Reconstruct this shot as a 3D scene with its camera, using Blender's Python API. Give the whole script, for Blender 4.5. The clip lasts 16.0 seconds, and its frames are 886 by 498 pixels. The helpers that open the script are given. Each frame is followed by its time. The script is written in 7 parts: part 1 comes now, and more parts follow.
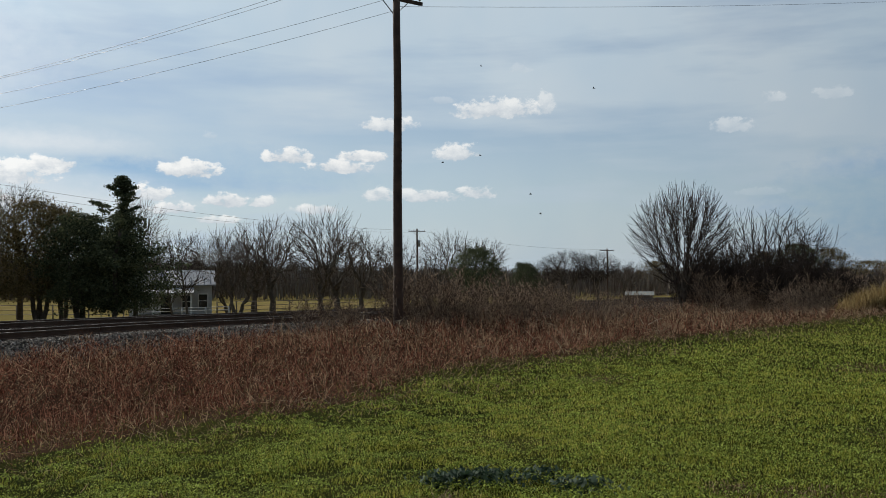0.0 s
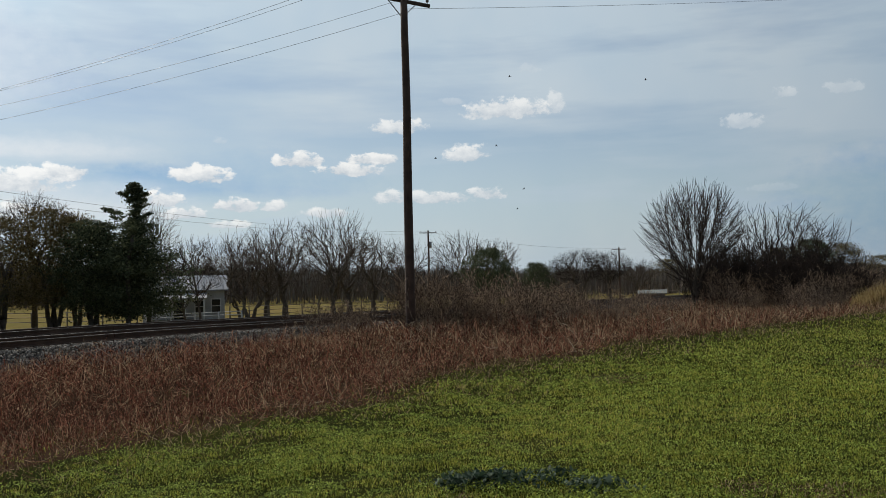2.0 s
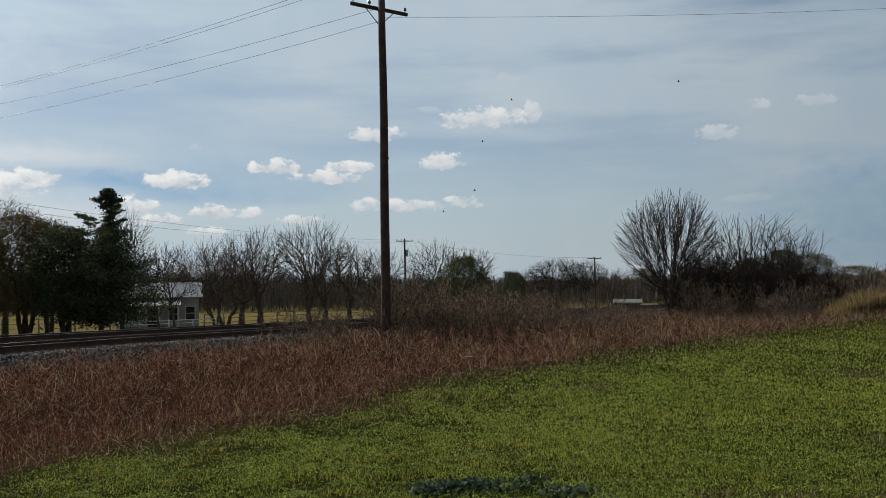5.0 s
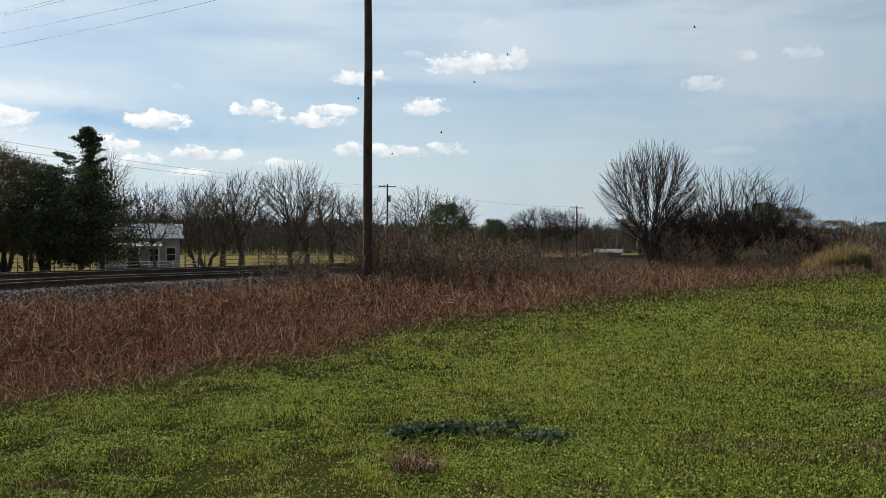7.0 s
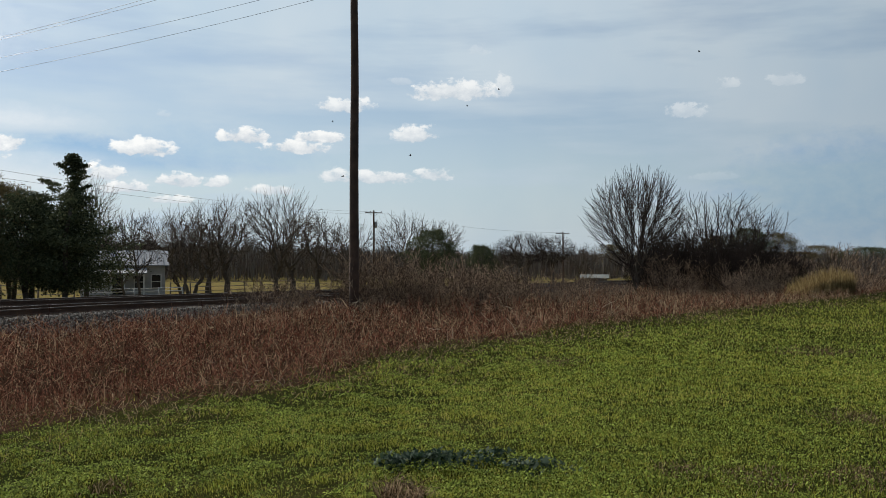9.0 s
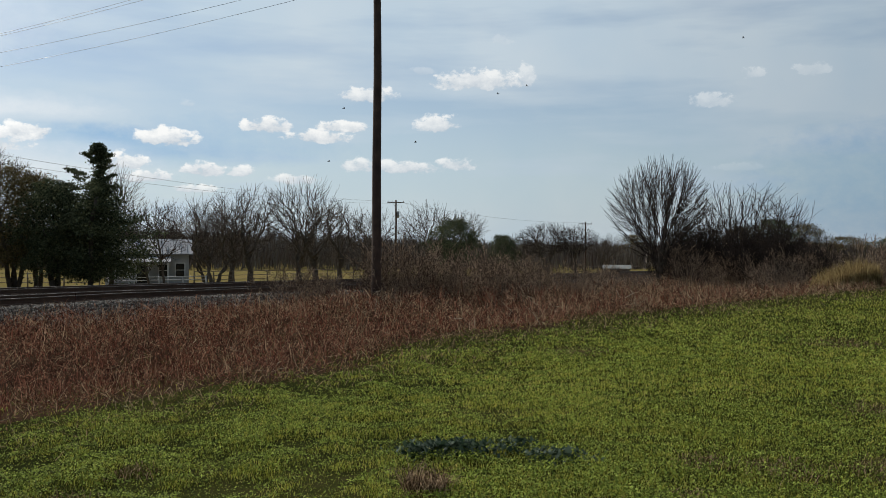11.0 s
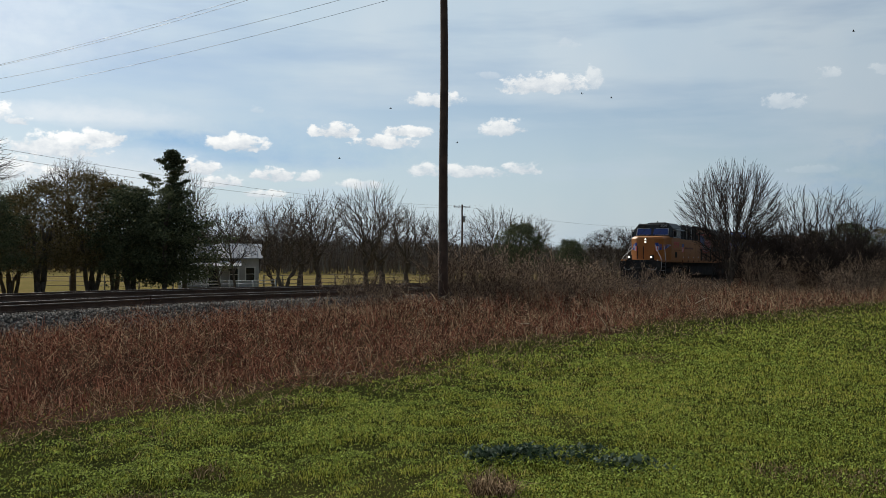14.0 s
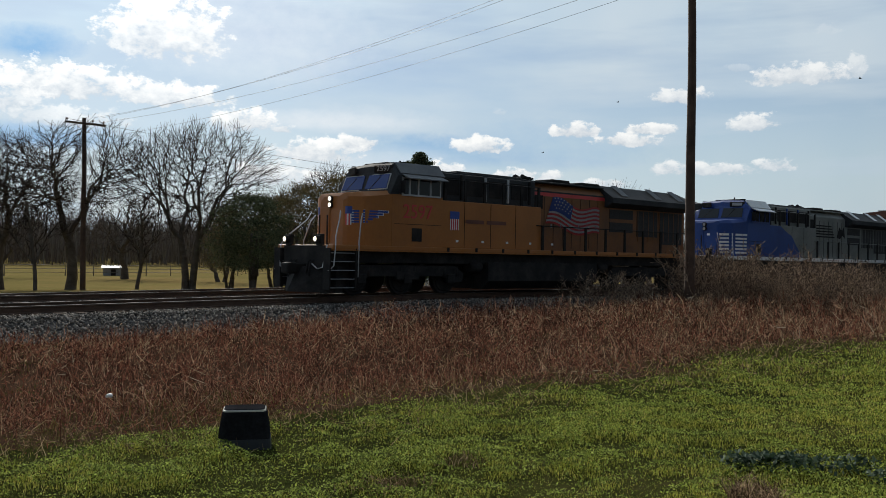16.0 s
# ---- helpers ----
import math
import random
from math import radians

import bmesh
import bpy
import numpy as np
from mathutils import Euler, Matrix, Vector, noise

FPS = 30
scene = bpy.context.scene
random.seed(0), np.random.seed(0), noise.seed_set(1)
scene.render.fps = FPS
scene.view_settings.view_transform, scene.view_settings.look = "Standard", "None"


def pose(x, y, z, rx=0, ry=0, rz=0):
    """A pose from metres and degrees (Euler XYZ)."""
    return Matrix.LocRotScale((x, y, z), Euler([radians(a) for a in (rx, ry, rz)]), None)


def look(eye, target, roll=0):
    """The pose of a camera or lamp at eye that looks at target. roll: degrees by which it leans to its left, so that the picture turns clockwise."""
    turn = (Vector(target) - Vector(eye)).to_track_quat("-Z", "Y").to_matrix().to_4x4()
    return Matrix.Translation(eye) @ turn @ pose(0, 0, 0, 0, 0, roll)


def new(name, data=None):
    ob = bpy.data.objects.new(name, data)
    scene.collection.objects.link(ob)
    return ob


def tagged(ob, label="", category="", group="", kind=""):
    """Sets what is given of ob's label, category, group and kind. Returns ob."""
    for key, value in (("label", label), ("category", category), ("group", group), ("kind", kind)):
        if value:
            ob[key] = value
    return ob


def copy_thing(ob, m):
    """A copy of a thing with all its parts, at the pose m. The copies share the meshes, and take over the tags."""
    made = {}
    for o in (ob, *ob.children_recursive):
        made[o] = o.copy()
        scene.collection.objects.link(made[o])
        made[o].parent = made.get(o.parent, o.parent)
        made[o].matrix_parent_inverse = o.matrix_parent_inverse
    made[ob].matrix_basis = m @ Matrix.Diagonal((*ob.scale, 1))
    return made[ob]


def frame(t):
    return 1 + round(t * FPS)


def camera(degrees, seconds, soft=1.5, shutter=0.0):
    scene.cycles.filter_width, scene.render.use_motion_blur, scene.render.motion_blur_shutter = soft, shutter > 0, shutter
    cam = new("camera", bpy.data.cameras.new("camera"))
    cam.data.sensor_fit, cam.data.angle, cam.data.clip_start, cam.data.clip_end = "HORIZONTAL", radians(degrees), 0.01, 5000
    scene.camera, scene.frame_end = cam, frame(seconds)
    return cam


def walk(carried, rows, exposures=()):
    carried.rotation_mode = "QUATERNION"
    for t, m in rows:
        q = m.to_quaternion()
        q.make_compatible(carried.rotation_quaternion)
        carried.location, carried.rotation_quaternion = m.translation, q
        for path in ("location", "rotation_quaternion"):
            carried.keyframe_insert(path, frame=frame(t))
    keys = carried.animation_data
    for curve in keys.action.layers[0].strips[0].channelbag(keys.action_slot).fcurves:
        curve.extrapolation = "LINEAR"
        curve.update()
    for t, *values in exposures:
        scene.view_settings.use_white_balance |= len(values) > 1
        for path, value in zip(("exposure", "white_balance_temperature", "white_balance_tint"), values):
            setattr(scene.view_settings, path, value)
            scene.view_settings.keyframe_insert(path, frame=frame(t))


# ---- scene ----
cam = camera(51.0, 16.0, soft=0.4)
# seconds, x, y, z, pitch, roll, yaw of a hand-held camera that turns on the spot
PATH = (
    (0.0, 0.005, 0.002, 1.650, 1.69, 0.35, 0.54),
    (0.5, -0.000, 0.004, 1.644, 1.69, 0.13, 0.90),
    (1.0, -0.001, 0.007, 1.652, 1.64, 0.22, 1.23),
    (1.5, 0.011, -0.002, 1.647, 1.75, 0.65, 1.44),
    (2.0, 0.009, 0.004, 1.656, 1.78, 1.24, 1.27),
    (2.5, 0.005, 0.005, 1.664, 1.84, 1.60, 1.12),
    (3.0, -0.001, 0.000, 1.659, 2.01, 1.72, 0.82),
    (3.2, -0.001, 0.000, 1.659, 2.11, 1.74, 0.55),
    (5.3, 0.016, -0.002, 1.656, 2.27, 0.84, -0.26),
    (5.5, 0.016, -0.002, 1.656, 1.54, 0.74, -0.32),
    (6.0, 0.017, -0.001, 1.646, -0.64, 0.25, -0.79),
    (6.5, 0.019, -0.004, 1.643, -1.48, -0.09, -1.15),
    (7.0, 0.020, -0.004, 1.645, -1.03, -0.17, -1.30),
    (7.5, 0.012, -0.007, 1.650, -0.30, -0.31, -1.61),
    (8.0, 0.024, -0.009, 1.649, 0.10, -0.32, -1.93),
    (8.5, 0.022, 0.009, 1.651, 0.29, -0.24, -2.11),
    (9.0, 0.021, 0.014, 1.655, 0.57, -0.02, -2.13),
    (9.2, 0.021, 0.014, 1.655, 0.67, 0.03, -2.03),
    (11.3, 0.009, 0.007, 1.649, -0.10, -0.27, -0.67),
    (11.5, 0.009, 0.007, 1.649, -0.10, -0.27, -0.62),
    (12.0, 0.010, 0.007, 1.650, 0.08, -0.35, -0.32),
    (12.5, 0.010, -0.001, 1.655, 0.40, -0.49, 0.27),
    (13.0, 0.001, 0.001, 1.654, 0.55, -0.53, 1.02),
    (13.5, 0.005, 0.001, 1.660, 0.46, -0.34, 1.92),
    (14.0, -0.007, 0.004, 1.654, 0.20, -0.27, 3.29),
    (14.5, -0.022, 0.012, 1.646, -0.08, -0.42, 5.53),
    (15.0, -0.038, 0.011, 1.638, -0.08, -0.71, 8.97),
    (15.5, -0.060, -0.017, 1.630, 0.06, -0.84, 13.53),
    (16.0, -0.085, -0.040, 1.624, 0.07, -0.62, 18.03),
)
EXPOSURE = ((0.0, -0.08), (3.0, -0.10), (5.3, -0.24), (5.7, -0.22), (6.1, -0.10), (6.5, 0.12), (7.0, 0.18), (7.6, 0.16), (8.5, 0.06), (11.5, 0.0), (14.0, 0.04), (16.0, 0.03))
walk(cam, [(t, pose(x, y, z, 90 + p, r, w)) for t, x, y, z, p, r, w in PATH], EXPOSURE)

# ---- world, sun ----
SUN_AZ, SUN_EL = -40.0, 34.0


def heading(az, el):
    """The unit vector at az degrees clockwise from +y and el degrees up."""
    a, e = radians(az), radians(el)
    return Vector((math.sin(a) * math.cos(e), math.cos(a) * math.cos(e), math.sin(e)))


class Graph:
    """Short hand for node trees."""

    def __init__(self, tree):
        self.tree = tree
        tree.nodes.clear()

    def add(self, kind):
        return self.tree.nodes.new(kind)

    def join(self, a, b):
        self.tree.links.new(a, b)

    def math(self, op, a, b=0.0, clamp=False):
        n = self.add("ShaderNodeMath")
        n.operation, n.use_clamp = op, clamp
        for i, v in enumerate((a, b)):
            if isinstance(v, (int, float)):
                n.inputs[i].default_value = v
            else:
                self.join(v, n.inputs[i])
        return n.outputs[0]

    def ramp(self, fac, stops):
        n = self.add("ShaderNodeValToRGB")
        e = n.color_ramp.elements
        while len(e) < len(stops):
            e.new(0.5)
        for s, (p, c) in zip(e, stops):
            s.position, s.color = p, (*c, 1) if len(c) == 3 else c
        self.join(fac, n.inputs[0])
        return n.outputs[0]

    def mixcol(self, fac, a, b, mode="MIX"):
        n = self.add("ShaderNodeMix")
        n.data_type, n.blend_type = "RGBA", mode
        for i, v in ((0, fac), (6, a), (7, b)):
            if isinstance(v, (int, float)):
                n.inputs[i].default_value = v
            elif isinstance(v, tuple):
                n.inputs[i].default_value = (*v, 1)
            else:
                self.join(v, n.inputs[i])
        return n.outputs[2]

    def noise(self, vec, scale, detail=4.0, rough=0.55):
        n = self.add("ShaderNodeTexNoise")
        n.inputs["Scale"].default_value, n.inputs["Detail"].default_value = scale, detail
        n.inputs["Roughness"].default_value = rough
        if vec is not None:
            self.join(vec, n.inputs["Vector"])
        return n


# fair-weather clouds: azimuth, elevation, half width, half height (degrees), density
CLOUDS_MIDDLE = (
    (-23.6, 6.5, 1.4, 0.63, 1.00), (-25.4, 6.2, 1.6, 0.63, 0.95), (-15.8, 6.5, 1.9, 0.70, 1.00), (-9.9, 7.4, 1.7, 0.59, 0.95), (-6.9, 6.8, 2.2, 0.52, 0.95),
    (-5.5, 7.4, 1.7, 0.45, 0.90), (-3.8, 9.3, 2.0, 0.59, 0.75), (2.9, 10.3, 3.1, 0.77, 0.75), (5.9, 10.6, 0.6, 0.91, 0.50), (0.5, 7.6, 1.6, 0.63, 0.75),
    (-1.9, 5.0, 3.5, 0.52, 0.75), (1.5, 5.2, 1.6, 0.49, 0.70), (-4.5, 5.1, 1.2, 0.49, 0.70), (-13.7, 4.7, 1.6, 0.59, 0.95), (-11.4, 4.6, 1.1, 0.42, 0.80),
)
CLOUDS_SMALL = (
    (-18.1, 5.0, 1.6, 0.63, 0.90), (-16.7, 4.2, 1.6, 0.49, 0.90), (-14.4, 3.5, 1.6, 0.31, 0.70), (-8.1, 4.2, 1.8, 0.42, 0.80), (17.0, 8.8, 1.4, 0.56, 0.42),
    (19.2, 10.3, 0.9, 0.45, 0.38), (22.4, 10.3, 1.0, 0.49, 0.30), (4.2, 12.6, 0.8, 0.42, 0.25), (18.4, 4.9, 1.7, 0.31, 0.20), (-14.6, 8.5, 0.6, 0.35, 0.30),
    (-0.5, 10.8, 0.9, 0.31, 0.30),
)
CLOUDS_SUNWARD = (
    (-34.9, 12.9, 3.8, 2.44, 1.00), (-40.4, 9.4, 5.2, 1.32, 1.00), (-34.5, 9.0, 3.8, 0.91, 0.90), (-40.4, 7.4, 4.5, 0.77, 0.60), (-30.3, 7.7, 2.2, 0.91, 0.90),
    (-27.9, 7.3, 0.8, 0.38, 0.80), (-26.0, 6.0, 2.9, 0.84, 0.95), (-23.1, 6.6, 1.3, 0.52, 0.95), (-28.6, 4.7, 2.8, 0.91, 0.80), (-43.0, 8.2, 2.1, 1.05, 0.70),
    (-26.2, 4.2, 2.1, 0.56, 0.60),
)
# smooth banks of high cloud, and gaps in the veil where the blue shows
BANKS = ((-24.5, 7.8, 4.5, 0.56, 0.80), (-23.6, 4.8, 6.6, 1.25, 0.75), (-29.7, 12.7, 5.9, 2.79, 0.45), (-23.1, 7.8, 3.8, 0.77, 0.50))
GAPS = (
    (-19.8, 5.8, 5.2, 1.12, 0.9), (-17.1, 5.6, 3.8, 1.05, 0.55), (26.0, 3.4, 6.0, 3.0, 0.65),
    (-12.3, 6.2, 5.6, 1.39, 0.45), (-41.9, 6.2, 4.2, 0.70, 0.70), (-41.9, 11.3, 2.1, 0.87, 0.80),
)


def make_world():
    w = bpy.data.worlds.new("day_sky")
    scene.world = w
    w.use_nodes = True
    g = Graph(w.node_tree)
    out = g.add("ShaderNodeOutputWorld")
    sky = g.add("ShaderNodeTexSky")
    sky.sky_type, sky.sun_disc = "NISHITA", False
    sky.sun_elevation, sky.sun_rotation = radians(SUN_EL), radians(SUN_AZ)
    sky.air_density, sky.dust_density, sky.ozone_density = 1.0, 0.4, 2.5
    tex = g.add("ShaderNodeTexCoord").outputs["Generated"]
    sep = g.add("ShaderNodeSeparateXYZ")
    g.join(tex, sep.inputs[0])
    az = g.math("MULTIPLY", g.math("ARCTAN2", sep.outputs[0], sep.outputs[1]), 180 / math.pi)
    el = g.math("MULTIPLY", g.math("ARCSINE", sep.outputs[2]), 180 / math.pi)
    # billows: noise a little flattened
    flat = g.add("ShaderNodeMapping")
    flat.inputs["Scale"].default_value = (1.0, 1.0, 1.5)
    g.join(tex, flat.inputs["Vector"])
    lump = g.math("SUBTRACT", g.noise(flat.outputs[0], 55.0, 7.0, 0.62).outputs["Fac"], 0.5)
    drift = g.noise(tex, 9.0, 3.0, 0.5)

    def reach(c):
        """Squared distance from a cloud's middle in its own half sizes, and the height in it; its base is flatter than its top."""
        a, e, w_, h_, dens = c
        u = g.math("DIVIDE", g.math("SUBTRACT", az, a), w_ * 1.12)
        v0 = g.math("DIVIDE", g.math("SUBTRACT", el, e - 0.25 * h_), h_ * 1.3)
        v = g.math("MAXIMUM", v0, g.math("MULTIPLY", v0, -1.9))
        return g.math("ADD", g.math("MULTIPLY", u, u), g.math("MULTIPLY", v, v)), v0

    mask, lit, total = None, None, None
    for c in CLOUDS_MIDDLE + CLOUDS_SMALL + CLOUDS_SUNWARD:
        r, v0 = reach(c)
        f = g.math("ADD", g.math("SUBTRACT", 0.82, r), g.math("MULTIPLY", lump, 3.4))
        m = g.math("MULTIPLY", g.math("MULTIPLY", f, 2.0, clamp=True), c[4])
        mask = m if mask is None else g.math("MAXIMUM", mask, m)
        vm = g.math("MULTIPLY", v0, m)
        lit = vm if lit is None else g.math("ADD", lit, vm)
        total = m if total is None else g.math("ADD", total, m)
    soft = g.add("ShaderNodeMapRange")
    soft.interpolation_type = "SMOOTHSTEP"
    g.join(mask, soft.inputs["Value"])
    mask = soft.outputs["Result"]
    lit = g.math("DIVIDE", lit, g.math("MAXIMUM", total, 0.01))
    lit = g.math("ADD", g.math("ADD", 0.42, g.math("MULTIPLY", lit, 0.75)), g.math("MULTIPLY", lump, 2.4), clamp=True)

    def spread_of(rows):
        best = None
        for c in rows:
            r, _ = reach(c)
            f = g.math("ADD", g.math("SUBTRACT", 1.0, g.math("MULTIPLY", r, 0.6)), g.math("MULTIPLY", lump, 1.2))
            m = g.math("MULTIPLY", g.math("MULTIPLY", f, 0.9, clamp=True), c[4])
            best = m if best is None else g.math("MAXIMUM", best, m)
        return best

    # high thin veil in streaks
    st = g.add("ShaderNodeMapping")
    st.inputs["Rotation"].default_value = (0.0, radians(17), radians(20))
    st.inputs["Scale"].default_value = (1.6, 3.0, 11.0)
    g.join(tex, st.inputs["Vector"])
    veil_n = g.noise(st.outputs[0], 1.5, 5.0, 0.55)
    veil = g.ramp(veil_n.outputs["Fac"], [(0.36, (0.20,) * 3), (0.50, (0.66,) * 3), (0.61, (0.99,) * 3)])
    low = g.math("SUBTRACT", 0.95, g.math("DIVIDE", el, 13.0), clamp=True)
    veil = g.math("MAXIMUM", veil, low)
    gap = spread_of(GAPS)
    bank = spread_of(BANKS)
    # aureole of the sun behind the veil
    dot = g.add("ShaderNodeVectorMath")
    dot.operation = "DOT_PRODUCT"
    g.join(tex, dot.inputs[0])
    dot.inputs[1].default_value = heading(SUN_AZ, SUN_EL)
    near = g.math("MAXIMUM", dot.outputs["Value"], 0.0)
    glow = g.math("ADD", g.math("MULTIPLY", g.math("POWER", near, 14.0), 0.75), g.math("MULTIPLY", g.math("POWER", near, 90.0), 2.0))
    veil_col = g.mixcol(drift.outputs["Fac"], (0.420, 0.555, 0.680), (0.60, 0.675, 0.725))
    veil_col = g.mixcol(gap, veil_col, (0.185, 0.385, 0.640))
    puff_col = g.mixcol(lit, (0.56, 0.62, 0.68), (0.93, 0.94, 0.93))
    # the veil thins away from the sun, where the sky is deeper
    thin = g.add("ShaderNodeMapRange")
    g.join(dot.outputs["Value"], thin.inputs["Value"])
    for k_, v_ in ((1, -0.2), (2, 0.70), (3, 0.30), (4, 1.0)):
        thin.inputs[k_].default_value = v_
    up = g.math("MULTIPLY", g.math("ADD", 1.0, glow), thin.outputs["Result"])
    bg_sky, bg_veil, bg_bank, bg_puff = (g.add("ShaderNodeBackground") for _ in range(4))
    g.join(sky.outputs[0], bg_sky.inputs["Color"])
    bg_sky.inputs["Strength"].default_value = 0.075
    g.join(veil_col, bg_veil.inputs["Color"])
    g.join(up, bg_veil.inputs["Strength"])
    bg_bank.inputs["Color"].default_value = (0.70, 0.75, 0.79, 1)
    g.join(up, bg_bank.inputs["Strength"])
    g.join(puff_col, bg_puff.inputs["Color"])
    g.join(g.math("ADD", 0.98, g.math("MULTIPLY", glow, 0.9)), bg_puff.inputs["Strength"])
    last = bg_sky
    for amount, layer in ((veil, bg_veil), (bank, bg_bank), (mask, bg_puff)):
        m1 = g.add("ShaderNodeMixShader")
        g.join(amount, m1.inputs[0])
        g.join(last.outputs[0], m1.inputs[1])
        g.join(layer.outputs[0], m1.inputs[2])
        last = m1
    g.join(last.outputs[0], out.inputs[0])


make_world()
sun = new("sun", bpy.data.lights.new("sun", "SUN"))
sun.data.energy, sun.data.angle, sun.data.color = 4.2, radians(0.6), (1.0, 0.94, 0.84)
sun.matrix_world = look(heading(SUN_AZ, SUN_EL) * 300, (0, 0, 0))


# ---- materials ----
def surface(name, stops, rough=0.8, metal=0.0, scale=3.0, fine=40.0, bump=0.3, bump_dist=0.02, island=0.0, through_light=0.0,
            spread=(0.3, 0.7), spec=0.5, detail=5.0, obj_random=0.0, clump=0.35):
    """A node material: colours in two scales of noise, relief, and light through thin leaves where it is wanted."""
    m = bpy.data.materials.new(name)
    m.use_nodes = True
    g = Graph(m.node_tree)
    out, b = g.add("ShaderNodeOutputMaterial"), g.add("ShaderNodeBsdfPrincipled")
    co = g.add("ShaderNodeTexCoord").outputs["Object"]
    n1, n2 = g.noise(co, scale, detail), g.noise(co, fine, 4.0)
    fac = g.math("ADD", g.math("MULTIPLY", n1.outputs["Fac"], 1 - clump), g.math("MULTIPLY", n2.outputs["Fac"], clump))
    if island:
        geo = g.add("ShaderNodeNewGeometry")
        fac = g.math("ADD", g.math("MULTIPLY", fac, 1 - island), g.math("MULTIPLY", geo.outputs["Random Per Island"], island))
    if obj_random:
        info = g.add("ShaderNodeObjectInfo")
        fac = g.math("ADD", g.math("MULTIPLY", fac, 1 - obj_random), g.math("MULTIPLY", info.outputs["Random"], obj_random))
    lo, hi = spread
    k = len(stops) - 1
    col = g.ramp(fac, [(lo + (hi - lo) * i / max(k, 1), c) for i, c in enumerate(stops)])
    g.join(col, b.inputs["Base Color"])
    b.inputs["Roughness"].default_value, b.inputs["Metallic"].default_value = rough, metal
    b.inputs["Specular IOR Level"].default_value = spec
    if not through_light:
        g.join(g.math("ADD", rough - 0.1, g.math("MULTIPLY", n2.outputs["Fac"], 0.2), clamp=True), b.inputs["Roughness"])
    if bump:
        bn = g.add("ShaderNodeBump")
        bn.inputs["Strength"].default_value, bn.inputs["Distance"].default_value = bump, bump_dist
        g.join(fac if not island else n2.outputs["Fac"], bn.inputs["Height"])
        g.join(bn.outputs[0], b.inputs["Normal"])
    if through_light:
        t = g.add("ShaderNodeBsdfTranslucent")
        g.join(col, t.inputs["Color"])
        mx = g.add("ShaderNodeMixShader")
        mx.inputs[0].default_value = through_light
        g.join(b.outputs[0], mx.inputs[1])
        g.join(t.outputs[0], mx.inputs[2])
        g.join(mx.outputs[0], out.inputs[0])
    else:
        g.join(b.outputs[0], out.inputs[0])
    return m


def glowing(name, colour, strength):
    m = bpy.data.materials.new(name)
    m.use_nodes = True
    g = Graph(m.node_tree)
    out, e = g.add("ShaderNodeOutputMaterial"), g.add("ShaderNodeEmission")
    e.inputs[0].default_value, e.inputs[1].default_value = (*colour, 1), strength
    g.join(e.outputs[0], out.inputs[0])
    return m


def glassy(name, tint):
    m = bpy.data.materials.new(name)
    m.use_nodes = True
    b = m.node_tree.nodes["Principled BSDF"]
    b.inputs["Base Color"].default_value = (*tint, 1)
    b.inputs["Roughness"].default_value = 0.06
    b.inputs["Specular IOR Level"].default_value = 0.3
    return m


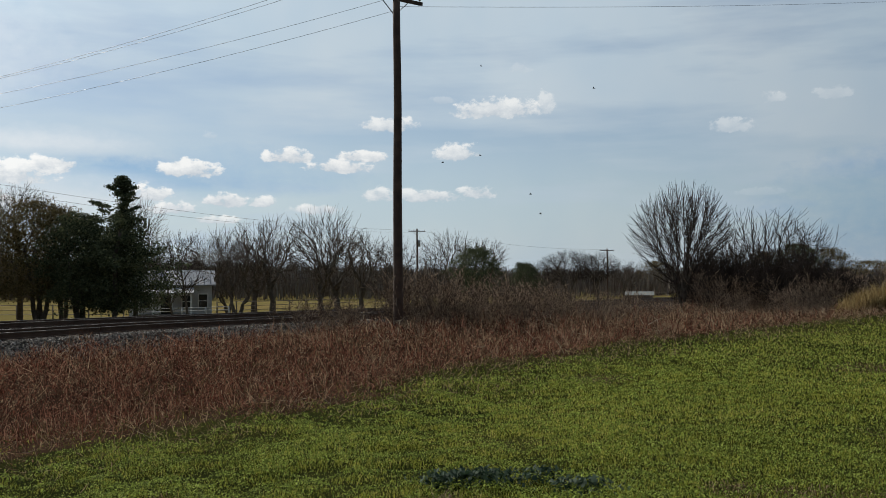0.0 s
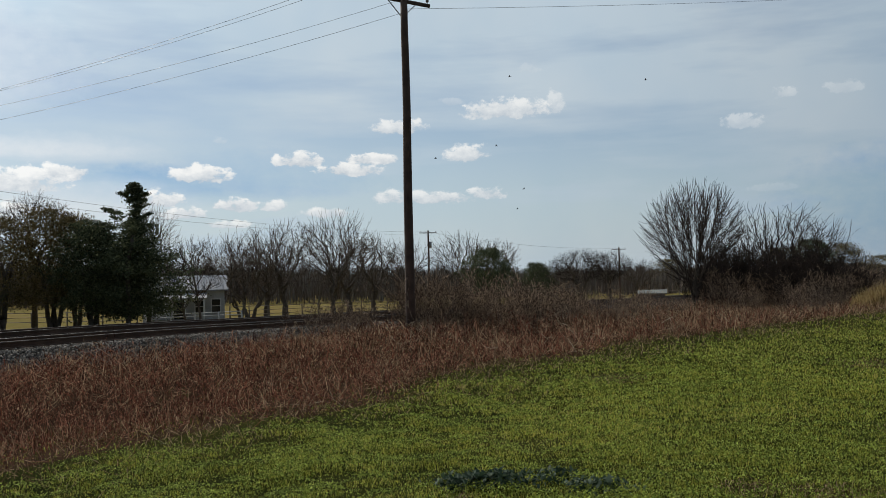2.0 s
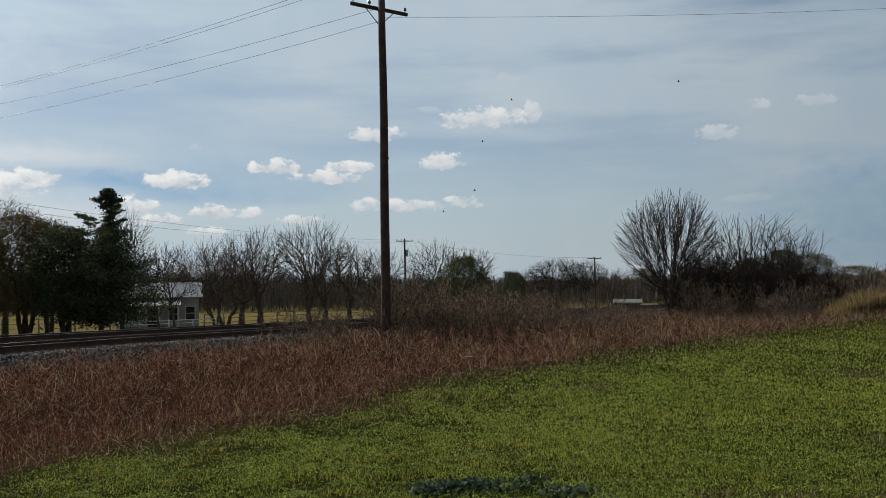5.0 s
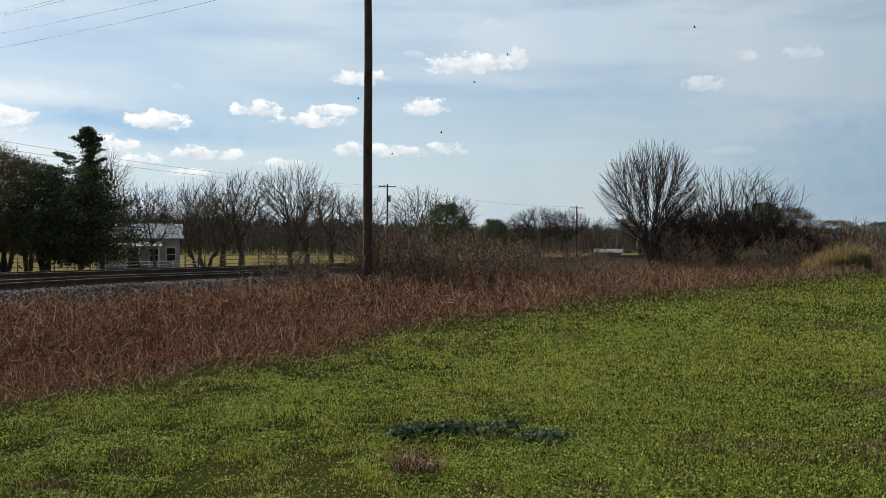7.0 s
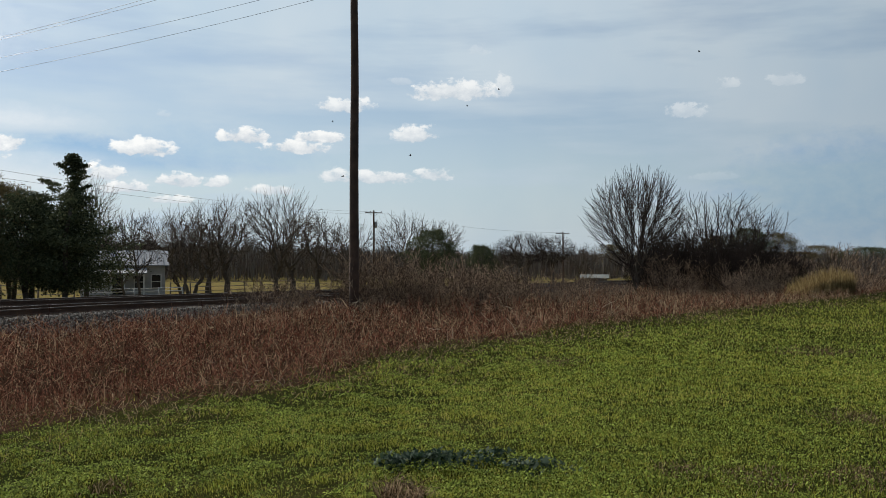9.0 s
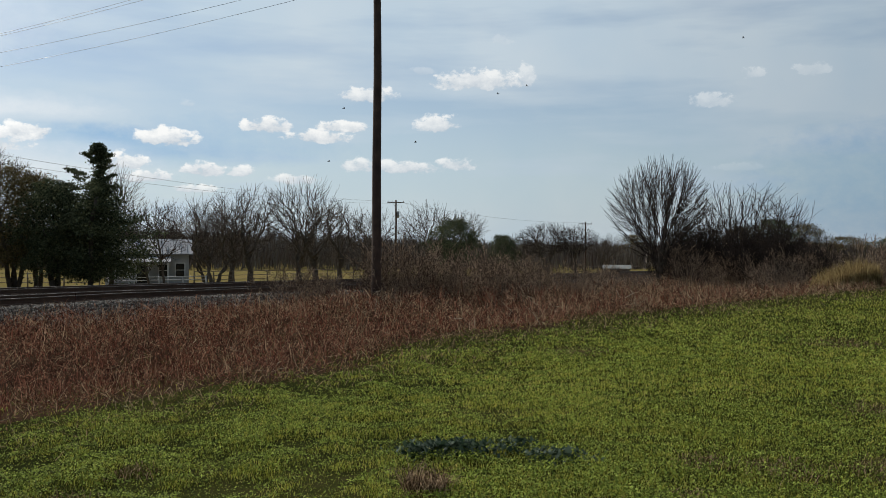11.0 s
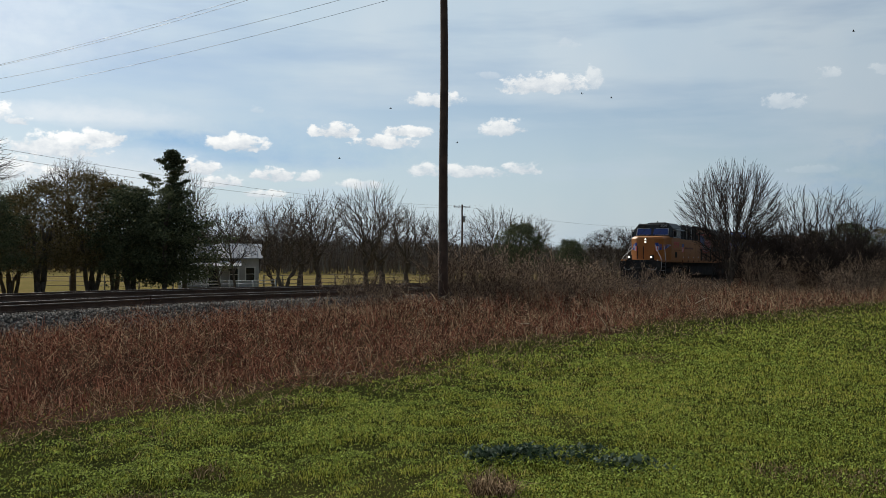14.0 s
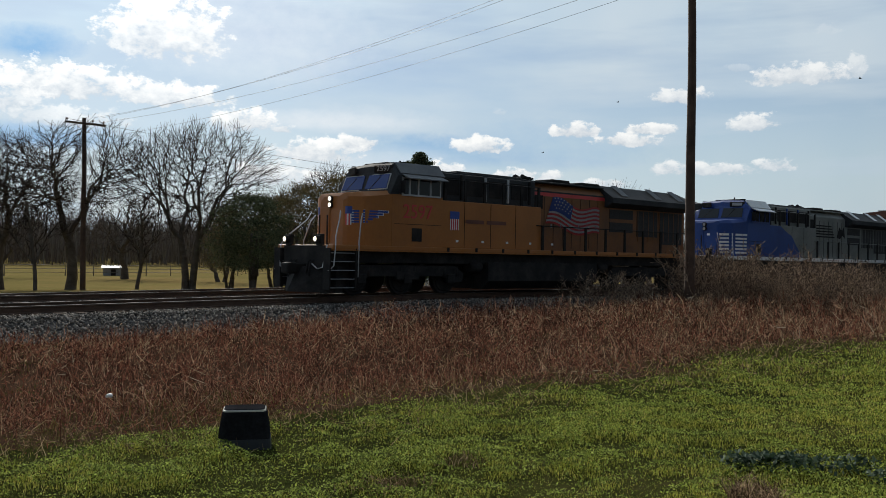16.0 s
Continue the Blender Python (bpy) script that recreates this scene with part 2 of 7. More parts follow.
M = dict(
    lawn_soil=surface("lawn_soil", [(0.014, 0.016, 0.006), (0.022, 0.026, 0.008), (0.034, 0.036, 0.010), (0.05, 0.042, 0.018)], 0.95, scale=0.5, fine=14, bump=0.7, bump_dist=0.05, spec=0.0),
    soil=surface("weed_soil", [(0.022, 0.013, 0.009), (0.045, 0.026, 0.017), (0.075, 0.045, 0.028)], 0.95, scale=0.8, fine=18, bump=0.7, bump_dist=0.06, spec=0.0),
    field=surface("pasture", [(0.13, 0.094, 0.040), (0.19, 0.142, 0.058), (0.14, 0.118, 0.043), (0.20, 0.142, 0.068)], 0.95, scale=0.06, fine=1.6, bump=0.4, bump_dist=0.08, spec=0.0),
    ballast=surface("ballast_bed", [(0.02, 0.02, 0.022), (0.05, 0.05, 0.05), (0.09, 0.088, 0.086)], 0.9, scale=6, fine=26, bump=1.0, bump_dist=0.06, spec=0.0),
    stone=surface("ballast_stone", [(0.045, 0.041, 0.037), (0.13, 0.118, 0.105), (0.34, 0.31, 0.275)], 0.85, scale=12, fine=60, island=0.7, bump=0.2, spread=(0.15, 0.85), spec=0.0),
    grass=surface("lawn_grass", [(0.036, 0.045, 0.012), (0.225, 0.25, 0.036), (0.50, 0.49, 0.085), (0.64, 0.56, 0.18)], 0.6, scale=0.32, fine=5.0, island=0.35, clump=0.45, through_light=0.33, bump=0, spread=(0.32, 0.70), spec=0.0),
    clover=surface("clover_leaf", [(0.030, 0.042, 0.013), (0.19, 0.235, 0.038), (0.51, 0.60, 0.13)], 0.7, scale=0.6, fine=9.0, island=0.5, clump=0.5, through_light=0.38, bump=0, spread=(0.2, 0.8), spec=0.03),
    dusty=surface("dusty_leaf", [(0.018, 0.032, 0.018), (0.045, 0.075, 0.042), (0.16, 0.20, 0.14)], 0.65, scale=6, fine=20, island=0.6, through_light=0.25, bump=0, spread=(0.2, 0.8), spec=0.1),
    weed=surface("dry_red_weed", [(0.020, 0.009, 0.007), (0.075, 0.030, 0.020), (0.215, 0.080, 0.050), (0.48, 0.28, 0.185)], 0.75, scale=0.35, fine=5.0, island=0.6, clump=0.5, through_light=0.3, bump=0, spread=(0.22, 0.84), spec=0.0),
    tan_weed=surface("dry_tan_weed", [(0.035, 0.021, 0.013), (0.185, 0.120, 0.072), (0.56, 0.41, 0.26)], 0.75, scale=0.35, fine=5.0, island=0.6, clump=0.5, through_light=0.3, bump=0, spread=(0.2, 0.8), spec=0.0),
    ditch_green=surface("ditch_grass", [(0.03, 0.032, 0.012), (0.08, 0.078, 0.022), (0.17, 0.15, 0.05)], 0.7, scale=0.5, fine=6.0, island=0.5, clump=0.5, through_light=0.3, bump=0, spread=(0.22, 0.8), spec=0.0),
    straw=surface("straw", [(0.30, 0.24, 0.16), (0.46, 0.38, 0.27), (0.55, 0.48, 0.36)], 0.7, scale=2, fine=20, island=0.5, through_light=0.2, bump=0, spec=0.0),
    gold=surface("golden_cane", [(0.14, 0.095, 0.042), (0.29, 0.21, 0.095), (0.46, 0.36, 0.18)], 0.75, scale=0.8, fine=6, island=0.5, through_light=0.35, bump=0, spread=(0.2, 0.8), spec=0.0),
    bark=surface("grey_bark", [(0.05, 0.042, 0.036), (0.10, 0.085, 0.07), (0.16, 0.14, 0.12)], 0.9, scale=3, fine=30, bump=0.5, spec=0.0),
    twig=surface("bare_twig", [(0.022, 0.018, 0.016), (0.045, 0.036, 0.031), (0.08, 0.064, 0.055)], 0.9, scale=1, fine=10, island=0.3, bump=0, spec=0.0),
    brush=surface("brush_twig", [(0.06, 0.043, 0.034), (0.17, 0.122, 0.09), (0.42, 0.315, 0.22)], 0.85, scale=1, fine=10, island=0.5, bump=0, spec=0.0),
    pale_twig=surface("pale_bare_twig", [(0.05, 0.04, 0.034), (0.095, 0.077, 0.064), (0.16, 0.13, 0.11)], 0.9, scale=1, fine=10, island=0.3, bump=0, spec=0.0),
    far_twig=surface("far_woods_twig", [(0.10, 0.08, 0.07), (0.155, 0.128, 0.11), (0.20, 0.18, 0.15)], 0.95, scale=0.03, fine=0.3, island=0.4, bump=0, spec=0.0),
    cedar=surface("cedar_foliage", [(0.040, 0.050, 0.032), (0.088, 0.103, 0.056), (0.15, 0.16, 0.09)], 0.85, scale=0.6, fine=4, island=0.45, through_light=0.2, bump=0, spec=0.0),
    oak=surface("live_oak_foliage", [(0.07, 0.058, 0.03), (0.14, 0.115, 0.055), (0.22, 0.17, 0.085)], 0.75, scale=0.6, fine=4, island=0.45, through_light=0.15, bump=0, spec=0.0),
    pole=surface("creosoted_wood", [(0.035, 0.022, 0.016), (0.075, 0.044, 0.030), (0.13, 0.08, 0.055)], 0.85, scale=2.2, fine=50, bump=0.6, bump_dist=0.01),
    tie=surface("oak_sleeper", [(0.03, 0.024, 0.02), (0.07, 0.055, 0.045), (0.12, 0.10, 0.085)], 0.9, scale=3, fine=40, bump=0.6, obj_random=0.4, spec=0.0),
    rail=surface("rail_rust", [(0.045, 0.026, 0.018), (0.09, 0.05, 0.032), (0.12, 0.075, 0.05)], 0.75, 0.3, scale=2, fine=30, bump=0.2),
    rail_head=surface("rail_polished", [(0.10, 0.09, 0.08), (0.15, 0.135, 0.12)], 0.75, 0.3, scale=1, fine=20, bump=0.05),
    steel=surface("galvanised_steel", [(0.25, 0.26, 0.27), (0.36, 0.37, 0.38)], 0.5, 0.7, scale=3, fine=30, bump=0.1),
    wire=surface("line_wire", [(0.05, 0.05, 0.055), (0.09, 0.09, 0.09)], 0.5, 0.6, scale=1, fine=10, bump=0),
    insulator=surface("porcelain", [(0.12, 0.08, 0.06), (0.2, 0.13, 0.1)], 0.25, scale=5, fine=20, bump=0),
    orange=surface("armour_yellow_paint", [(0.25, 0.085, 0.011), (0.34, 0.116, 0.014), (0.41, 0.146, 0.022)], 0.5, scale=0.7, fine=9, bump=0.08, spread=(0.25, 0.75)),
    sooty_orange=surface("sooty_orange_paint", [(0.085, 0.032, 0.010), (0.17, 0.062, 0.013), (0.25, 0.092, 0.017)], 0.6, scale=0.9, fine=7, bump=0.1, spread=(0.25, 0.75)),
    # lead locomotive's windscreen panes, bluer in base colour than the cab glass
    blue_pane=glassy("blue_windscreen", (0.035, 0.06, 0.20)),
    loco_grey=surface("harbour_grey_paint", [(0.018, 0.020, 0.022), (0.036, 0.038, 0.040), (0.06, 0.062, 0.064)], 0.7, scale=1.2, fine=14, bump=0.1, spec=0.15),
    roof_grey=surface("roof_grey_paint", [(0.11, 0.115, 0.12), (0.19, 0.195, 0.20)], 0.7, scale=1.2, fine=14, bump=0.1, spec=0.2),
    black=surface("sooty_black", [(0.010, 0.010, 0.010), (0.026, 0.024, 0.023), (0.05, 0.045, 0.04)], 0.75, scale=2, fine=22, bump=0.3, spec=0.12),
    red=surface("signal_red_paint", [(0.50, 0.035, 0.035), (0.60, 0.055, 0.05)], 0.45, scale=2, fine=20, bump=0),
    blue=surface("wing_blue_paint", [(0.012, 0.04, 0.22), (0.02, 0.06, 0.30)], 0.4, scale=2, fine=20, bump=0),
    white=surface("white_paint", [(0.62, 0.62, 0.60), (0.76, 0.76, 0.74)], 0.5, scale=2, fine=20, bump=0.05),
    cream=surface("weathered_white", [(0.32, 0.32, 0.32), (0.44, 0.44, 0.435), (0.54, 0.54, 0.535)], 0.7, scale=1.2, fine=16, bump=0.15),
    royal=surface("royal_blue_paint", [(0.005, 0.030, 0.15), (0.008, 0.045, 0.21), (0.014, 0.06, 0.26)], 0.5, scale=0.8, fine=10, bump=0.08),
    ac_grey=surface("dusty_grey_paint", [(0.11, 0.115, 0.10), (0.17, 0.175, 0.155), (0.24, 0.24, 0.215)], 0.6, scale=0.8, fine=10, bump=0.1),
    glass=glassy("cab_glass", (0.012, 0.016, 0.02)),
    lamp=glowing("lit_headlight", (1.0, 0.90, 0.74), 1.7),
    mesh_grille=surface("radiator_grille", [(0.010, 0.010, 0.010), (0.03, 0.026, 0.022)], 0.7, scale=30, fine=120, bump=0.6),
    boxcar=surface("oxide_red_paint", [(0.10, 0.035, 0.022), (0.15, 0.055, 0.035), (0.19, 0.085, 0.055)], 0.75, scale=0.8, fine=8, bump=0.15),
    hopper=surface("hopper_grey_paint", [(0.20, 0.19, 0.175), (0.28, 0.27, 0.25), (0.34, 0.33, 0.31)], 0.7, scale=0.8, fine=8, bump=0.15),
    roof_tin=surface("tin_roof", [(0.16, 0.17, 0.19), (0.24, 0.25, 0.27), (0.31, 0.32, 0.33)], 0.7, 0.1, scale=0.6, fine=8, bump=0.1),
    shed=surface("weathered_board", [(0.10, 0.075, 0.055), (0.18, 0.14, 0.11), (0.25, 0.21, 0.17)], 0.9, scale=1.5, fine=20, bump=0.3),
    plastic=surface("black_plastic", [(0.008, 0.008, 0.009), (0.018, 0.018, 0.02), (0.03, 0.03, 0.033)], 0.85, scale=4, fine=40, bump=0.15, spec=0.0),
    plastic_grey=surface("scuffed_grey_plastic", [(0.03, 0.032, 0.036), (0.055, 0.058, 0.064)], 0.6, scale=4, fine=40, bump=0.15, spec=0.15),
    pale_rim=surface("pale_edge", [(0.34, 0.31, 0.28), (0.48, 0.45, 0.41)], 0.7, scale=6, fine=40, bump=0.1),
    bird=surface("dark_feather", [(0.01, 0.01, 0.01), (0.02, 0.02, 0.02)], 0.8, bump=0),
)


# ---- building helpers ----
def part(name, bm, material, parent, label=""):
    """Links a bmesh as one mesh object under a thing or a part."""
    me = bpy.data.meshes.new(name)
    bm.to_mesh(me)
    bm.free()
    for x in material if isinstance(material, (list, tuple)) else (material,):
        me.materials.append(x)
    ob = new(name, me)
    ob.parent = parent
    if label:
        ob["label"] = label
    return ob


def share(name, me, parent, m):
    """One more piece on a mesh that others use too."""
    ob = new(name, me)
    ob.parent = parent
    ob.matrix_basis = m
    return ob


def holder(name, m, label, category, group="", kind=""):
    ob = new(name)
    ob.matrix_basis = m
    return tagged(ob, label, category, group, kind)


def box(bm, x0, x1, y0, y1, z0, z1, bevel=0.0, mi=0):
    r = bmesh.ops.create_cube(bm, size=1.0)
    bmesh.ops.scale(bm, vec=(x1 - x0, y1 - y0, z1 - z0), verts=r["verts"])
    bmesh.ops.translate(bm, vec=((x0 + x1) / 2, (y0 + y1) / 2, (z0 + z1) / 2), verts=r["verts"])
    faces = {f for v in r["verts"] for f in v.link_faces}
    for f in faces:
        f.material_index = mi
    if bevel:
        edges = {e for v in r["verts"] for e in v.link_edges}
        bmesh.ops.bevel(bm, geom=list(edges), offset=bevel, segments=2, profile=0.5, affect="EDGES")
    return r["verts"]


def rod(bm, a, b, r0, r1=None, sides=8, mi=0):
    """A round bar from a to b."""
    a, b = Vector(a), Vector(b)
    r1 = r0 if r1 is None else r1
    q = (b - a).to_track_quat("Z", "Y").to_matrix()
    rings = []
    for p, r in ((a, r0), (b, r1)):
        rings.append([bm.verts.new(p + q @ Vector((r * math.cos(k * math.tau / sides), r * math.sin(k * math.tau / sides), 0))) for k in range(sides)])
    for k in range(sides):
        f = bm.faces.new((rings[0][k], rings[0][(k + 1) % sides], rings[1][(k + 1) % sides], rings[1][k]))
        f.material_index, f.smooth = mi, True
    for ring, flip in ((rings[0], True), (rings[1], False)):
        f = bm.faces.new(ring[::-1] if flip else ring)
        f.material_index = mi


def tube(bm, pts, radii, sides=8, mi=0):
    """One bent round bar through the points."""
    pts = [Vector(p) for p in pts]
    rings = []
    for k, (p, r) in enumerate(zip(pts, radii)):
        d = (pts[min(k + 1, len(pts) - 1)] - pts[max(k - 1, 0)]).normalized()
        u = d.cross(Vector((0.0, 1.0, 0.0) if abs(d.y) < 0.9 else (1.0, 0.0, 0.0))).normalized()
        w = d.cross(u)
        rings.append([bm.verts.new(p + r * (u * math.cos(j * math.tau / sides) + w * math.sin(j * math.tau / sides))) for j in range(sides)])
    made = [bm.faces.new(rings[0]), bm.faces.new(rings[-1][::-1])]
    for a, b in zip(rings, rings[1:]):
        for j in range(sides):
            f = bm.faces.new((a[j], b[j], b[(j + 1) % sides], a[(j + 1) % sides]))
            f.smooth = True
            made.append(f)
    for f in made:
        f.material_index = mi
    bmesh.ops.recalc_face_normals(bm, faces=made)


def prism(bm, profile, y0, y1, mi=0):
    """A solid with the outline profile, (x, z) points, from y0 to y1."""
    a = [bm.verts.new((x, y0, z)) for x, z in profile]
    b = [bm.verts.new((x, y1, z)) for x, z in profile]
    n = len(profile)
    made = [bm.faces.new(a), bm.faces.new(b[::-1])]
    for k in range(n):
        made.append(bm.faces.new((a[k], b[k], b[(k + 1) % n], a[(k + 1) % n])))
    for f in made:
        f.material_index = mi
    bmesh.ops.recalc_face_normals(bm, faces=made)
    return a + b


def loft(bm, sections, mi=0):
    """A closed hull through outlines with the same number of points."""
    rings = [[bm.verts.new(p) for p in s] for s in sections]
    n = len(rings[0])
    made = [bm.faces.new(rings[0]), bm.faces.new(rings[-1][::-1])]
    for r0, r1 in zip(rings, rings[1:]):
        for k in range(n):
            made.append(bm.faces.new((r0[k], r1[k], r1[(k + 1) % n], r0[(k + 1) % n])))
    for f in made:
        f.material_index = mi
    bmesh.ops.recalc_face_normals(bm, faces=made)


def raw_mesh(name, verts, faces, materials, smooth=False):
    """A mesh straight from arrays; faces all have the same number of corners."""
    me = bpy.data.meshes.new(name)
    verts, faces = np.asarray(verts, np.float32), np.asarray(faces, np.int32)
    me.vertices.add(len(verts))
    me.vertices.foreach_set("co", verts.ravel())
    k = faces.shape[1]
    me.loops.add(faces.size)
    me.loops.foreach_set("vertex_index", faces.ravel())
    me.polygons.add(len(faces))
    me.polygons.foreach_set("loop_start", np.arange(0, faces.size, k, dtype=np.int32))
    if smooth:
        me.polygons.foreach_set("use_smooth", np.ones(len(faces), bool))
    for x in materials:
        me.materials.append(x)
    me.update(calc_edges=True)
    return me


# ---- the lie of the land ----
# The track's own axes: x along the rails (away to the far end), y across (from the camera's side), z up.
TURN, REACH, RAIL_Z = 60.54, 24.85, 0.12
SECOND = 5.2
TRACK = pose(-REACH * math.sin(radians(TURN)), REACH * math.cos(radians(TURN)), 0, 0, 0, TURN)
TRACK_INV = TRACK.inverted()
rng = np.random.default_rng(7)


def on_track(x, y, z=0.0, turn=0.0):
    return TRACK @ pose(x, y, z, 0, 0, turn)


def spot(az, far):
    """The place far metres away at az degrees clockwise from +y, in track axes."""
    v = TRACK_INV @ Vector((far * math.sin(radians(az)), far * math.cos(radians(az)), 0))
    return v.x, v.y


def lawn_edge(x):
    return np.interp(x, (-80, 22, 28, 46, 70, 160), (-17.3, -17.1, -18.6, -22.7, -26.0, -34.0))


def wobble(x, y, scale):
    """A cheap smooth unevenness, about -1 to 1."""
    return (np.sin(x / scale + 1.3 * np.sin(y / scale * 0.7)) + np.sin(y / scale * 1.3 + 1.7 + np.sin(x / scale * 0.6))) * 0.5


def grade(x):
    """The line falls gently away beyond x = 22."""
    return -0.0122 * np.clip(np.asarray(x, float) - 22.0, 0, 140)


def ground_z(x, y):
    x, y = np.asarray(x, float), np.asarray(y, float)
    e = lawn_edge(x)
    lawn = 0.025 * wobble(x, y, 2.3) + 0.015 * wobble(x, y, 0.9)
    ditch = np.interp(y, (-13, -4.5, -3.4, -2.0, 7.2, 8.6, 12, 28, 40, 90, 400, 3000), (-0.40, -0.52, -0.50, -0.11, -0.11, -0.60, -0.70, -0.85, -1.3, -1.5, -1.9, -2.5))
    t = np.clip((y - e) / 3.5, 0, 1)
    t = t * t * (3 - 2 * t)
    rough = 0.05 * wobble(x, y, 1.7) * ((y > e) & (y < -3.6)) + 0.15 * wobble(x, y, 14.0) * (y > 12)
    return lawn * (1 - t) + (ditch + rough + grade(x)) * t


def axis(stretches):
    out = []
    for a, b, step in stretches:
        out.extend(np.arange(a, b, step))
    return np.array(out + [stretches[-1][1]])


def build_ground():
    xs = axis(((-3000, -400, 260), (-400, -60, 20), (-60, -20, 4), (-20, 62, 0.6), (62, 160, 4), (160, 600, 20), (600, 3000, 240)))
    ys = axis(((-3000, -300, 300), (-300, -40, 20), (-40, -27, 1.5), (-27, -2.2, 0.45), (-2.2, 9, 0.7), (9, 40, 2), (40, 200, 10), (200, 3000, 200)))
    gx, gy = np.meshgrid(xs, ys)
    v = np.stack([gx.ravel(), gy.ravel(), ground_z(gx, gy).ravel()], 1)
    nx, ny = len(xs), len(ys)
    i, j = np.meshgrid(np.arange(nx - 1), np.arange(ny - 1))
    a = (j * nx + i).ravel()
    f = np.stack([a, a + 1, a + 1 + nx, a + nx], 1)
    me = raw_mesh("ground", v, f, [M["lawn_soil"], M["soil"], M["ballast"], M["field"]], smooth=True)
    c = v[f].mean(1)
    e = lawn_edge(c[:, 0]) + 0.5 * wobble(c[:, 0], c[:, 1], 1.1)
    slot = np.where(c[:, 1] < e, 0, np.where(c[:, 1] < -3.7, 1, np.where(c[:, 1] < 8.6, 2, 3)))
    me.polygons.foreach_set("material_index", slot.astype(np.int32))
    ob = new("ground", me)
    ob.matrix_basis = TRACK
    tagged(ob, "green mown verge, weedy ditch, ballast bed and yellow pasture", "ground", kind="structure")


build_ground()


# ---- railway ----
def rail_outline():
    """Half a metre-true flat-bottomed rail: foot, web and head, around y = 0, top at z = 0."""
    return [(-0.075, -0.186), (0.075, -0.186), (0.075, -0.172), (0.012, -0.150), (0.009, -0.050), (0.036, -0.040), (0.036, -0.008),
            (0.028, 0.0), (-0.028, 0.0), (-0.036, -0.008), (-0.036, -0.040), (-0.009, -0.050), (-0.012, -0.150), (-0.075, -0.172)]


def build_track(y, label):
    t = holder("railway_track", on_track(0, y, RAIL_Z), label, "railway track", "railway tracks", "structure")
    for side in (-1, 1):
        bm = bmesh.new()
        prof = rail_outline()
        rings = [[bm.verts.new((x, side * 0.753 + p[0], p[1] + float(grade(x)))) for p in prof] for x in (-300, 22, 162, 900)]
        for a, b in zip(rings, rings[1:]):
            for k in range(len(prof)):
                f = bm.faces.new((a[k], b[k], b[(k + 1) % len(prof)], a[(k + 1) % len(prof)]))
                f.material_index = 1 if prof[k][1] > -0.009 and prof[(k + 1) % len(prof)][1] > -0.009 else 0
        bmesh.ops.recalc_face_normals(bm, faces=bm.faces[:])
        part("rail", bm, (M["rail"], M["rail_head"]), t, "rusty steel rail with polished head")
    bm = bmesh.new()
    box(bm, -0.115, 0.115, -1.3, 1.3, -0.36, -0.180, 0.012)
    first = part("sleeper", bm, M["tie"], t)
    first.matrix_basis = pose(-14.0, 0, 0)
    bm = bmesh.new()
    box(bm, -0.09, 0.09, -0.18, 0.18, -0.182, -0.168)
    for s in (-0.11, 0.11):
        rod(bm, (0.05 * s / 0.11, s, -0.17), (0.05 * s / 0.11, s, -0.14), 0.018, sides=6)
    plate = part("tie_plate", bm, M["rail"], first)
    plate.matrix_basis = pose(0, -0.753, 0)
    x = -14.0
    for k in range(140):
        x += 0.54 + random.uniform(-0.03, 0.03)
        s = share("sleeper", first.data, t, pose(x, random.uniform(-0.04, 0.04), float(grade(x)) + random.uniform(-0.012, 0.008), 0, 0, random.uniform(-1.2, 1.2)))
        if k < 70:
            share("tie_plate", plate.data, s, pose(0, -0.753, 0))


def stones(name, count, x0, x1, y0, y1, lift, size):
    """Loose broken stone, each an eight-sided lump."""
    base = np.array([(1, 0, 0), (-1, 0, 0), (0, 1, 0), (0, -1, 0), (0, 0, 1), (0, 0, -1)], float)
    tri = np.array([(0, 2, 4), (2, 1, 4), (1, 3, 4), (3, 0, 4), (2, 0, 5), (1, 2, 5), (3, 1, 5), (0, 3, 5)])
    x, y = rng.uniform(x0, x1, count), rng.uniform(y0, y1, count)
    z = ground_z(x, y) + lift + rng.uniform(-0.01, 0.02, count)
    s = rng.uniform(*size, (count, 1, 1)) * rng.uniform(0.6, 1.3, (count, 1, 3))
    v = base[None] * s * rng.uniform(0.75, 1.2, (count, 6, 1))
    a = rng.uniform(0, math.tau, (count, 1))
    b = rng.uniform(-0.7, 0.7, (count, 1))
    vx, vz = v[..., 0] * np.cos(b) - v[..., 2] * np.sin(b), v[..., 0] * np.sin(b) + v[..., 2] * np.cos(b)
    v = np.stack([vx * np.cos(a) - v[..., 1] * np.sin(a), vx * np.sin(a) + v[..., 1] * np.cos(a), vz], 2)
    v += np.stack([x, y, z], 1)[:, None]
    f = tri[None] + 6 * np.arange(count)[:, None, None]
    ob = new(name, raw_mesh(name, v.reshape(-1, 3), f.reshape(-1, 3), [M["stone"]]))
    ob.matrix_basis = TRACK
    return ob


build_track(0.0, "single rusty railway track on dark wooden sleepers in ballast")
build_track(SECOND, "second rusty railway track behind the first one")
tagged(stones("ballast_stones", 34000, -12, 34, -4.0, -0.95, 0.005, (0.022, 0.05)), "dark grey crushed stone ballast beside the rails", "gravel", kind="stuff")
tagged(stones("ballast_stones", 16000, -12, 45, -0.6, 4.4, 0.015, (0.022, 0.05)), "dark grey crushed stone ballast between the rails", "gravel", kind="stuff")


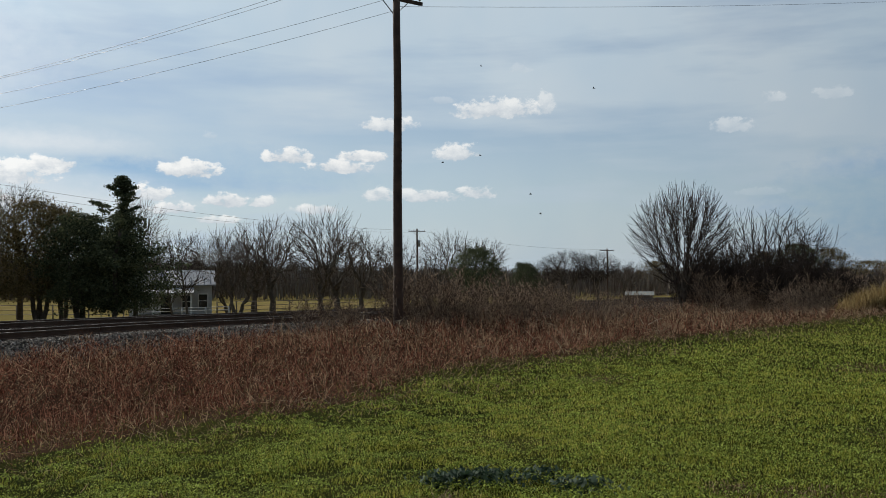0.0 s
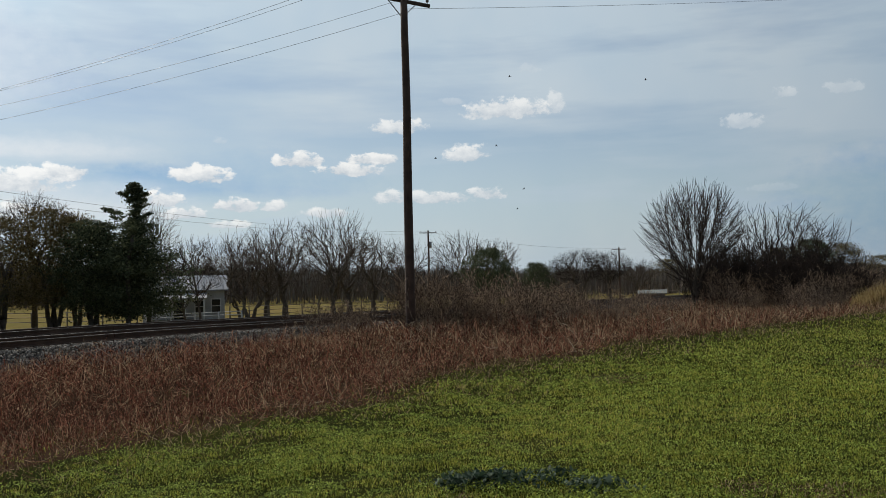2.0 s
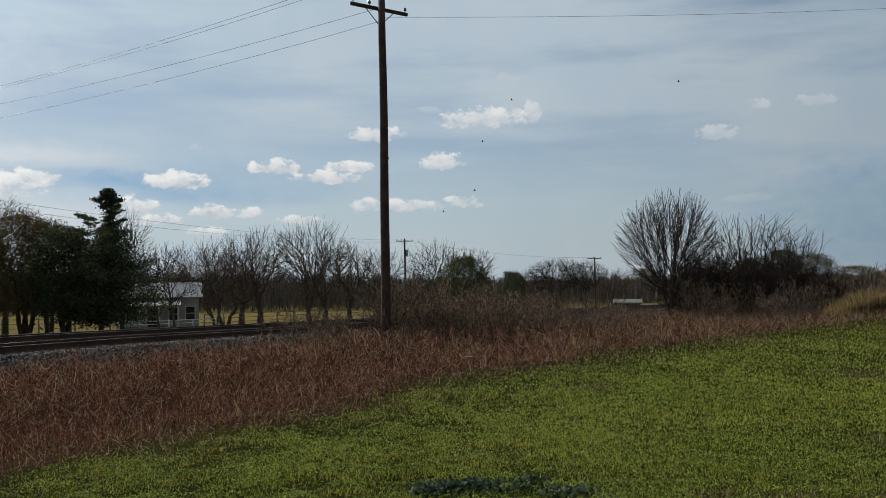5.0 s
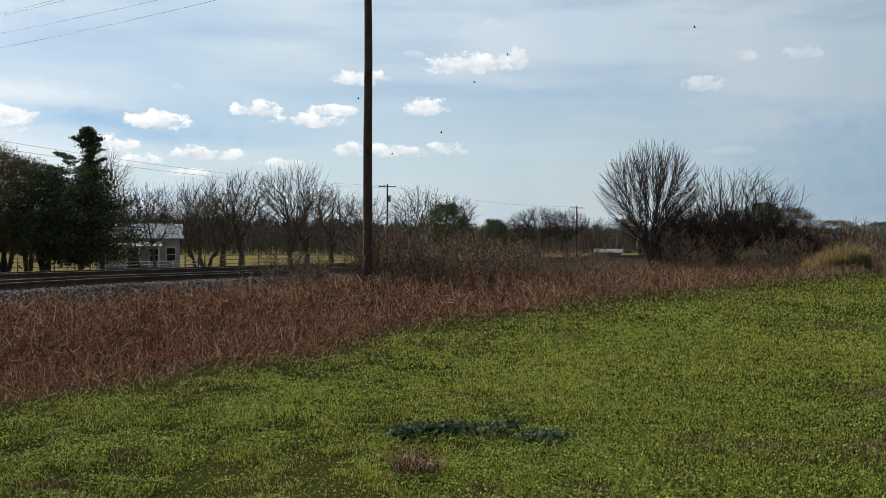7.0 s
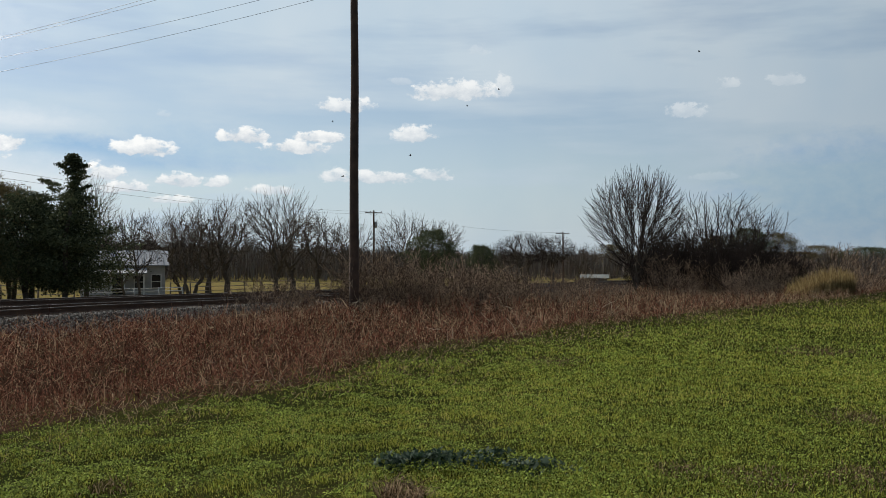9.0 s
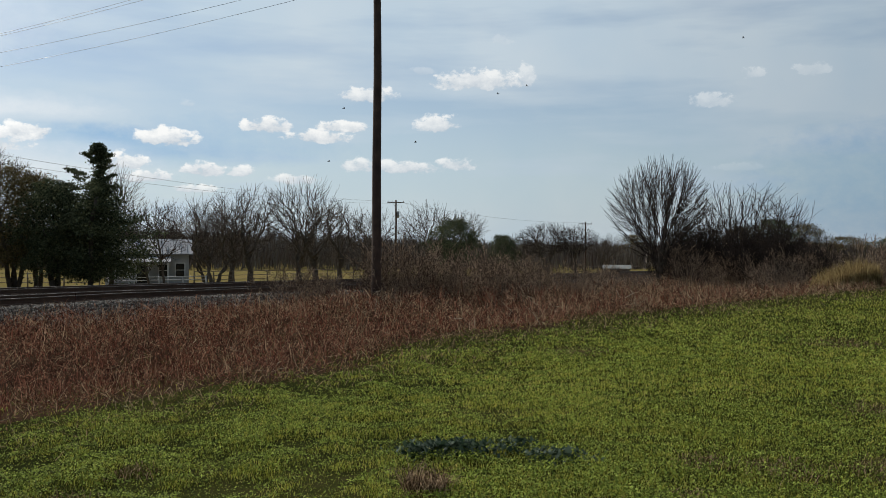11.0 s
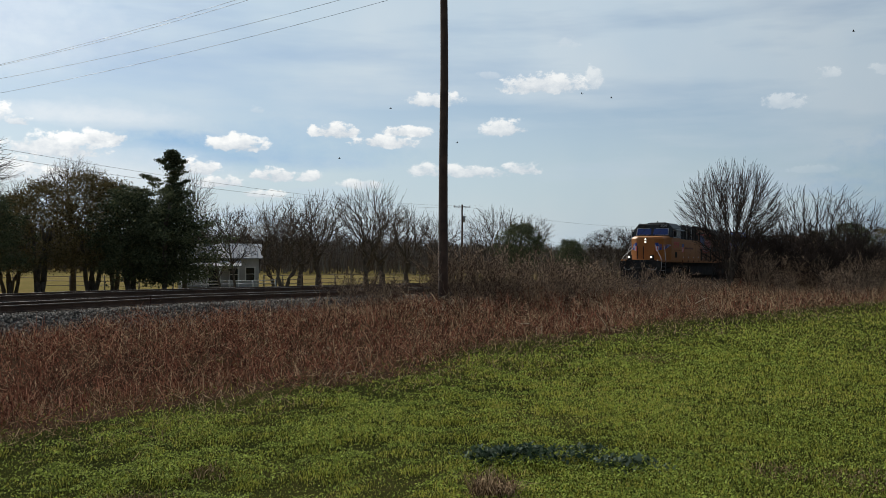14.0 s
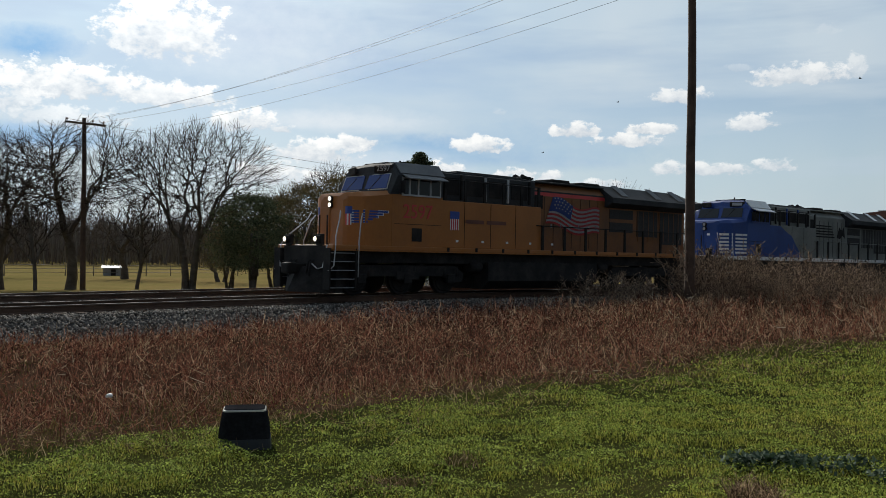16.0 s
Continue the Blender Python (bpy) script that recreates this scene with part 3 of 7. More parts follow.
# ---- poles and wires ----
def utility_pole(label, m, height, radius, arm_turn, arms=1, can=False):
    p = holder("utility_pole", m, label, "utility pole", "utility poles")
    bm = bmesh.new()
    n = 9
    pts = [(0.02 * math.sin(k * 1.3) * (k / n), 0.02 * math.cos(k * 0.9) * (k / n), -0.6 + (height + 0.6) * k / n) for k in range(n + 1)]
    tube(bm, pts, [radius * (1.08 - 0.33 * k / n) for k in range(n + 1)], 14)
    part("post", bm, M["pole"], p)
    c, s = math.cos(radians(arm_turn)), math.sin(radians(arm_turn))
    for level in range(arms):
        z = height - 0.35 - 0.95 * level
        bm = bmesh.new()
        box(bm, -1.25, 1.25, -0.05, 0.05, -0.06, 0.06, 0.008)
        arm = part("crossarm", bm, M["pole"], p)
        arm.matrix_basis = pose(-s * radius * 0.9, c * radius * 0.9, z, 0, 0, arm_turn)
        for side in (-1, 1):
            bm = bmesh.new()
            rod(bm, (side * 0.62, 0, -0.05), (0, 0, -0.62), 0.018, sides=6)
            part("brace", bm, M["steel"], arm)
        for x in (-1.15, -0.45, 1.15):
            bm = bmesh.new()
            rod(bm, (x, 0, 0.05), (x, 0, 0.14), 0.015, sides=6)
            rod(bm, (x, 0, 0.13), (x, 0, 0.20), 0.05, 0.06, 10)
            rod(bm, (x, 0, 0.20), (x, 0, 0.25), 0.045, 0.03, 10)
            part("insulator", bm, M["insulator"], arm)
    if can:
        bm = bmesh.new()
        rod(bm, (0.28, 0.1, height - 2.6), (0.28, 0.1, height - 1.7), 0.2, 0.2, 14)
        rod(bm, (0.28, 0.1, height - 1.7), (0.28, 0.1, height - 1.62), 0.2, 0.1, 14)
        part("transformer", bm, M["steel"], p, "grey steel transformer can")
    return p


def ground_at(x, y):
    return float(ground_z(x, y))


def wire(name, a, b, sag, radius, label):
    cu = bpy.data.curves.new(name, "CURVE")
    cu.dimensions, cu.bevel_depth, cu.bevel_resolution = "3D", radius, 1
    sp = cu.splines.new("POLY")
    n = 24
    sp.points.add(n)
    a, b = Vector(a), Vector(b)
    for k in range(n + 1):
        t = k / n
        q = a.lerp(b, t) - Vector((0, 0, 4 * sag * t * (1 - t)))
        sp.points[k].co = (*q, 1)
    cu.materials.append(M["wire"])
    ob = new(name, cu)
    return tagged(ob, label, "power line", "overhead wires")


POLE_A = Vector((-1.935, 33.6, 0))
POLE_L = Vector((60 * math.sin(radians(-39.3)), 60 * math.cos(radians(-39.3)), 0))


def at_ground(v):
    q = TRACK_INV @ v
    return Vector((v.x, v.y, ground_at(q.x, q.y)))


def build_poles():
    line = math.degrees(math.atan2(POLE_L.y - POLE_A.y, POLE_L.x - POLE_A.x))
    a = at_ground(POLE_A)
    utility_pole("tall dark brown wooden utility pole standing in dry weeds", Matrix.Translation(a), 12.75, 0.17, 38, 1)
    b = at_ground(POLE_L)
    utility_pole("dark wooden utility pole with one crossarm beyond the railway", Matrix.Translation(b), 9.35 - b.z, 0.16, line + 85, 1)
    for az, far, top, can in ((-2.12, 135, 8.6, True), (9.5, 165, 6.35, False), (17.0, 120, 4.2, False), (18.6, 118, 4.0, False)):
        x, y = spot(az, far)
        g = TRACK @ Vector((x, y, ground_at(x, y)))
        utility_pole("distant wooden utility pole with a crossarm", Matrix.Translation(g), top - g.z, 0.15, 12, 1, can)
    text = "thin dark sagging overhead electric wire"
    end = POLE_L.xyz
    wire("overhead_wire", (POLE_A.x - 1.1, POLE_A.y - 0.6, 12.75), (end.x + 1.1, end.y + 0.2, 9.35), 0.75, 0.0065, text)
    wire("overhead_wire", (POLE_A.x - 0.4, POLE_A.y - 0.3, 12.9), (end.x + 0.5, end.y + 0.1, 9.35), 0.85, 0.0065, text)
    wire("overhead_wire", (POLE_A.x - 0.1, POLE_A.y, 11.85), (end.x + 0.2, end.y, 8.95), 0.75, 0.0065, text)
    wire("overhead_wire", (POLE_A.x - 0.1, POLE_A.y, 11.35), (end.x + 0.2, end.y, 8.0), 0.65, 0.0065, text)
    far_end = Vector((POLE_A.x + 46, POLE_A.y + 28, 0))
    wire("overhead_wire", (POLE_A.x + 0.1, POLE_A.y, 11.5), (far_end.x, far_end.y, 20.5), 0.4, 0.0065, text)
    # the farther line that runs behind the trees
    p1 = Vector((135 * math.sin(radians(-2.12)), 135 * math.cos(radians(-2.12)), 8.4))
    p2 = Vector((165 * math.sin(radians(9.5)), 165 * math.cos(radians(9.5)), 6.2))
    for k in (0, 1):
        wire("overhead_wire", (end.x - 0.9 + k, end.y, 9.3 - 0.8 * k), (p1.x, p1.y, p1.z - 0.3 * k), 1.2, 0.012, text)
    wire("overhead_wire", p1, p2, 0.8, 0.012, text)


build_poles()


# ---- grasses ----
def strands(name, base, height, width, lean, mat, tip=0.15):
    """Thin bent blades, three triangles each. base: n x 3; lean: sideways reach as a share of the height."""
    n = len(base)
    a = rng.uniform(0, math.tau, n)
    side = a + rng.normal(math.pi / 2, 0.5, n)
    wx, wy = np.cos(side) * width * 0.5, np.sin(side) * width * 0.5
    dx, dy = np.cos(a) * height * lean, np.sin(a) * height * lean
    w = np.stack([wx, wy, np.zeros(n)], 1)
    mid = base + np.stack([dx * 0.35, dy * 0.35, height * 0.58], 1)
    top = base + np.stack([dx, dy, height * np.sqrt(np.clip(1 - lean * lean * 0.6, 0.1, 1))], 1)
    v = np.stack([base - w, base + w, mid - w * 0.8, mid + w * 0.8, top], 1).reshape(-1, 3)
    k = 5 * np.arange(n)[:, None, None]
    f = (np.array([(0, 1, 2), (1, 3, 2), (2, 3, 4)])[None] + k).reshape(-1, 3)
    ob = new(name, raw_mesh(name, v, f, [mat]))
    ob.matrix_basis = TRACK
    return ob


def tangle(name, base, length, width, tilt, mat):
    """Thin crooked pieces of stalk that lie every way; tilt: radians from upright."""
    n = len(base)
    a = rng.uniform(0, math.tau, n)
    d = np.stack([np.sin(tilt) * np.cos(a), np.sin(tilt) * np.sin(a), np.cos(tilt)], 1)
    b = rng.normal(0, 1, (n, 3))
    side = np.cross(d, b)
    side /= np.linalg.norm(side, axis=1, keepdims=True)
    w = side * (width * 0.5)[:, None]
    mid = base + d * (length * 0.5)[:, None] + np.cross(d, side) * (length * rng.normal(0, 0.24, n))[:, None]
    top = base + d * length[:, None]
    v = np.stack([base - w, base + w, mid - w * 0.9, mid + w * 0.9, top], 1).reshape(-1, 3)
    f = (np.array([(0, 1, 2), (1, 3, 2), (2, 3, 4)])[None] + 5 * np.arange(n)[:, None, None]).reshape(-1, 3)
    ob = new(name, raw_mesh(name, v, f, [mat]))
    ob.matrix_basis = TRACK
    return ob


def sow(count, az0, az1, r0, r1, power=1.0):
    """Random places in a fan around the camera, in track axes."""
    az = np.radians(rng.uniform(az0, az1, count))
    r = r0 + (r1 - r0) * rng.uniform(0, 1, count) ** power
    wx, wy = r * np.sin(az), r * np.cos(az)
    c, s = math.cos(radians(TURN)), math.sin(radians(TURN))
    tx, ty = wx * c + wy * s, -wx * s + wy * c - REACH
    return tx, ty, r


def world_xy(x, y):
    c, s = math.cos(radians(TURN)), math.sin(radians(TURN))
    return x * c - (y + REACH) * s, x * s + (y + REACH) * c


def patchy(x, y):
    return np.clip(0.5 + 0.35 * wobble(x, y, 1.9) + 0.3 * wobble(x + 9, y - 4, 0.7), 0, 1)


LATTICE = np.random.default_rng(19).uniform(0, 1, (128, 128))


def lattice_noise(x, y, size, shift=0):
    """Smooth noise, 0 to 1, with features of about the given size in metres."""
    u, v = np.asarray(x) / size + 17.3 * shift, np.asarray(y) / size + 9.1 * shift
    i, j = np.floor(u).astype(int), np.floor(v).astype(int)
    a, b = u - i, v - j
    a, b = a * a * (3 - 2 * a), b * b * (3 - 2 * b)
    q = [LATTICE[(i + di) % 128, (j + dj) % 128] for dj in (0, 1) for di in (0, 1)]
    return (q[0] * (1 - a) + q[1] * a) * (1 - b) + (q[2] * (1 - a) + q[3] * a) * b


# dead brown patches of the lawn: world x, y and radius
BARE = ((2.27, 14.6, 0.55), (7.16, 16.0, 0.75), (2.56, 6.74, 0.32), (2.08, 7.03, 0.20), (3.34, 6.73, 0.35), (1.08, 5.69, 0.18), (0.38, 5.68, 0.14),
        (4.68, 9.40, 0.40), (-2.39, 5.94, 0.22), (-2.15, 6.80, 0.16), (1.68, 5.98, 0.16), (4.6, 7.6, 0.45), (9.6, 14.5, 0.7))


def bareness(x, y):
    wx, wy = world_xy(x, y)
    out = np.zeros(len(wx))
    for cx, cy, rad in BARE:
        out = np.maximum(out, np.exp(-((wx - cx) ** 2 + (wy - cy) ** 2) / (rad * rad)))
    return out


def tuftiness(x, y):
    """0 in the gaps, 1 on the mounds of the growth; the verge is lumpy near the ditch and smooth farther along."""
    a = 0.42 * lattice_noise(x, y, 0.24, 1) + 0.36 * lattice_noise(x, y, 0.55, 2) + 0.22 * lattice_noise(x, y, 1.7, 3)
    a = np.clip((a - 0.33) / 0.34, 0, 1)
    a = a * a * (3 - 2 * a)
    wx, wy = world_xy(x, y)
    lumpy = np.interp(np.degrees(np.arctan2(wx, wy)), (-4, 4, 14), (1.0, 0.75, 0.45))
    return 1 - (1 - a) * lumpy


def lawn_only(x, y, ragged=0.25):
    return y < lawn_edge(x) + 0.5 * wobble(x, y, 1.1) + 0.8 * (lattice_noise(x, y, 0.8, 5) - 0.5) + rng.normal(0, ragged, len(x))


def thinning(x, y):
    depth = lawn_edge(x) - y + 1.2 * (lattice_noise(x, y, 1.1, 9) - 0.5)
    return np.clip(depth / np.interp(x, (4, 14, 22), (0.35, 2.2, 3.2)), 0.10, 1)


def build_lawn():
    text = "short bright green winter grass in sunlight"
    x, y, r = sow(330000, -50, 32, 4.6, 60, 2.1)
    c = tuftiness(x, y)
    keep = lawn_only(x, y) & (rng.uniform(0, 1, len(x)) < thinning(x, y) * (0.42 + 0.58 * c) * (1 - 0.5 * bareness(x, y)))
    x, y, r, c = x[keep], y[keep], r[keep], c[keep]
    n = len(x)
    big = np.clip(r / 9.0, 0.8, 4.0)
    h = rng.uniform(0.6, 1.2, n) * (0.014 + 0.040 * c) * np.clip(big, 0.9, 1.5)
    ob = strands("lawn_grass", np.stack([x, y, ground_z(x, y) - 0.005], 1), h, 0.0042 * big * rng.uniform(0.7, 1.3, n), rng.uniform(0.15, 1.0, n), M["grass"])
    tagged(ob, text, "grass", kind="stuff")
    # longer blades in the nearest stretch
    x, y, r = (np.repeat(q, 9) for q in sow(19000, -46, 32, 4.6, 17, 1.25))
    x, y = x + rng.normal(0, 0.026, len(x)), y + rng.normal(0, 0.026, len(x))
    c = tuftiness(x, y)
    keep = lawn_only(x, y) & (rng.uniform(0, 1, len(x)) < thinning(x, y) * (0.30 + 0.70 * c) * (1 - 0.5 * bareness(x, y)))
    x, y, r, c = x[keep], y[keep], r[keep], c[keep]
    n = len(x)
    ob = strands("lawn_grass", np.stack([x, y, ground_z(x, y) - 0.005], 1), rng.uniform(0.5, 1.25, n) * (0.016 + 0.048 * c), 0.0042 * np.clip(r / 7, 0.8, 2.2) * rng.uniform(0.6, 1.4, n), rng.uniform(0.3, 1.15, n), M["grass"])
    tagged(ob, text, "grass", kind="stuff")
    # the lawn behind and beside the camera
    x, y, r = sow(80000, -180, 180, 0.3, 12, 0.6)
    az = (np.degrees(np.arctan2(*world_xy(x, y))) + 180) % 360 - 180
    keep = (y < lawn_edge(x)) & ((r < 4.7) | (az < -49) | (az > 31))
    x, y = x[keep], y[keep]
    ob = strands("lawn_grass", np.stack([x, y, ground_z(x, y) - 0.005], 1), rng.uniform(0.03, 0.075, len(x)), rng.uniform(0.012, 0.022, len(x)), rng.uniform(0.4, 1.15, len(x)), M["grass"])
    tagged(ob, text, "grass", kind="stuff")
    # green growth under the dry weeds
    x, y, r = sow(60000, -60, 4, 6.0, 40, 1.2)
    off = y - lawn_edge(x)
    keep = (off > -0.3) & (y < -4.4) & (rng.uniform(0, 1, len(x)) < np.clip(2.2 * patchy(x * 0.7 + 2, y * 0.7) - 1.0, 0, 1) * np.interp(x, (-4, 6, 14), (1, 0.7, 0.15)))
    x, y, r = x[keep], y[keep], r[keep]
    n = len(x)
    ob = tangle("ditch_grass", np.stack([x, y, ground_z(x, y) + rng.uniform(0, 0.12, n)], 1), rng.uniform(0.07, 0.2, n), 0.007 * np.clip(r / 9, 0.9, 4), np.abs(rng.normal(0.7, 0.5, n)), M["ditch_green"])
    tagged(ob, "dull olive green grass growing under the dry weeds", "grass", kind="stuff")
    # brown dead tufts in the lawn
    px, py = [], []
    for wx, wy, rad in BARE:
        q = TRACK_INV @ Vector((wx, wy, 0))
        n = int(2400 * rad)
        px.append(q.x + rng.normal(0, rad * 0.62, n)), py.append(q.y + rng.normal(0, rad * 0.5, n))
    px, py = np.concatenate(px), np.concatenate(py)
    half = rng.uniform(0, 1, len(px)) < 0.5
    for pick, mat, label in ((half, "tan_weed", "brown dead grass tufts in the lawn"), (~half, "ditch_green", "olive half-dead grass tufts in the lawn")):
        x, y = px[pick], py[pick]
        ob = strands("dead_grass", np.stack([x, y, ground_z(x, y)], 1), rng.uniform(0.03, 0.10, len(x)), rng.uniform(0.004, 0.008, len(x)), rng.uniform(0.5, 1.2, len(x)), M[mat])
        tagged(ob, label, "grass", kind="stuff")


def build_fringe():
    for mat, count, inner, label in (("tan_weed", 120000, 1.8, "short dead grass fringe between lawn and weeds"), ("ditch_green", 90000, 2.6, "dull olive grass along the edge of the weeds")):
        x, y, r = sow(count, -50, 30, 5.5, 60, 1.6)
        off = y - lawn_edge(x) - 0.5 * wobble(x, y, 1.1)
        wide = inner * np.interp(x, (4, 14, 24), (0.45, 1.0, 1.5))
        keep = (off > -wide * 1.4) & (off < 1.2) & (rng.uniform(0, 1, len(x)) < np.clip(1.0 - np.abs(off + 0.25 * wide) / wide, 0.03, 1) * (0.2 + 0.8 * lattice_noise(x, y, 0.7, 8)))
        x, y, r = x[keep], y[keep], r[keep]
        n = len(x)
        ob = tangle("dead_grass" if mat == "tan_weed" else "edge_grass", np.stack([x, y, ground_z(x, y) + rng.uniform(0, 0.06, n)], 1), rng.uniform(0.06, 0.17, n), 0.005 * np.clip(r / 9, 0.9, 4), rng.uniform(0.3, 1.5, n), M[mat])
        tagged(ob, label, "grass", kind="stuff")


def leaves(name, x, y, z, size, mat, tilt=0.5):
    """Small flat leaves, two triangles each."""
    n = len(x)
    a = rng.uniform(0, math.tau, n)
    u = np.stack([np.cos(a), np.sin(a), rng.normal(0, tilt, n)], 1) * size[:, None]
    w = np.stack([-np.sin(a), np.cos(a), rng.normal(0, tilt, n)], 1) * size[:, None] * 0.75
    c = np.stack([x, y, z], 1)
    v = np.stack([c - u, c + w, c + u, c - w], 1).reshape(-1, 3)
    f = np.arange(4 * n).reshape(n, 4)
    ob = new(name, raw_mesh(name, v, f, [mat]))
    ob.matrix_basis = TRACK
    return ob


def build_clover():
    x, y, r = sow(900000, -50, 28, 4.4, 36, 1.5)
    c = tuftiness(x, y)
    dens = thinning(x, y) * (0.25 + 0.75 * c) * np.interp(x, (2, 9, 14, 20, 40), (1, 0.95, 0.6, 0.25, 0.12)) * np.clip(0.45 + 0.9 * lattice_noise(x, y, 2.2, 6), 0, 1) * (1 - 0.65 * bareness(x, y))
    keep = lawn_only(x, y, 0.2) & (rng.uniform(0, 1, len(x)) < dens)
    x, y, r, c = x[keep], y[keep], r[keep], c[keep]
    n = len(x)
    z = ground_z(x, y) + 0.008 + (0.004 + 0.088 * c) * rng.uniform(0.6, 1.05, n) * np.clip(r / 14, 1, 1.5)
    s = rng.uniform(0.005, 0.013, n) * np.clip(r / 10.0, 0.9, 1.7)
    tagged(leaves("clover", x, y, z, s, M["clover"]), "low green clover and broad leaf weeds in the grass", "clover", kind="stuff")
    # around and behind the camera
    x, y, r = sow(17000, -180, 180, 0.3, 14, 0.6)
    az = (np.degrees(np.arctan2(*world_xy(x, y))) + 180) % 360 - 180
    keep = (y < lawn_edge(x)) & ((r < 4.5) | (az < -49) | (az > 29))
    x, y = (np.repeat(q[keep], 8) for q in (x, y))
    n = len(x)
    x, y = x + rng.normal(0, 0.06, n), y + rng.normal(0, 0.06, n)
    tagged(leaves("clover", x, y, ground_z(x, y) + rng.uniform(0.015, 0.07, n), rng.uniform(0.012, 0.022, n), M["clover"]), "low green clover and broad leaf weeds in the grass", "clover", kind="stuff")


def build_weeds():
    for name, share_, mat, label in (("dry_weeds", 0.60, "weed", "dense reddish brown dry weeds filling the trackside ditch"),
                                     ("dry_grass", 0.40, "tan_weed", "tan dead grass stalks among the weeds"),
                                     ("straw_stalks", 0.016, "straw", "pale bleached stalks lying among the weeds")):
        n = int(430000 * share_)
        x, y, r = (np.repeat(q, 12) for q in sow(n // 12, -62, 31, 5.5, 95, 1.55))
        gap = np.clip(0.05 * r / 9, 0.05, 0.22)
        n = len(x)
        x, y = x + rng.normal(0, 1, n) * gap, y + rng.normal(0, 1, n) * gap
        tuft = np.repeat(rng.uniform(0.55, 1.25, n // 12), 12)
        e = lawn_edge(x) + 0.5 * wobble(x, y, 1.1) + rng.normal(0, 0.25, n)
        toe = -3.8 + 0.7 * wobble(x, y, 1.4) + np.interp(x, (8, 14, 24, 34), (-0.6, 0.2, 0.7, 1.3)) + rng.normal(0, 0.35, n)
        keep = (y > e) & (y < toe)
        x, y, r = x[keep], y[keep], r[keep]
        edge = np.clip((y - e[keep]) / 2.2, 0.28, 1)
        tuft = tuft[keep]
        tall = tuft * np.interp(x, (-20, 6, 14, 24, 34, 45, 90), (0.34, 0.46, 0.54, 0.62, 0.66, 0.65, 0.7)) * edge * np.clip((toe[keep] - y) / 2.0, 0.35, 1) * (0.45 + 0.55 * patchy(x * 0.9, y * 0.9) + 0.35 * patchy(x * 2.3 + 5, y * 2.3))
        tall = tall * (0.45 + 1.0 * lattice_noise(x, y, 0.8, 4))
        # the red weeds give way to tan stalks towards the pole and beyond
        part_of = (0.35, 0.5, 0.8, 1.0) if name != "dry_weeds" else (1.0, 1.0, 0.8, 0.40)
        drifts = np.clip(2.0 * lattice_noise(x, y, 0.5, 7) - 0.2, 0.22, 1)
        keep = rng.uniform(0, 1, len(x)) < np.interp(x, (0, 10, 20, 36), part_of) * drifts
        x, y, r, tall = x[keep], y[keep], r[keep], tall[keep]
        n = len(x)
        start = rng.uniform(0, 1.0, n) ** 0.9
        ln = rng.uniform(0.08, 0.30, n) * np.clip(r / 14, 1.0, 1.7)
        tilt = np.abs(rng.normal(0.75, 0.5, n))
        w = 0.0042 * np.clip(r / 9.0, 0.8, 4.2) * rng.uniform(0.6, 1.5, n)
        if name == "straw_stalks":
            tilt, ln, w = rng.uniform(0.5, 1.8, n), ln * 1.4, w * 0.9
        ob = tangle(name, np.stack([x, y, ground_z(x, y) + start * tall * 0.85], 1), ln, w, np.clip(tilt, 0.02, 1.9), M[mat])
        tagged(ob, label, "weeds", kind="stuff")


def build_weed_leaves():
    for name, count, mat, label in (("weed_leaves", 250000, "weed", "small curled red brown leaves on the dry weeds"), ("seed_heads", 110000, "tan_weed", "tan seed heads and husks among the dry weeds")):
        x, y, r = sow(count, -62, 31, 5.5, 60, 1.45)
        e = lawn_edge(x) + 0.5 * wobble(x, y, 1.1) + rng.normal(0, 0.3, count)
        toe = -3.9 + 0.7 * wobble(x, y, 1.4) + np.interp(x, (8, 14, 24, 34), (-0.6, 0.2, 0.7, 1.3))
        share_ = np.interp(x, (0, 10, 20, 36), (1.0, 1.0, 0.8, 0.4) if mat == "weed" else (0.4, 0.6, 0.9, 1.0))
        keep = (y > e) & (y < toe) & (rng.uniform(0, 1, count) < share_ * np.clip(2.0 * lattice_noise(x, y, 0.5, 7) - 0.2, 0.15, 1))
        x, y, r, e, toe = x[keep], y[keep], r[keep], e[keep], toe[keep]
        n = len(x)
        tall = np.interp(x, (-20, 6, 14, 24, 34, 90), (0.34, 0.46, 0.54, 0.62, 0.66, 0.7)) * np.clip((y - e) / 2.2, 0.25, 1) * np.clip((toe - y) / 2.0, 0.35, 1)
        tall = tall * (0.45 + 1.0 * lattice_noise(x, y, 0.8, 4)) * (0.45 + 0.55 * patchy(x * 0.9, y * 0.9) + 0.35 * patchy(x * 2.3 + 5, y * 2.3))
        z = ground_z(x, y) + tall * rng.uniform(0.1, 1.0, n) ** 0.7
        ob = leaves(name, x, y, z, rng.uniform(0.003, 0.009, n) * np.clip(r / 9, 0.9, 2.6), M[mat], 1.1)
        tagged(ob, label, "weeds", kind="stuff")


build_lawn()
build_fringe()
build_clover()
build_weeds()
build_weed_leaves()


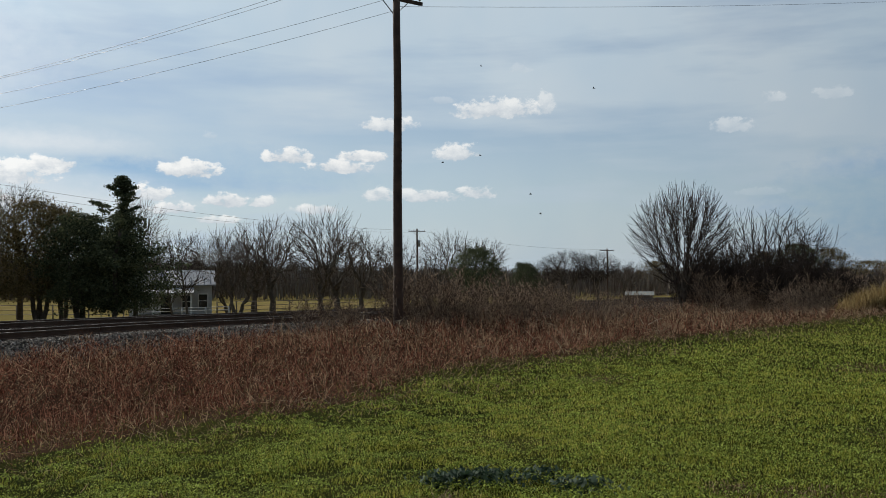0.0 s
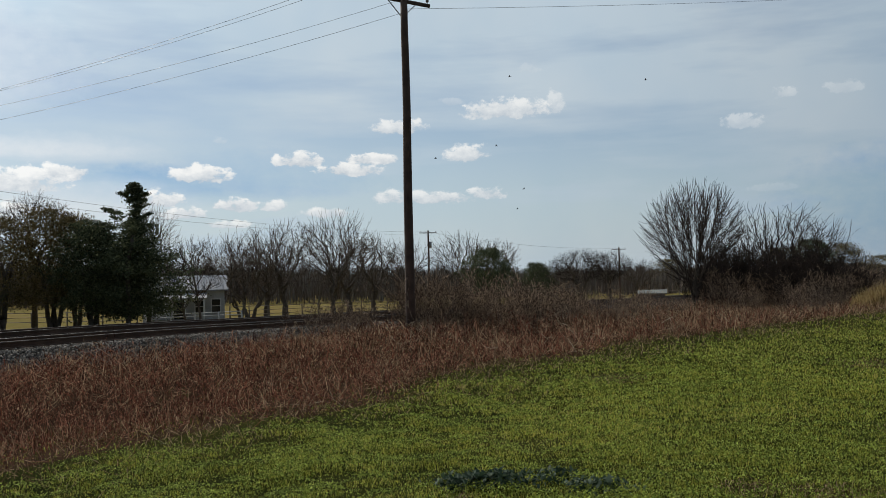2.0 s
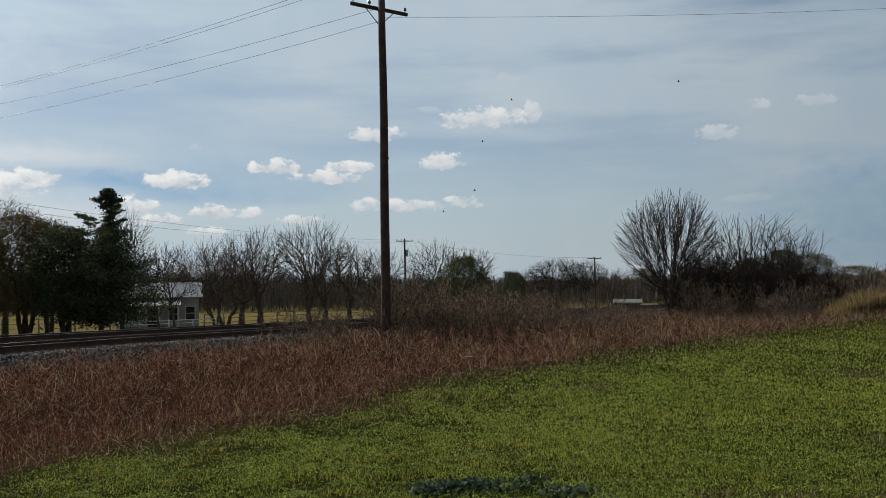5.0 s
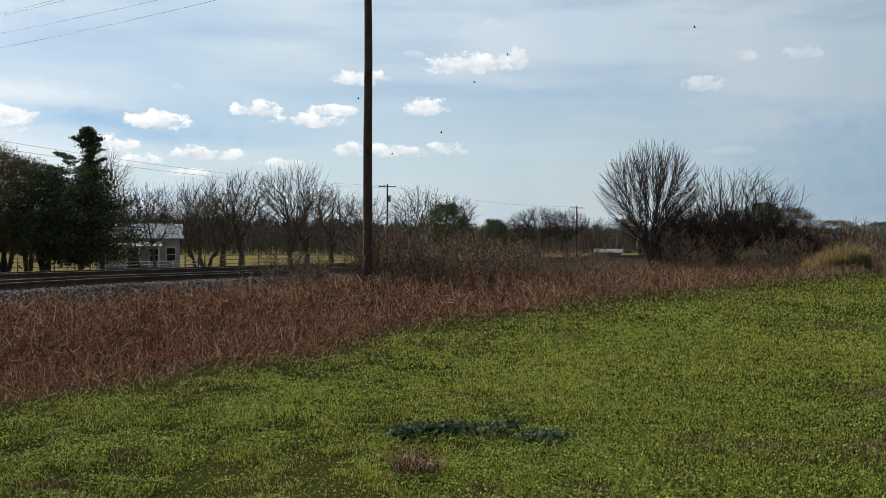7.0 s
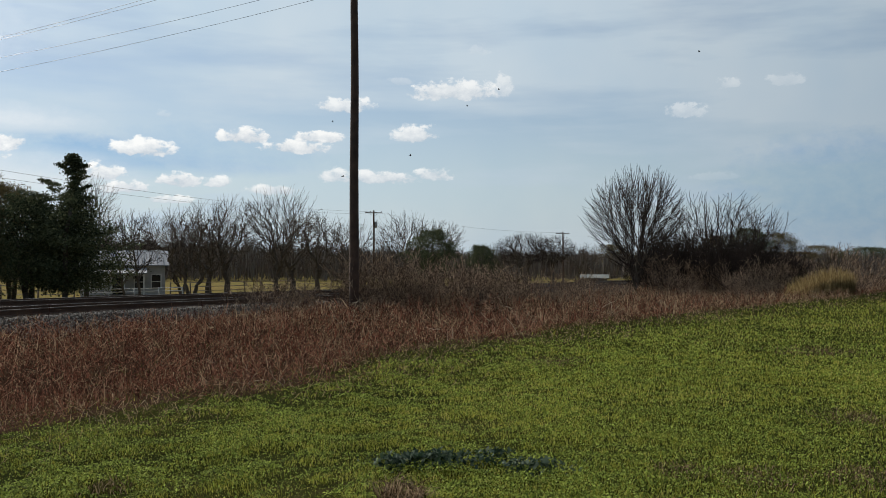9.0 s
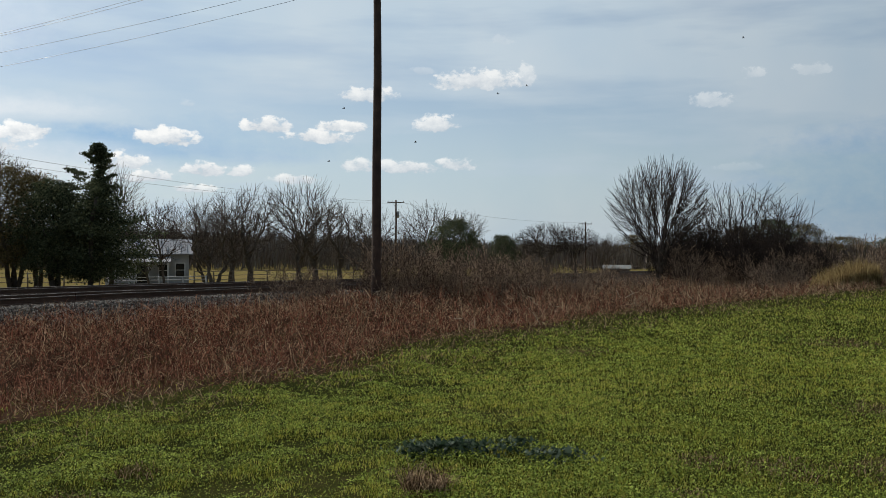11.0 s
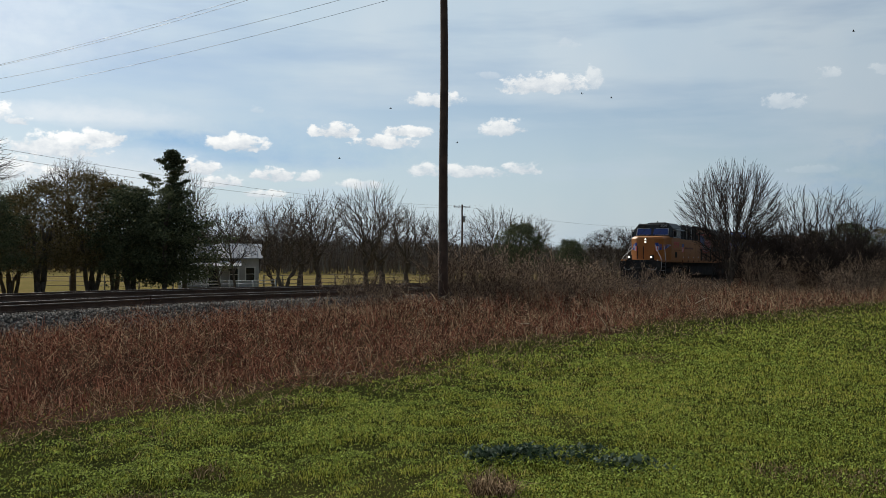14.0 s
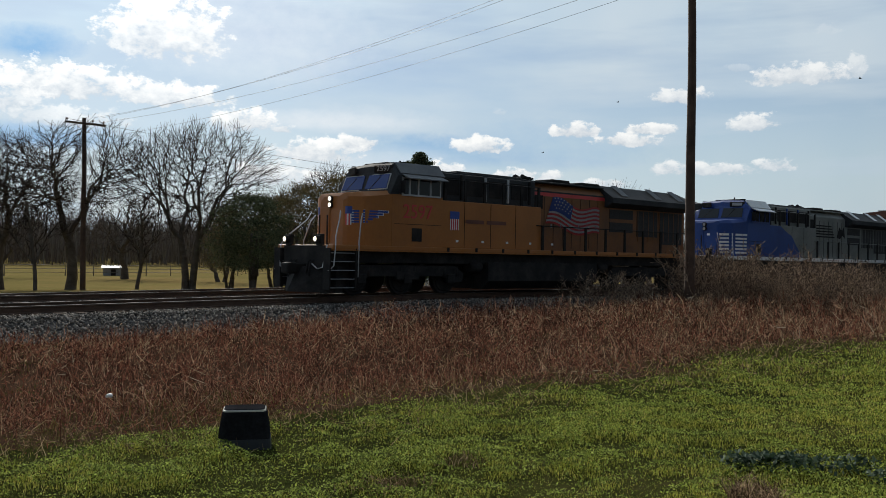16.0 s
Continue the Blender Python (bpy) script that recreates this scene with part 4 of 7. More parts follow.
# ---- trees ----
def tube_arrays(segs, sides):
    """Open tubes round line pieces (x0 y0 z0 x1 y1 z1 r0 r1)."""
    s = np.asarray(segs, float)
    a, b, ra, rb = s[:, :3], s[:, 3:6], s[:, 6], s[:, 7]
    d = b - a
    d /= np.linalg.norm(d, axis=1, keepdims=True) + 1e-9
    ref = np.where(np.abs(d[:, 2:3]) > 0.9, np.array([[1.0, 0, 0]]), np.array([[0, 0, 1.0]]))
    u = np.cross(d, ref)
    u /= np.linalg.norm(u, axis=1, keepdims=True)
    w = np.cross(d, u)
    rings = []
    for p, r in ((a, ra), (b, rb)):
        for k in range(sides):
            t = k * math.tau / sides
            rings.append(p + r[:, None] * (u * math.cos(t) + w * math.sin(t)))
    v = np.stack(rings, 1).reshape(-1, 3)
    q = np.array([(k, (k + 1) % sides, sides + (k + 1) % sides, sides + k) for k in range(sides)])
    f = (q[None] + 2 * sides * np.arange(len(s))[:, None, None]).reshape(-1, 4)
    return v, f


def grow(seed, height, stems, spread, angle, lift, levels, first, kids=1.6, ratio=0.62, wander=0.10, thick=0.02, fine=0.012, lead=0.75):
    """Line pieces of a leafless tree: stems that lean out by spread, then limbs, boughs and twigs that leave at angle degrees and turn up by lift."""
    rnd = random.Random(seed)
    out = [[], []]

    def bend(v, amount):
        q = Vector((rnd.gauss(0, 1), rnd.gauss(0, 1), rnd.gauss(0, 1))) * amount
        return (v + q).normalized()

    def branch(p, v, length, r, level, azim):
        steps = 6 if level == 0 else 5 if level == 1 else 4 if level < levels else 3
        taper = 0.5 if level else 0.45
        for k in range(steps):
            v = bend(v, wander * (0.6 if level == 0 else 1.0 + 0.25 * level))
            v = (v + Vector((0, 0, lift))).normalized()
            q = p + v * (length / steps)
            ra, rb = r * (1 - (1 - taper) * k / steps), r * (1 - (1 - taper) * (k + 1) / steps)
            ra, rb = max(ra, fine * 0.7), max(rb, fine * 0.6)
            out[0 if ra > 0.03 else 1].append((*p, *q, ra, rb))
            p = q
            if level < levels and (k + 1) / steps > (first if level == 0 else 0.12):
                n = int(kids) + (rnd.random() < kids - int(kids)) + (1 if k == steps - 1 else 0)
                for _ in range(n):
                    azim += 2.4 + rnd.uniform(-0.5, 0.5)
                    u = v.orthogonal().normalized()
                    w = v.cross(u)
                    a = radians(angle * rnd.uniform(0.65, 1.3))
                    d = v * math.cos(a) + (u * math.cos(azim) + w * math.sin(azim)) * math.sin(a)
                    branch(p, d.normalized(), length * ratio * rnd.uniform(0.65, 1.15) * (1.1 - 0.35 * (k + 1) / steps), max(rb * rnd.uniform(0.5, 0.72), fine), level + 1, azim)

    for n in range(stems):
        a = math.tau * n / stems + rnd.uniform(-0.4, 0.4)
        tilt = spread * rnd.uniform(0.12 if stems > 6 else 0.45, 1.1) if stems > 1 else rnd.uniform(0, 0.08)
        v = Vector((math.sin(tilt) * math.cos(a), math.sin(tilt) * math.sin(a), math.cos(tilt)))
        foot = Vector((0.15 * math.cos(a), 0.15 * math.sin(a), -0.3)) if stems > 1 else Vector((0, 0, -0.3))
        branch(foot, v, height * lead * rnd.uniform(0.85, 1.1), height * thick / (stems ** 0.4), 0, rnd.uniform(0, 6))
    return out


def crown_tree(seed, height, width, base, tips, fine=0.013, thick=1.0, rise=0.45, ragged=0.18, stems=1, flat=0.0, foot_wide=0.62, inner=0.36, wander=0.07, fork=(0.24, 0.42), fan=0):
    """Line pieces of a leafless tree whose limbs divide again and again towards twig ends spread over a rounded crown.
    base: where the crown begins, as a share of the height; rise: how steeply limbs climb before they spread."""
    r = np.random.default_rng(seed)
    lobes = r.normal(0, 1, (14, 3))
    lobes /= np.linalg.norm(lobes, axis=1, keepdims=True)
    gain = r.uniform(-ragged, ragged, 14)
    d = r.normal(0, 1, (tips, 3))
    d /= np.linalg.norm(d, axis=1, keepdims=True)
    size = 1 + (np.exp(-6 * (1 - d @ lobes.T)) * gain).sum(1)
    size = size * r.uniform(0.06, 1.0, tips) ** inner
    zc, zh = height * (base + 1) / 2, height * (1 - base) / 2
    ends = np.stack([d[:, 0] * width / 2 * size, d[:, 1] * width / 2 * size, zc + d[:, 2] * zh * size], 1)
    # the crown is narrower below
    k = np.interp((ends[:, 2] - base * height) / (height * (1 - base)), (0, 0.28, 0.55, 1), (foot_wide, 0.5 + 0.5 * foot_wide, 1.0, 1.0 - flat))
    ends[:, :2] *= k[:, None]
    out = [[], []]

    def lay(p, q, ra, rb, bow):
        n = 3 if np.linalg.norm(q - p) > 0.25 else 2
        side = r.normal(0, bow, 3) * np.linalg.norm(q - p)
        last, lr = p, ra
        for i in range(1, n + 1):
            t = i / n
            c = p + (q - p) * t + side * 4 * t * (1 - t)
            rr = ra + (rb - ra) * t
            out[0 if lr > 0.035 else 1].append((*last, *c, lr, rr))
            last, lr = c, rr

    def girth(n):
        return fine * (0.62 + 0.38 * thick * n ** 0.52)

    def split(p, idx, depth):
        if len(idx) <= 2:
            for i in idx:
                bend = p + (ends[i] - p) * 0.5 - np.array([0, 0, 0.05 * np.linalg.norm(ends[i] - p)])
                lay(p, bend, girth(1), fine * 0.75, 0.03)
                lay(bend, ends[i], fine * 0.75, fine * 0.5, 0.03)
            return
        q = ends[idx] - p
        u = q / (np.linalg.norm(q, axis=1, keepdims=True) + 1e-6)
        m = u - u.mean(0)
        _, _, vt = np.linalg.svd(m, full_matrices=False)
        along = m @ (vt[0] + 0.25 * r.normal(0, 1, 3))
        cutoff = np.quantile(along, r.uniform(0.32, 0.68))
        groups = (idx[along <= cutoff], idx[along > cutoff])
        if depth == 0 and fan:
            # one leader up the middle and a ring of limbs round it
            out_by = np.hypot(ends[idx, 0], ends[idx, 1]) / (ends[idx, 2] + 1.0)
            core = out_by < np.quantile(out_by, 0.22)
            rest = idx[~core]
            rest = rest[np.argsort(np.arctan2(ends[rest, 1], ends[rest, 0]))]
            groups = (idx[core], *np.array_split(rest, fan))
        for part_idx in groups:
            if not len(part_idx):
                continue
            aim = ends[part_idx].mean(0) - p
            far = np.linalg.norm(aim)
            step = far * (r.uniform(0.24, 0.42) if depth > 1 else r.uniform(*fork))
            way = aim / (far + 1e-6) + np.array([0, 0, rise * max(0.0, 1 - depth * 0.22)]) + r.normal(0, wander, 3)
            node = p + way / np.linalg.norm(way) * step
            lay(p, node, girth(len(part_idx)) * 1.05, girth(len(part_idx)) * 0.9, wander * 0.55)
            split(node, part_idx, depth + 1)

    order = np.argsort(np.arctan2(ends[:, 1], ends[:, 0]))
    for k, idx in enumerate(np.array_split(order, stems)):
        foot = np.array([0.18 * math.cos(k * 2.4), 0.18 * math.sin(k * 2.4), -0.3]) * (1 if stems > 1 else 0) + np.array([0, 0, -0.3 if stems == 1 else 0])
        aim = ends[idx].mean(0)
        knee = foot + (np.array([aim[0] * 0.25, aim[1] * 0.25, base * height * r.uniform(0.7, 1.1) + 0.3]))
        lay(foot, knee, girth(len(idx)) * 1.35, girth(len(idx)), 0.03)
        split(knee, idx, 0)
    return out


def bare_tree(name, seed, label, category, group, twig="twig", **kw):
    limbs, twigs = crown_tree(seed, **kw) if "tips" in kw else grow(seed, **kw)
    t = holder(name, Matrix(), label, category, group)
    for nm, segs, sides, mat in (("trunk", limbs, 6, "bark"), ("twig_crown", twigs, 3, twig)):
        if not segs:
            continue
        v, f = tube_arrays(segs, sides)
        ob = new(nm, raw_mesh(nm, v, f, [M[mat]], smooth=True))
        ob.parent = t
        ob["kind"] = "stuff"
    top = max(max(s[5] for s in limbs or twigs), max(s[5] for s in twigs))
    wide = np.percentile(np.abs(np.asarray(twigs)[:, 3:5]), 97) * 2
    return t, top, wide


class Grove:
    """Plants one of several grown trees at a place, scaled to its height; the first use takes the original."""

    def __init__(self):
        self.kinds, self.used = {}, set()

    def plant(self, kind, az, far, top_el, turn=0.0, wide=None, sink=0.0, low=None):
        t, h, w = self.kinds[kind]
        x, y = spot(az, far)
        g = ground_at(x, y) - sink
        top = 1.65 + far * math.tan(radians(top_el))
        s = (top - g) / h
        m = on_track(x, y, g, turn)
        if kind in self.used:
            t = copy_thing(t, m)
        else:
            self.used.add(kind)
            t.matrix_basis = m
        k = s if wide is None else wide / w
        t.scale = (k, k, s)
        return t


grove = Grove()


def build_bare_trees():
    text = "leafless grey tree with fine twigs"
    g = grove.kinds
    g["oak"] = bare_tree("bare_tree", 3, "large leafless oak with spreading dark limbs beyond the track", "tree", "bare trees", height=10, width=8.6, base=0.26, tips=4200, fine=0.0115, thick=0.62, rise=0.45, ragged=0.26, stems=2, inner=0.45, wander=0.13)
    g["oak_b"] = bare_tree("bare_tree", 11, "large leafless oak with spreading dark limbs beyond the track", "tree", "bare trees", height=10, width=8.5, base=0.28, tips=3900, fine=0.0115, thick=0.62, rise=0.45, ragged=0.28, inner=0.45, wander=0.14)
    g["pecan"] = bare_tree("bare_tree", 5, text, "tree", "bare trees", twig="pale_twig", height=9, width=7.0, base=0.14, tips=1150, fine=0.012, thick=1.0, rise=0.2, ragged=0.42, stems=2, inner=0.5, wander=0.20)
    g["pecan_b"] = bare_tree("bare_tree", 8, text, "tree", "bare trees", twig="pale_twig", height=9, width=6.0, base=0.16, tips=950, fine=0.012, thick=1.0, rise=0.25, ragged=0.45, stems=1, inner=0.5, wander=0.20)
    g["vase"] = bare_tree("bare_tree", 21, "leafless many-stemmed tree with upright fanning twigs on the near side", "tree", "bare trees", height=7.5, width=6.0, base=0.06, tips=3000, fine=0.012, thick=0.5, rise=0.35, ragged=0.12, flat=0.05, foot_wide=0.22, inner=0.5, wander=0.14, fork=(0.18, 0.34), fan=6)
    g["open"] = bare_tree("bare_tree", 33, "thin leafless tree with open drooping twigs on the near side", "tree", "bare trees", height=7, width=5.4, base=0.20, tips=420, fine=0.012, thick=0.8, rise=0.15, ragged=0.36, stems=2, foot_wide=0.4, inner=0.5, wander=0.15)
    g["thin"] = bare_tree("bare_tree", 40, "slender leafless young tree beyond the track", "tree", "bare trees", height=7, stems=1, spread=0.1, angle=42, lift=0.06, levels=3, first=0.3, kids=1.4, ratio=0.46, wander=0.10, thick=0.014, fine=0.012, lead=0.85)
    rows = (
        ("oak", -33.4, 60, 7.9, 20, 8.6), ("oak_b", -40.0, 62, 7.6, 0, 8.5), ("oak_b", -43.6, 66, 6.9, 130, 8.0), ("oak", -47.5, 64, 7.2, 200, 9.0),
        ("thin", -36.4, 61, 4.4, 10, 4.5), ("thin", -41.8, 60, 5.2, 80, 4.5), ("pecan", -28.4, 66, 4.2, 40, 5.0), ("oak_b", -25.0, 66, 5.6, 60, 5.0),
        ("pecan_b", -18.8, 62, 5.0, 0, 3.4), ("pecan", -16.6, 96, 3.0, 140, 8.0), ("thin", -16.7, 66, 1.6, 90, 3.4),
        ("pecan", -13.0, 80, 3.5, 20, 6.5), ("pecan_b", -10.9, 82, 3.9, 50, 6.0), ("pecan", -8.0, 84, 4.5, 100, 7.4), ("pecan", -13.6, 96, 2.8, 250, 7.0),
        ("pecan_b", -5.6, 96, 3.0, 200, 6.0), ("pecan", -3.7, 112, 2.6, 80, 7.0), ("pecan", 0.0, 104, 3.0, 300, 7.5), ("pecan_b", 2.0, 110, 2.4, 10, 6.0),
        ("oak", 7.2, 150, 1.7, 30, 9.0), ("oak_b", 8.9, 152, 1.5, 230, 7.5), ("pecan", 10.6, 175, 1.0, 60, 9.0), ("pecan", 5.6, 190, 1.0, 160, 10.0),
        ("thin", -15.9, 74, 2.6, 70, 4.0), ("vase", 13.9, 59, 5.75, 15, 5.2), ("open", 18.4, 66, 4.1, 40, 5.6), ("open", 20.4, 70, 3.3, 120, 5.2), ("open", 16.2, 68, 2.7, 260, 4.4), ("open", 22.4, 84, 1.3, 190, 4.0), ("pecan", 16.2, 150, 1.4, 0, 8.0),
        ("thin", -29.6, 62, 3.2, 0, 3.0), ("thin", -22.0, 61, 3.0, 200, 3.0), ("pecan_b", -12.0, 100, 2.6, 310, 8.0), ("pecan_b", -7.0, 110, 2.8, 30, 8.0),
        ("pecan", -31.5, 90, 3.0, 200, 8.0), ("pecan_b", -37.0, 95, 3.4, 120, 8.0), ("pecan", -44.0, 98, 3.6, 20, 9.0),
    )
    for kind, az, far, el, turn, wide in rows:
        grove.plant(kind, az, far, el, turn, wide)


def evergreen(name, seed, label, mat, height, width, cone, clumps, per, leaf, group):
    """Trunks under a crown of many small leaf cards in uneven clumps."""
    r = np.random.default_rng(seed)
    t = holder(name, Matrix(), label, "tree", group)
    rnd = random.Random(seed)
    for _ in range(1 if cone else 4):
        bm = bmesh.new()
        p, v, rad = Vector((rnd.uniform(-0.4, 0.4), rnd.uniform(-0.4, 0.4), -0.3)), Vector((rnd.uniform(-0.25, 0.25), rnd.uniform(-0.25, 0.25), 1)), 0.16
        for k in range(4):
            q = p + v.normalized() * height * 0.17
            rod(bm, p, q, rad, rad * 0.85, 8)
            p, rad = q, rad * 0.85
            v += Vector((rnd.uniform(-0.2, 0.2), rnd.uniform(-0.2, 0.2), 0))
        bmesh.ops.remove_doubles(bm, verts=bm.verts[:], dist=0.001)
        part("trunk", bm, M["bark"], t)
    pts, siz = [], []
    if cone:
        # layered boughs, long and dense below, short and open towards a leaning top
        for k in range(clumps // 5):
            u = 0.09 + 0.91 * ((k + r.uniform(0, 1)) / (clumps // 5))
            a = k * 2.4 + r.uniform(-0.6, 0.6)
            if u > 0.74 and r.uniform() < 0.45:
                continue
            lim = np.interp(u, (0.08, 0.2, 0.5, 0.64, 0.72, 0.80, 0.88, 0.95, 1.0), (0.92, 1.0, 0.98, 0.88, 0.74, 0.55, 0.36, 0.20, 0.02))
            reach = width / 2 * lim * (r.uniform(0.55, 1.1) if u < 0.6 else r.uniform(0.45, 1.1))
            reach *= 0.82 + 0.3 * math.sin(a + 8.0 * u)
            for q in np.linspace(0.15 if u < 0.66 else 0.42, 1.0, 7):
                if u > 0.72 and q < 0.95 and r.uniform() < 0.25:
                    continue
                c = np.array([reach * q * math.cos(a) + max(0.0, u - 0.45) * width * 0.16, reach * q * math.sin(a), height * (u * 0.97 + 0.035 * q * q)])
                size = (0.42 if u < 0.66 else 0.26 if u < 0.75 else 0.14) * (1.1 - 0.45 * q) * r.uniform(0.7, 1.3) * height / 7
                pts.append(c + r.normal(0, 1, (per, 3)) * size * np.array([0.85, 0.85, 0.36]))
                siz.append(r.uniform(0.5, 1.3, per) * leaf)
    for _ in range(clumps if not cone else clumps // 4):
        u = r.uniform(0.24, 1.0) if not cone else r.uniform(0.10, 0.55)
        a = r.uniform(0, math.tau)
        if cone:
            lim = np.interp(u, (0.08, 0.2, 0.42, 0.55, 0.68, 0.82, 0.93, 1.0), (0.85, 1.0, 0.95, 0.80, 0.46, 0.28, 0.10, 0.02))
        else:
            lim = np.interp(u, (0.22, 0.34, 0.6, 0.82, 1.0), (0.70, 0.97, 1.0, 0.78, 0.35))
        rr = width / 2 * lim * math.sqrt(r.uniform(0.1, 1.0)) * r.uniform(0.75, 1.22)
        c = np.array([rr * math.cos(a), rr * math.sin(a), height * u])
        size = r.uniform(0.22, 0.5) * ((0.75 if u < 0.7 else 0.5 if u < 0.88 else 0.3) if cone and u > 0.55 else 1.0) * height / 7
        pts.append(c + r.normal(0, 1, (per, 3)) * size * np.array([0.75, 0.75, 0.5]))
        siz.append(r.uniform(0.5, 1.3, per) * leaf)
    p, s = np.concatenate(pts), np.concatenate(siz)
    n = len(p)
    u = r.normal(0, 1, (n, 3))
    u /= np.linalg.norm(u, axis=1, keepdims=True)
    w = np.cross(u, r.normal(0, 1, (n, 3)))
    w /= np.linalg.norm(w, axis=1, keepdims=True)
    v = np.stack([p - u * s[:, None], p + w * s[:, None] * 0.5, p + u * s[:, None], p - w * s[:, None] * 0.5], 1).reshape(-1, 3)
    ob = new("crown", raw_mesh("crown", v, np.arange(4 * n).reshape(n, 4), [M[mat]]))
    ob.parent = t
    ob["kind"] = "stuff"
    return t, height, width


def build_evergreens():
    g = grove.kinds
    g["cedar"] = evergreen("cedar_tree", 4, "tall dark green cedar with a pointed top and broad skirts", "cedar", 9, 6.2, True, 700, 50, 0.075, "evergreen trees")
    g["live_oak"] = evergreen("live_oak", 9, "dark rounded evergreen oak on several trunks", "cedar", 6.5, 6.0, False, 520, 48, 0.07, "evergreen trees")
    g["olive_oak"] = evergreen("live_oak", 14, "olive brown half-leafed oak beyond the track", "oak", 7.0, 5.6, False, 330, 40, 0.07, "evergreen trees")
    for kind, az, far, el, turn, wide in (
        ("cedar", -20.1, 60, 5.95, 0, 7.2), ("live_oak", -22.0, 60, 3.3, 40, 5.0), ("live_oak", -29.8, 58, 3.1, 80, 5.4), ("olive_oak", -26.6, 61, 3.8, 0, 5.0),
        ("olive_oak", -24.2, 62, 4.3, 100, 5.6), ("olive_oak", -22.9, 63, 3.9, 160, 4.8), ("olive_oak", -28.2, 64, 3.0, 220, 4.4), ("olive_oak", -31.0, 66, 2.4, 50, 4.0),
        ("live_oak", 1.5, 92, 1.7, 20, 5.4), ("live_oak", 4.5, 100, 0.75, 120, 3.8), ("olive_oak", 18.6, 104, 1.25, 10, 5.2), ("live_oak", 20.4, 106, 1.7, 60, 6.0),
        ("olive_oak", 22.0, 108, 1.4, 150, 5.6), ("olive_oak", 12.6, 220, 0.8, 20, 12.0), ("olive_oak", 24.2, 200, 0.7, 80, 12.0), ("live_oak", 26.8, 230, 0.6, 30, 14.0),
    ):
        grove.plant(kind, az, far, el, turn, wide)


def build_far_woods():
    n = 90000
    az = rng.uniform(-62, 40, n)
    far = rng.uniform(190, 330, n)
    el = np.interp(az, (-62, -45, -30, -18, -6, 4, 12, 20, 40), (2.7, 2.4, 2.1, 1.6, 1.15, 0.80, 0.65, 0.55, 0.5))
    top = 1.65 + far * np.tan(np.radians(el)) * (0.80 + 0.16 * np.sin(az * 3.1) + 0.12 * np.sin(az * 7.7 + 1) + 0.1 * np.sin(az * 19))
    wx, wy = far * np.sin(np.radians(az)), far * np.cos(np.radians(az))
    c, s = math.cos(radians(TURN)), math.sin(radians(TURN))
    x, y = wx * c + wy * s, -wx * s + wy * c - REACH
    g = ground_z(x, y)
    start = rng.uniform(0.0, 0.7, n)
    h = (top - g) * rng.uniform(0.5, 1.0, n)
    ob = strands("far_woods", np.stack([x, y, g + (top - g) * start * 0.7], 1), h * (1 - start * 0.7), rng.uniform(0.05, 0.30, n) * (1.2 - start), np.abs(rng.normal(0.25, 0.2, n)), M["far_twig"])
    tagged(ob, "grey brown leafless woods along the horizon", "woods", kind="stuff")


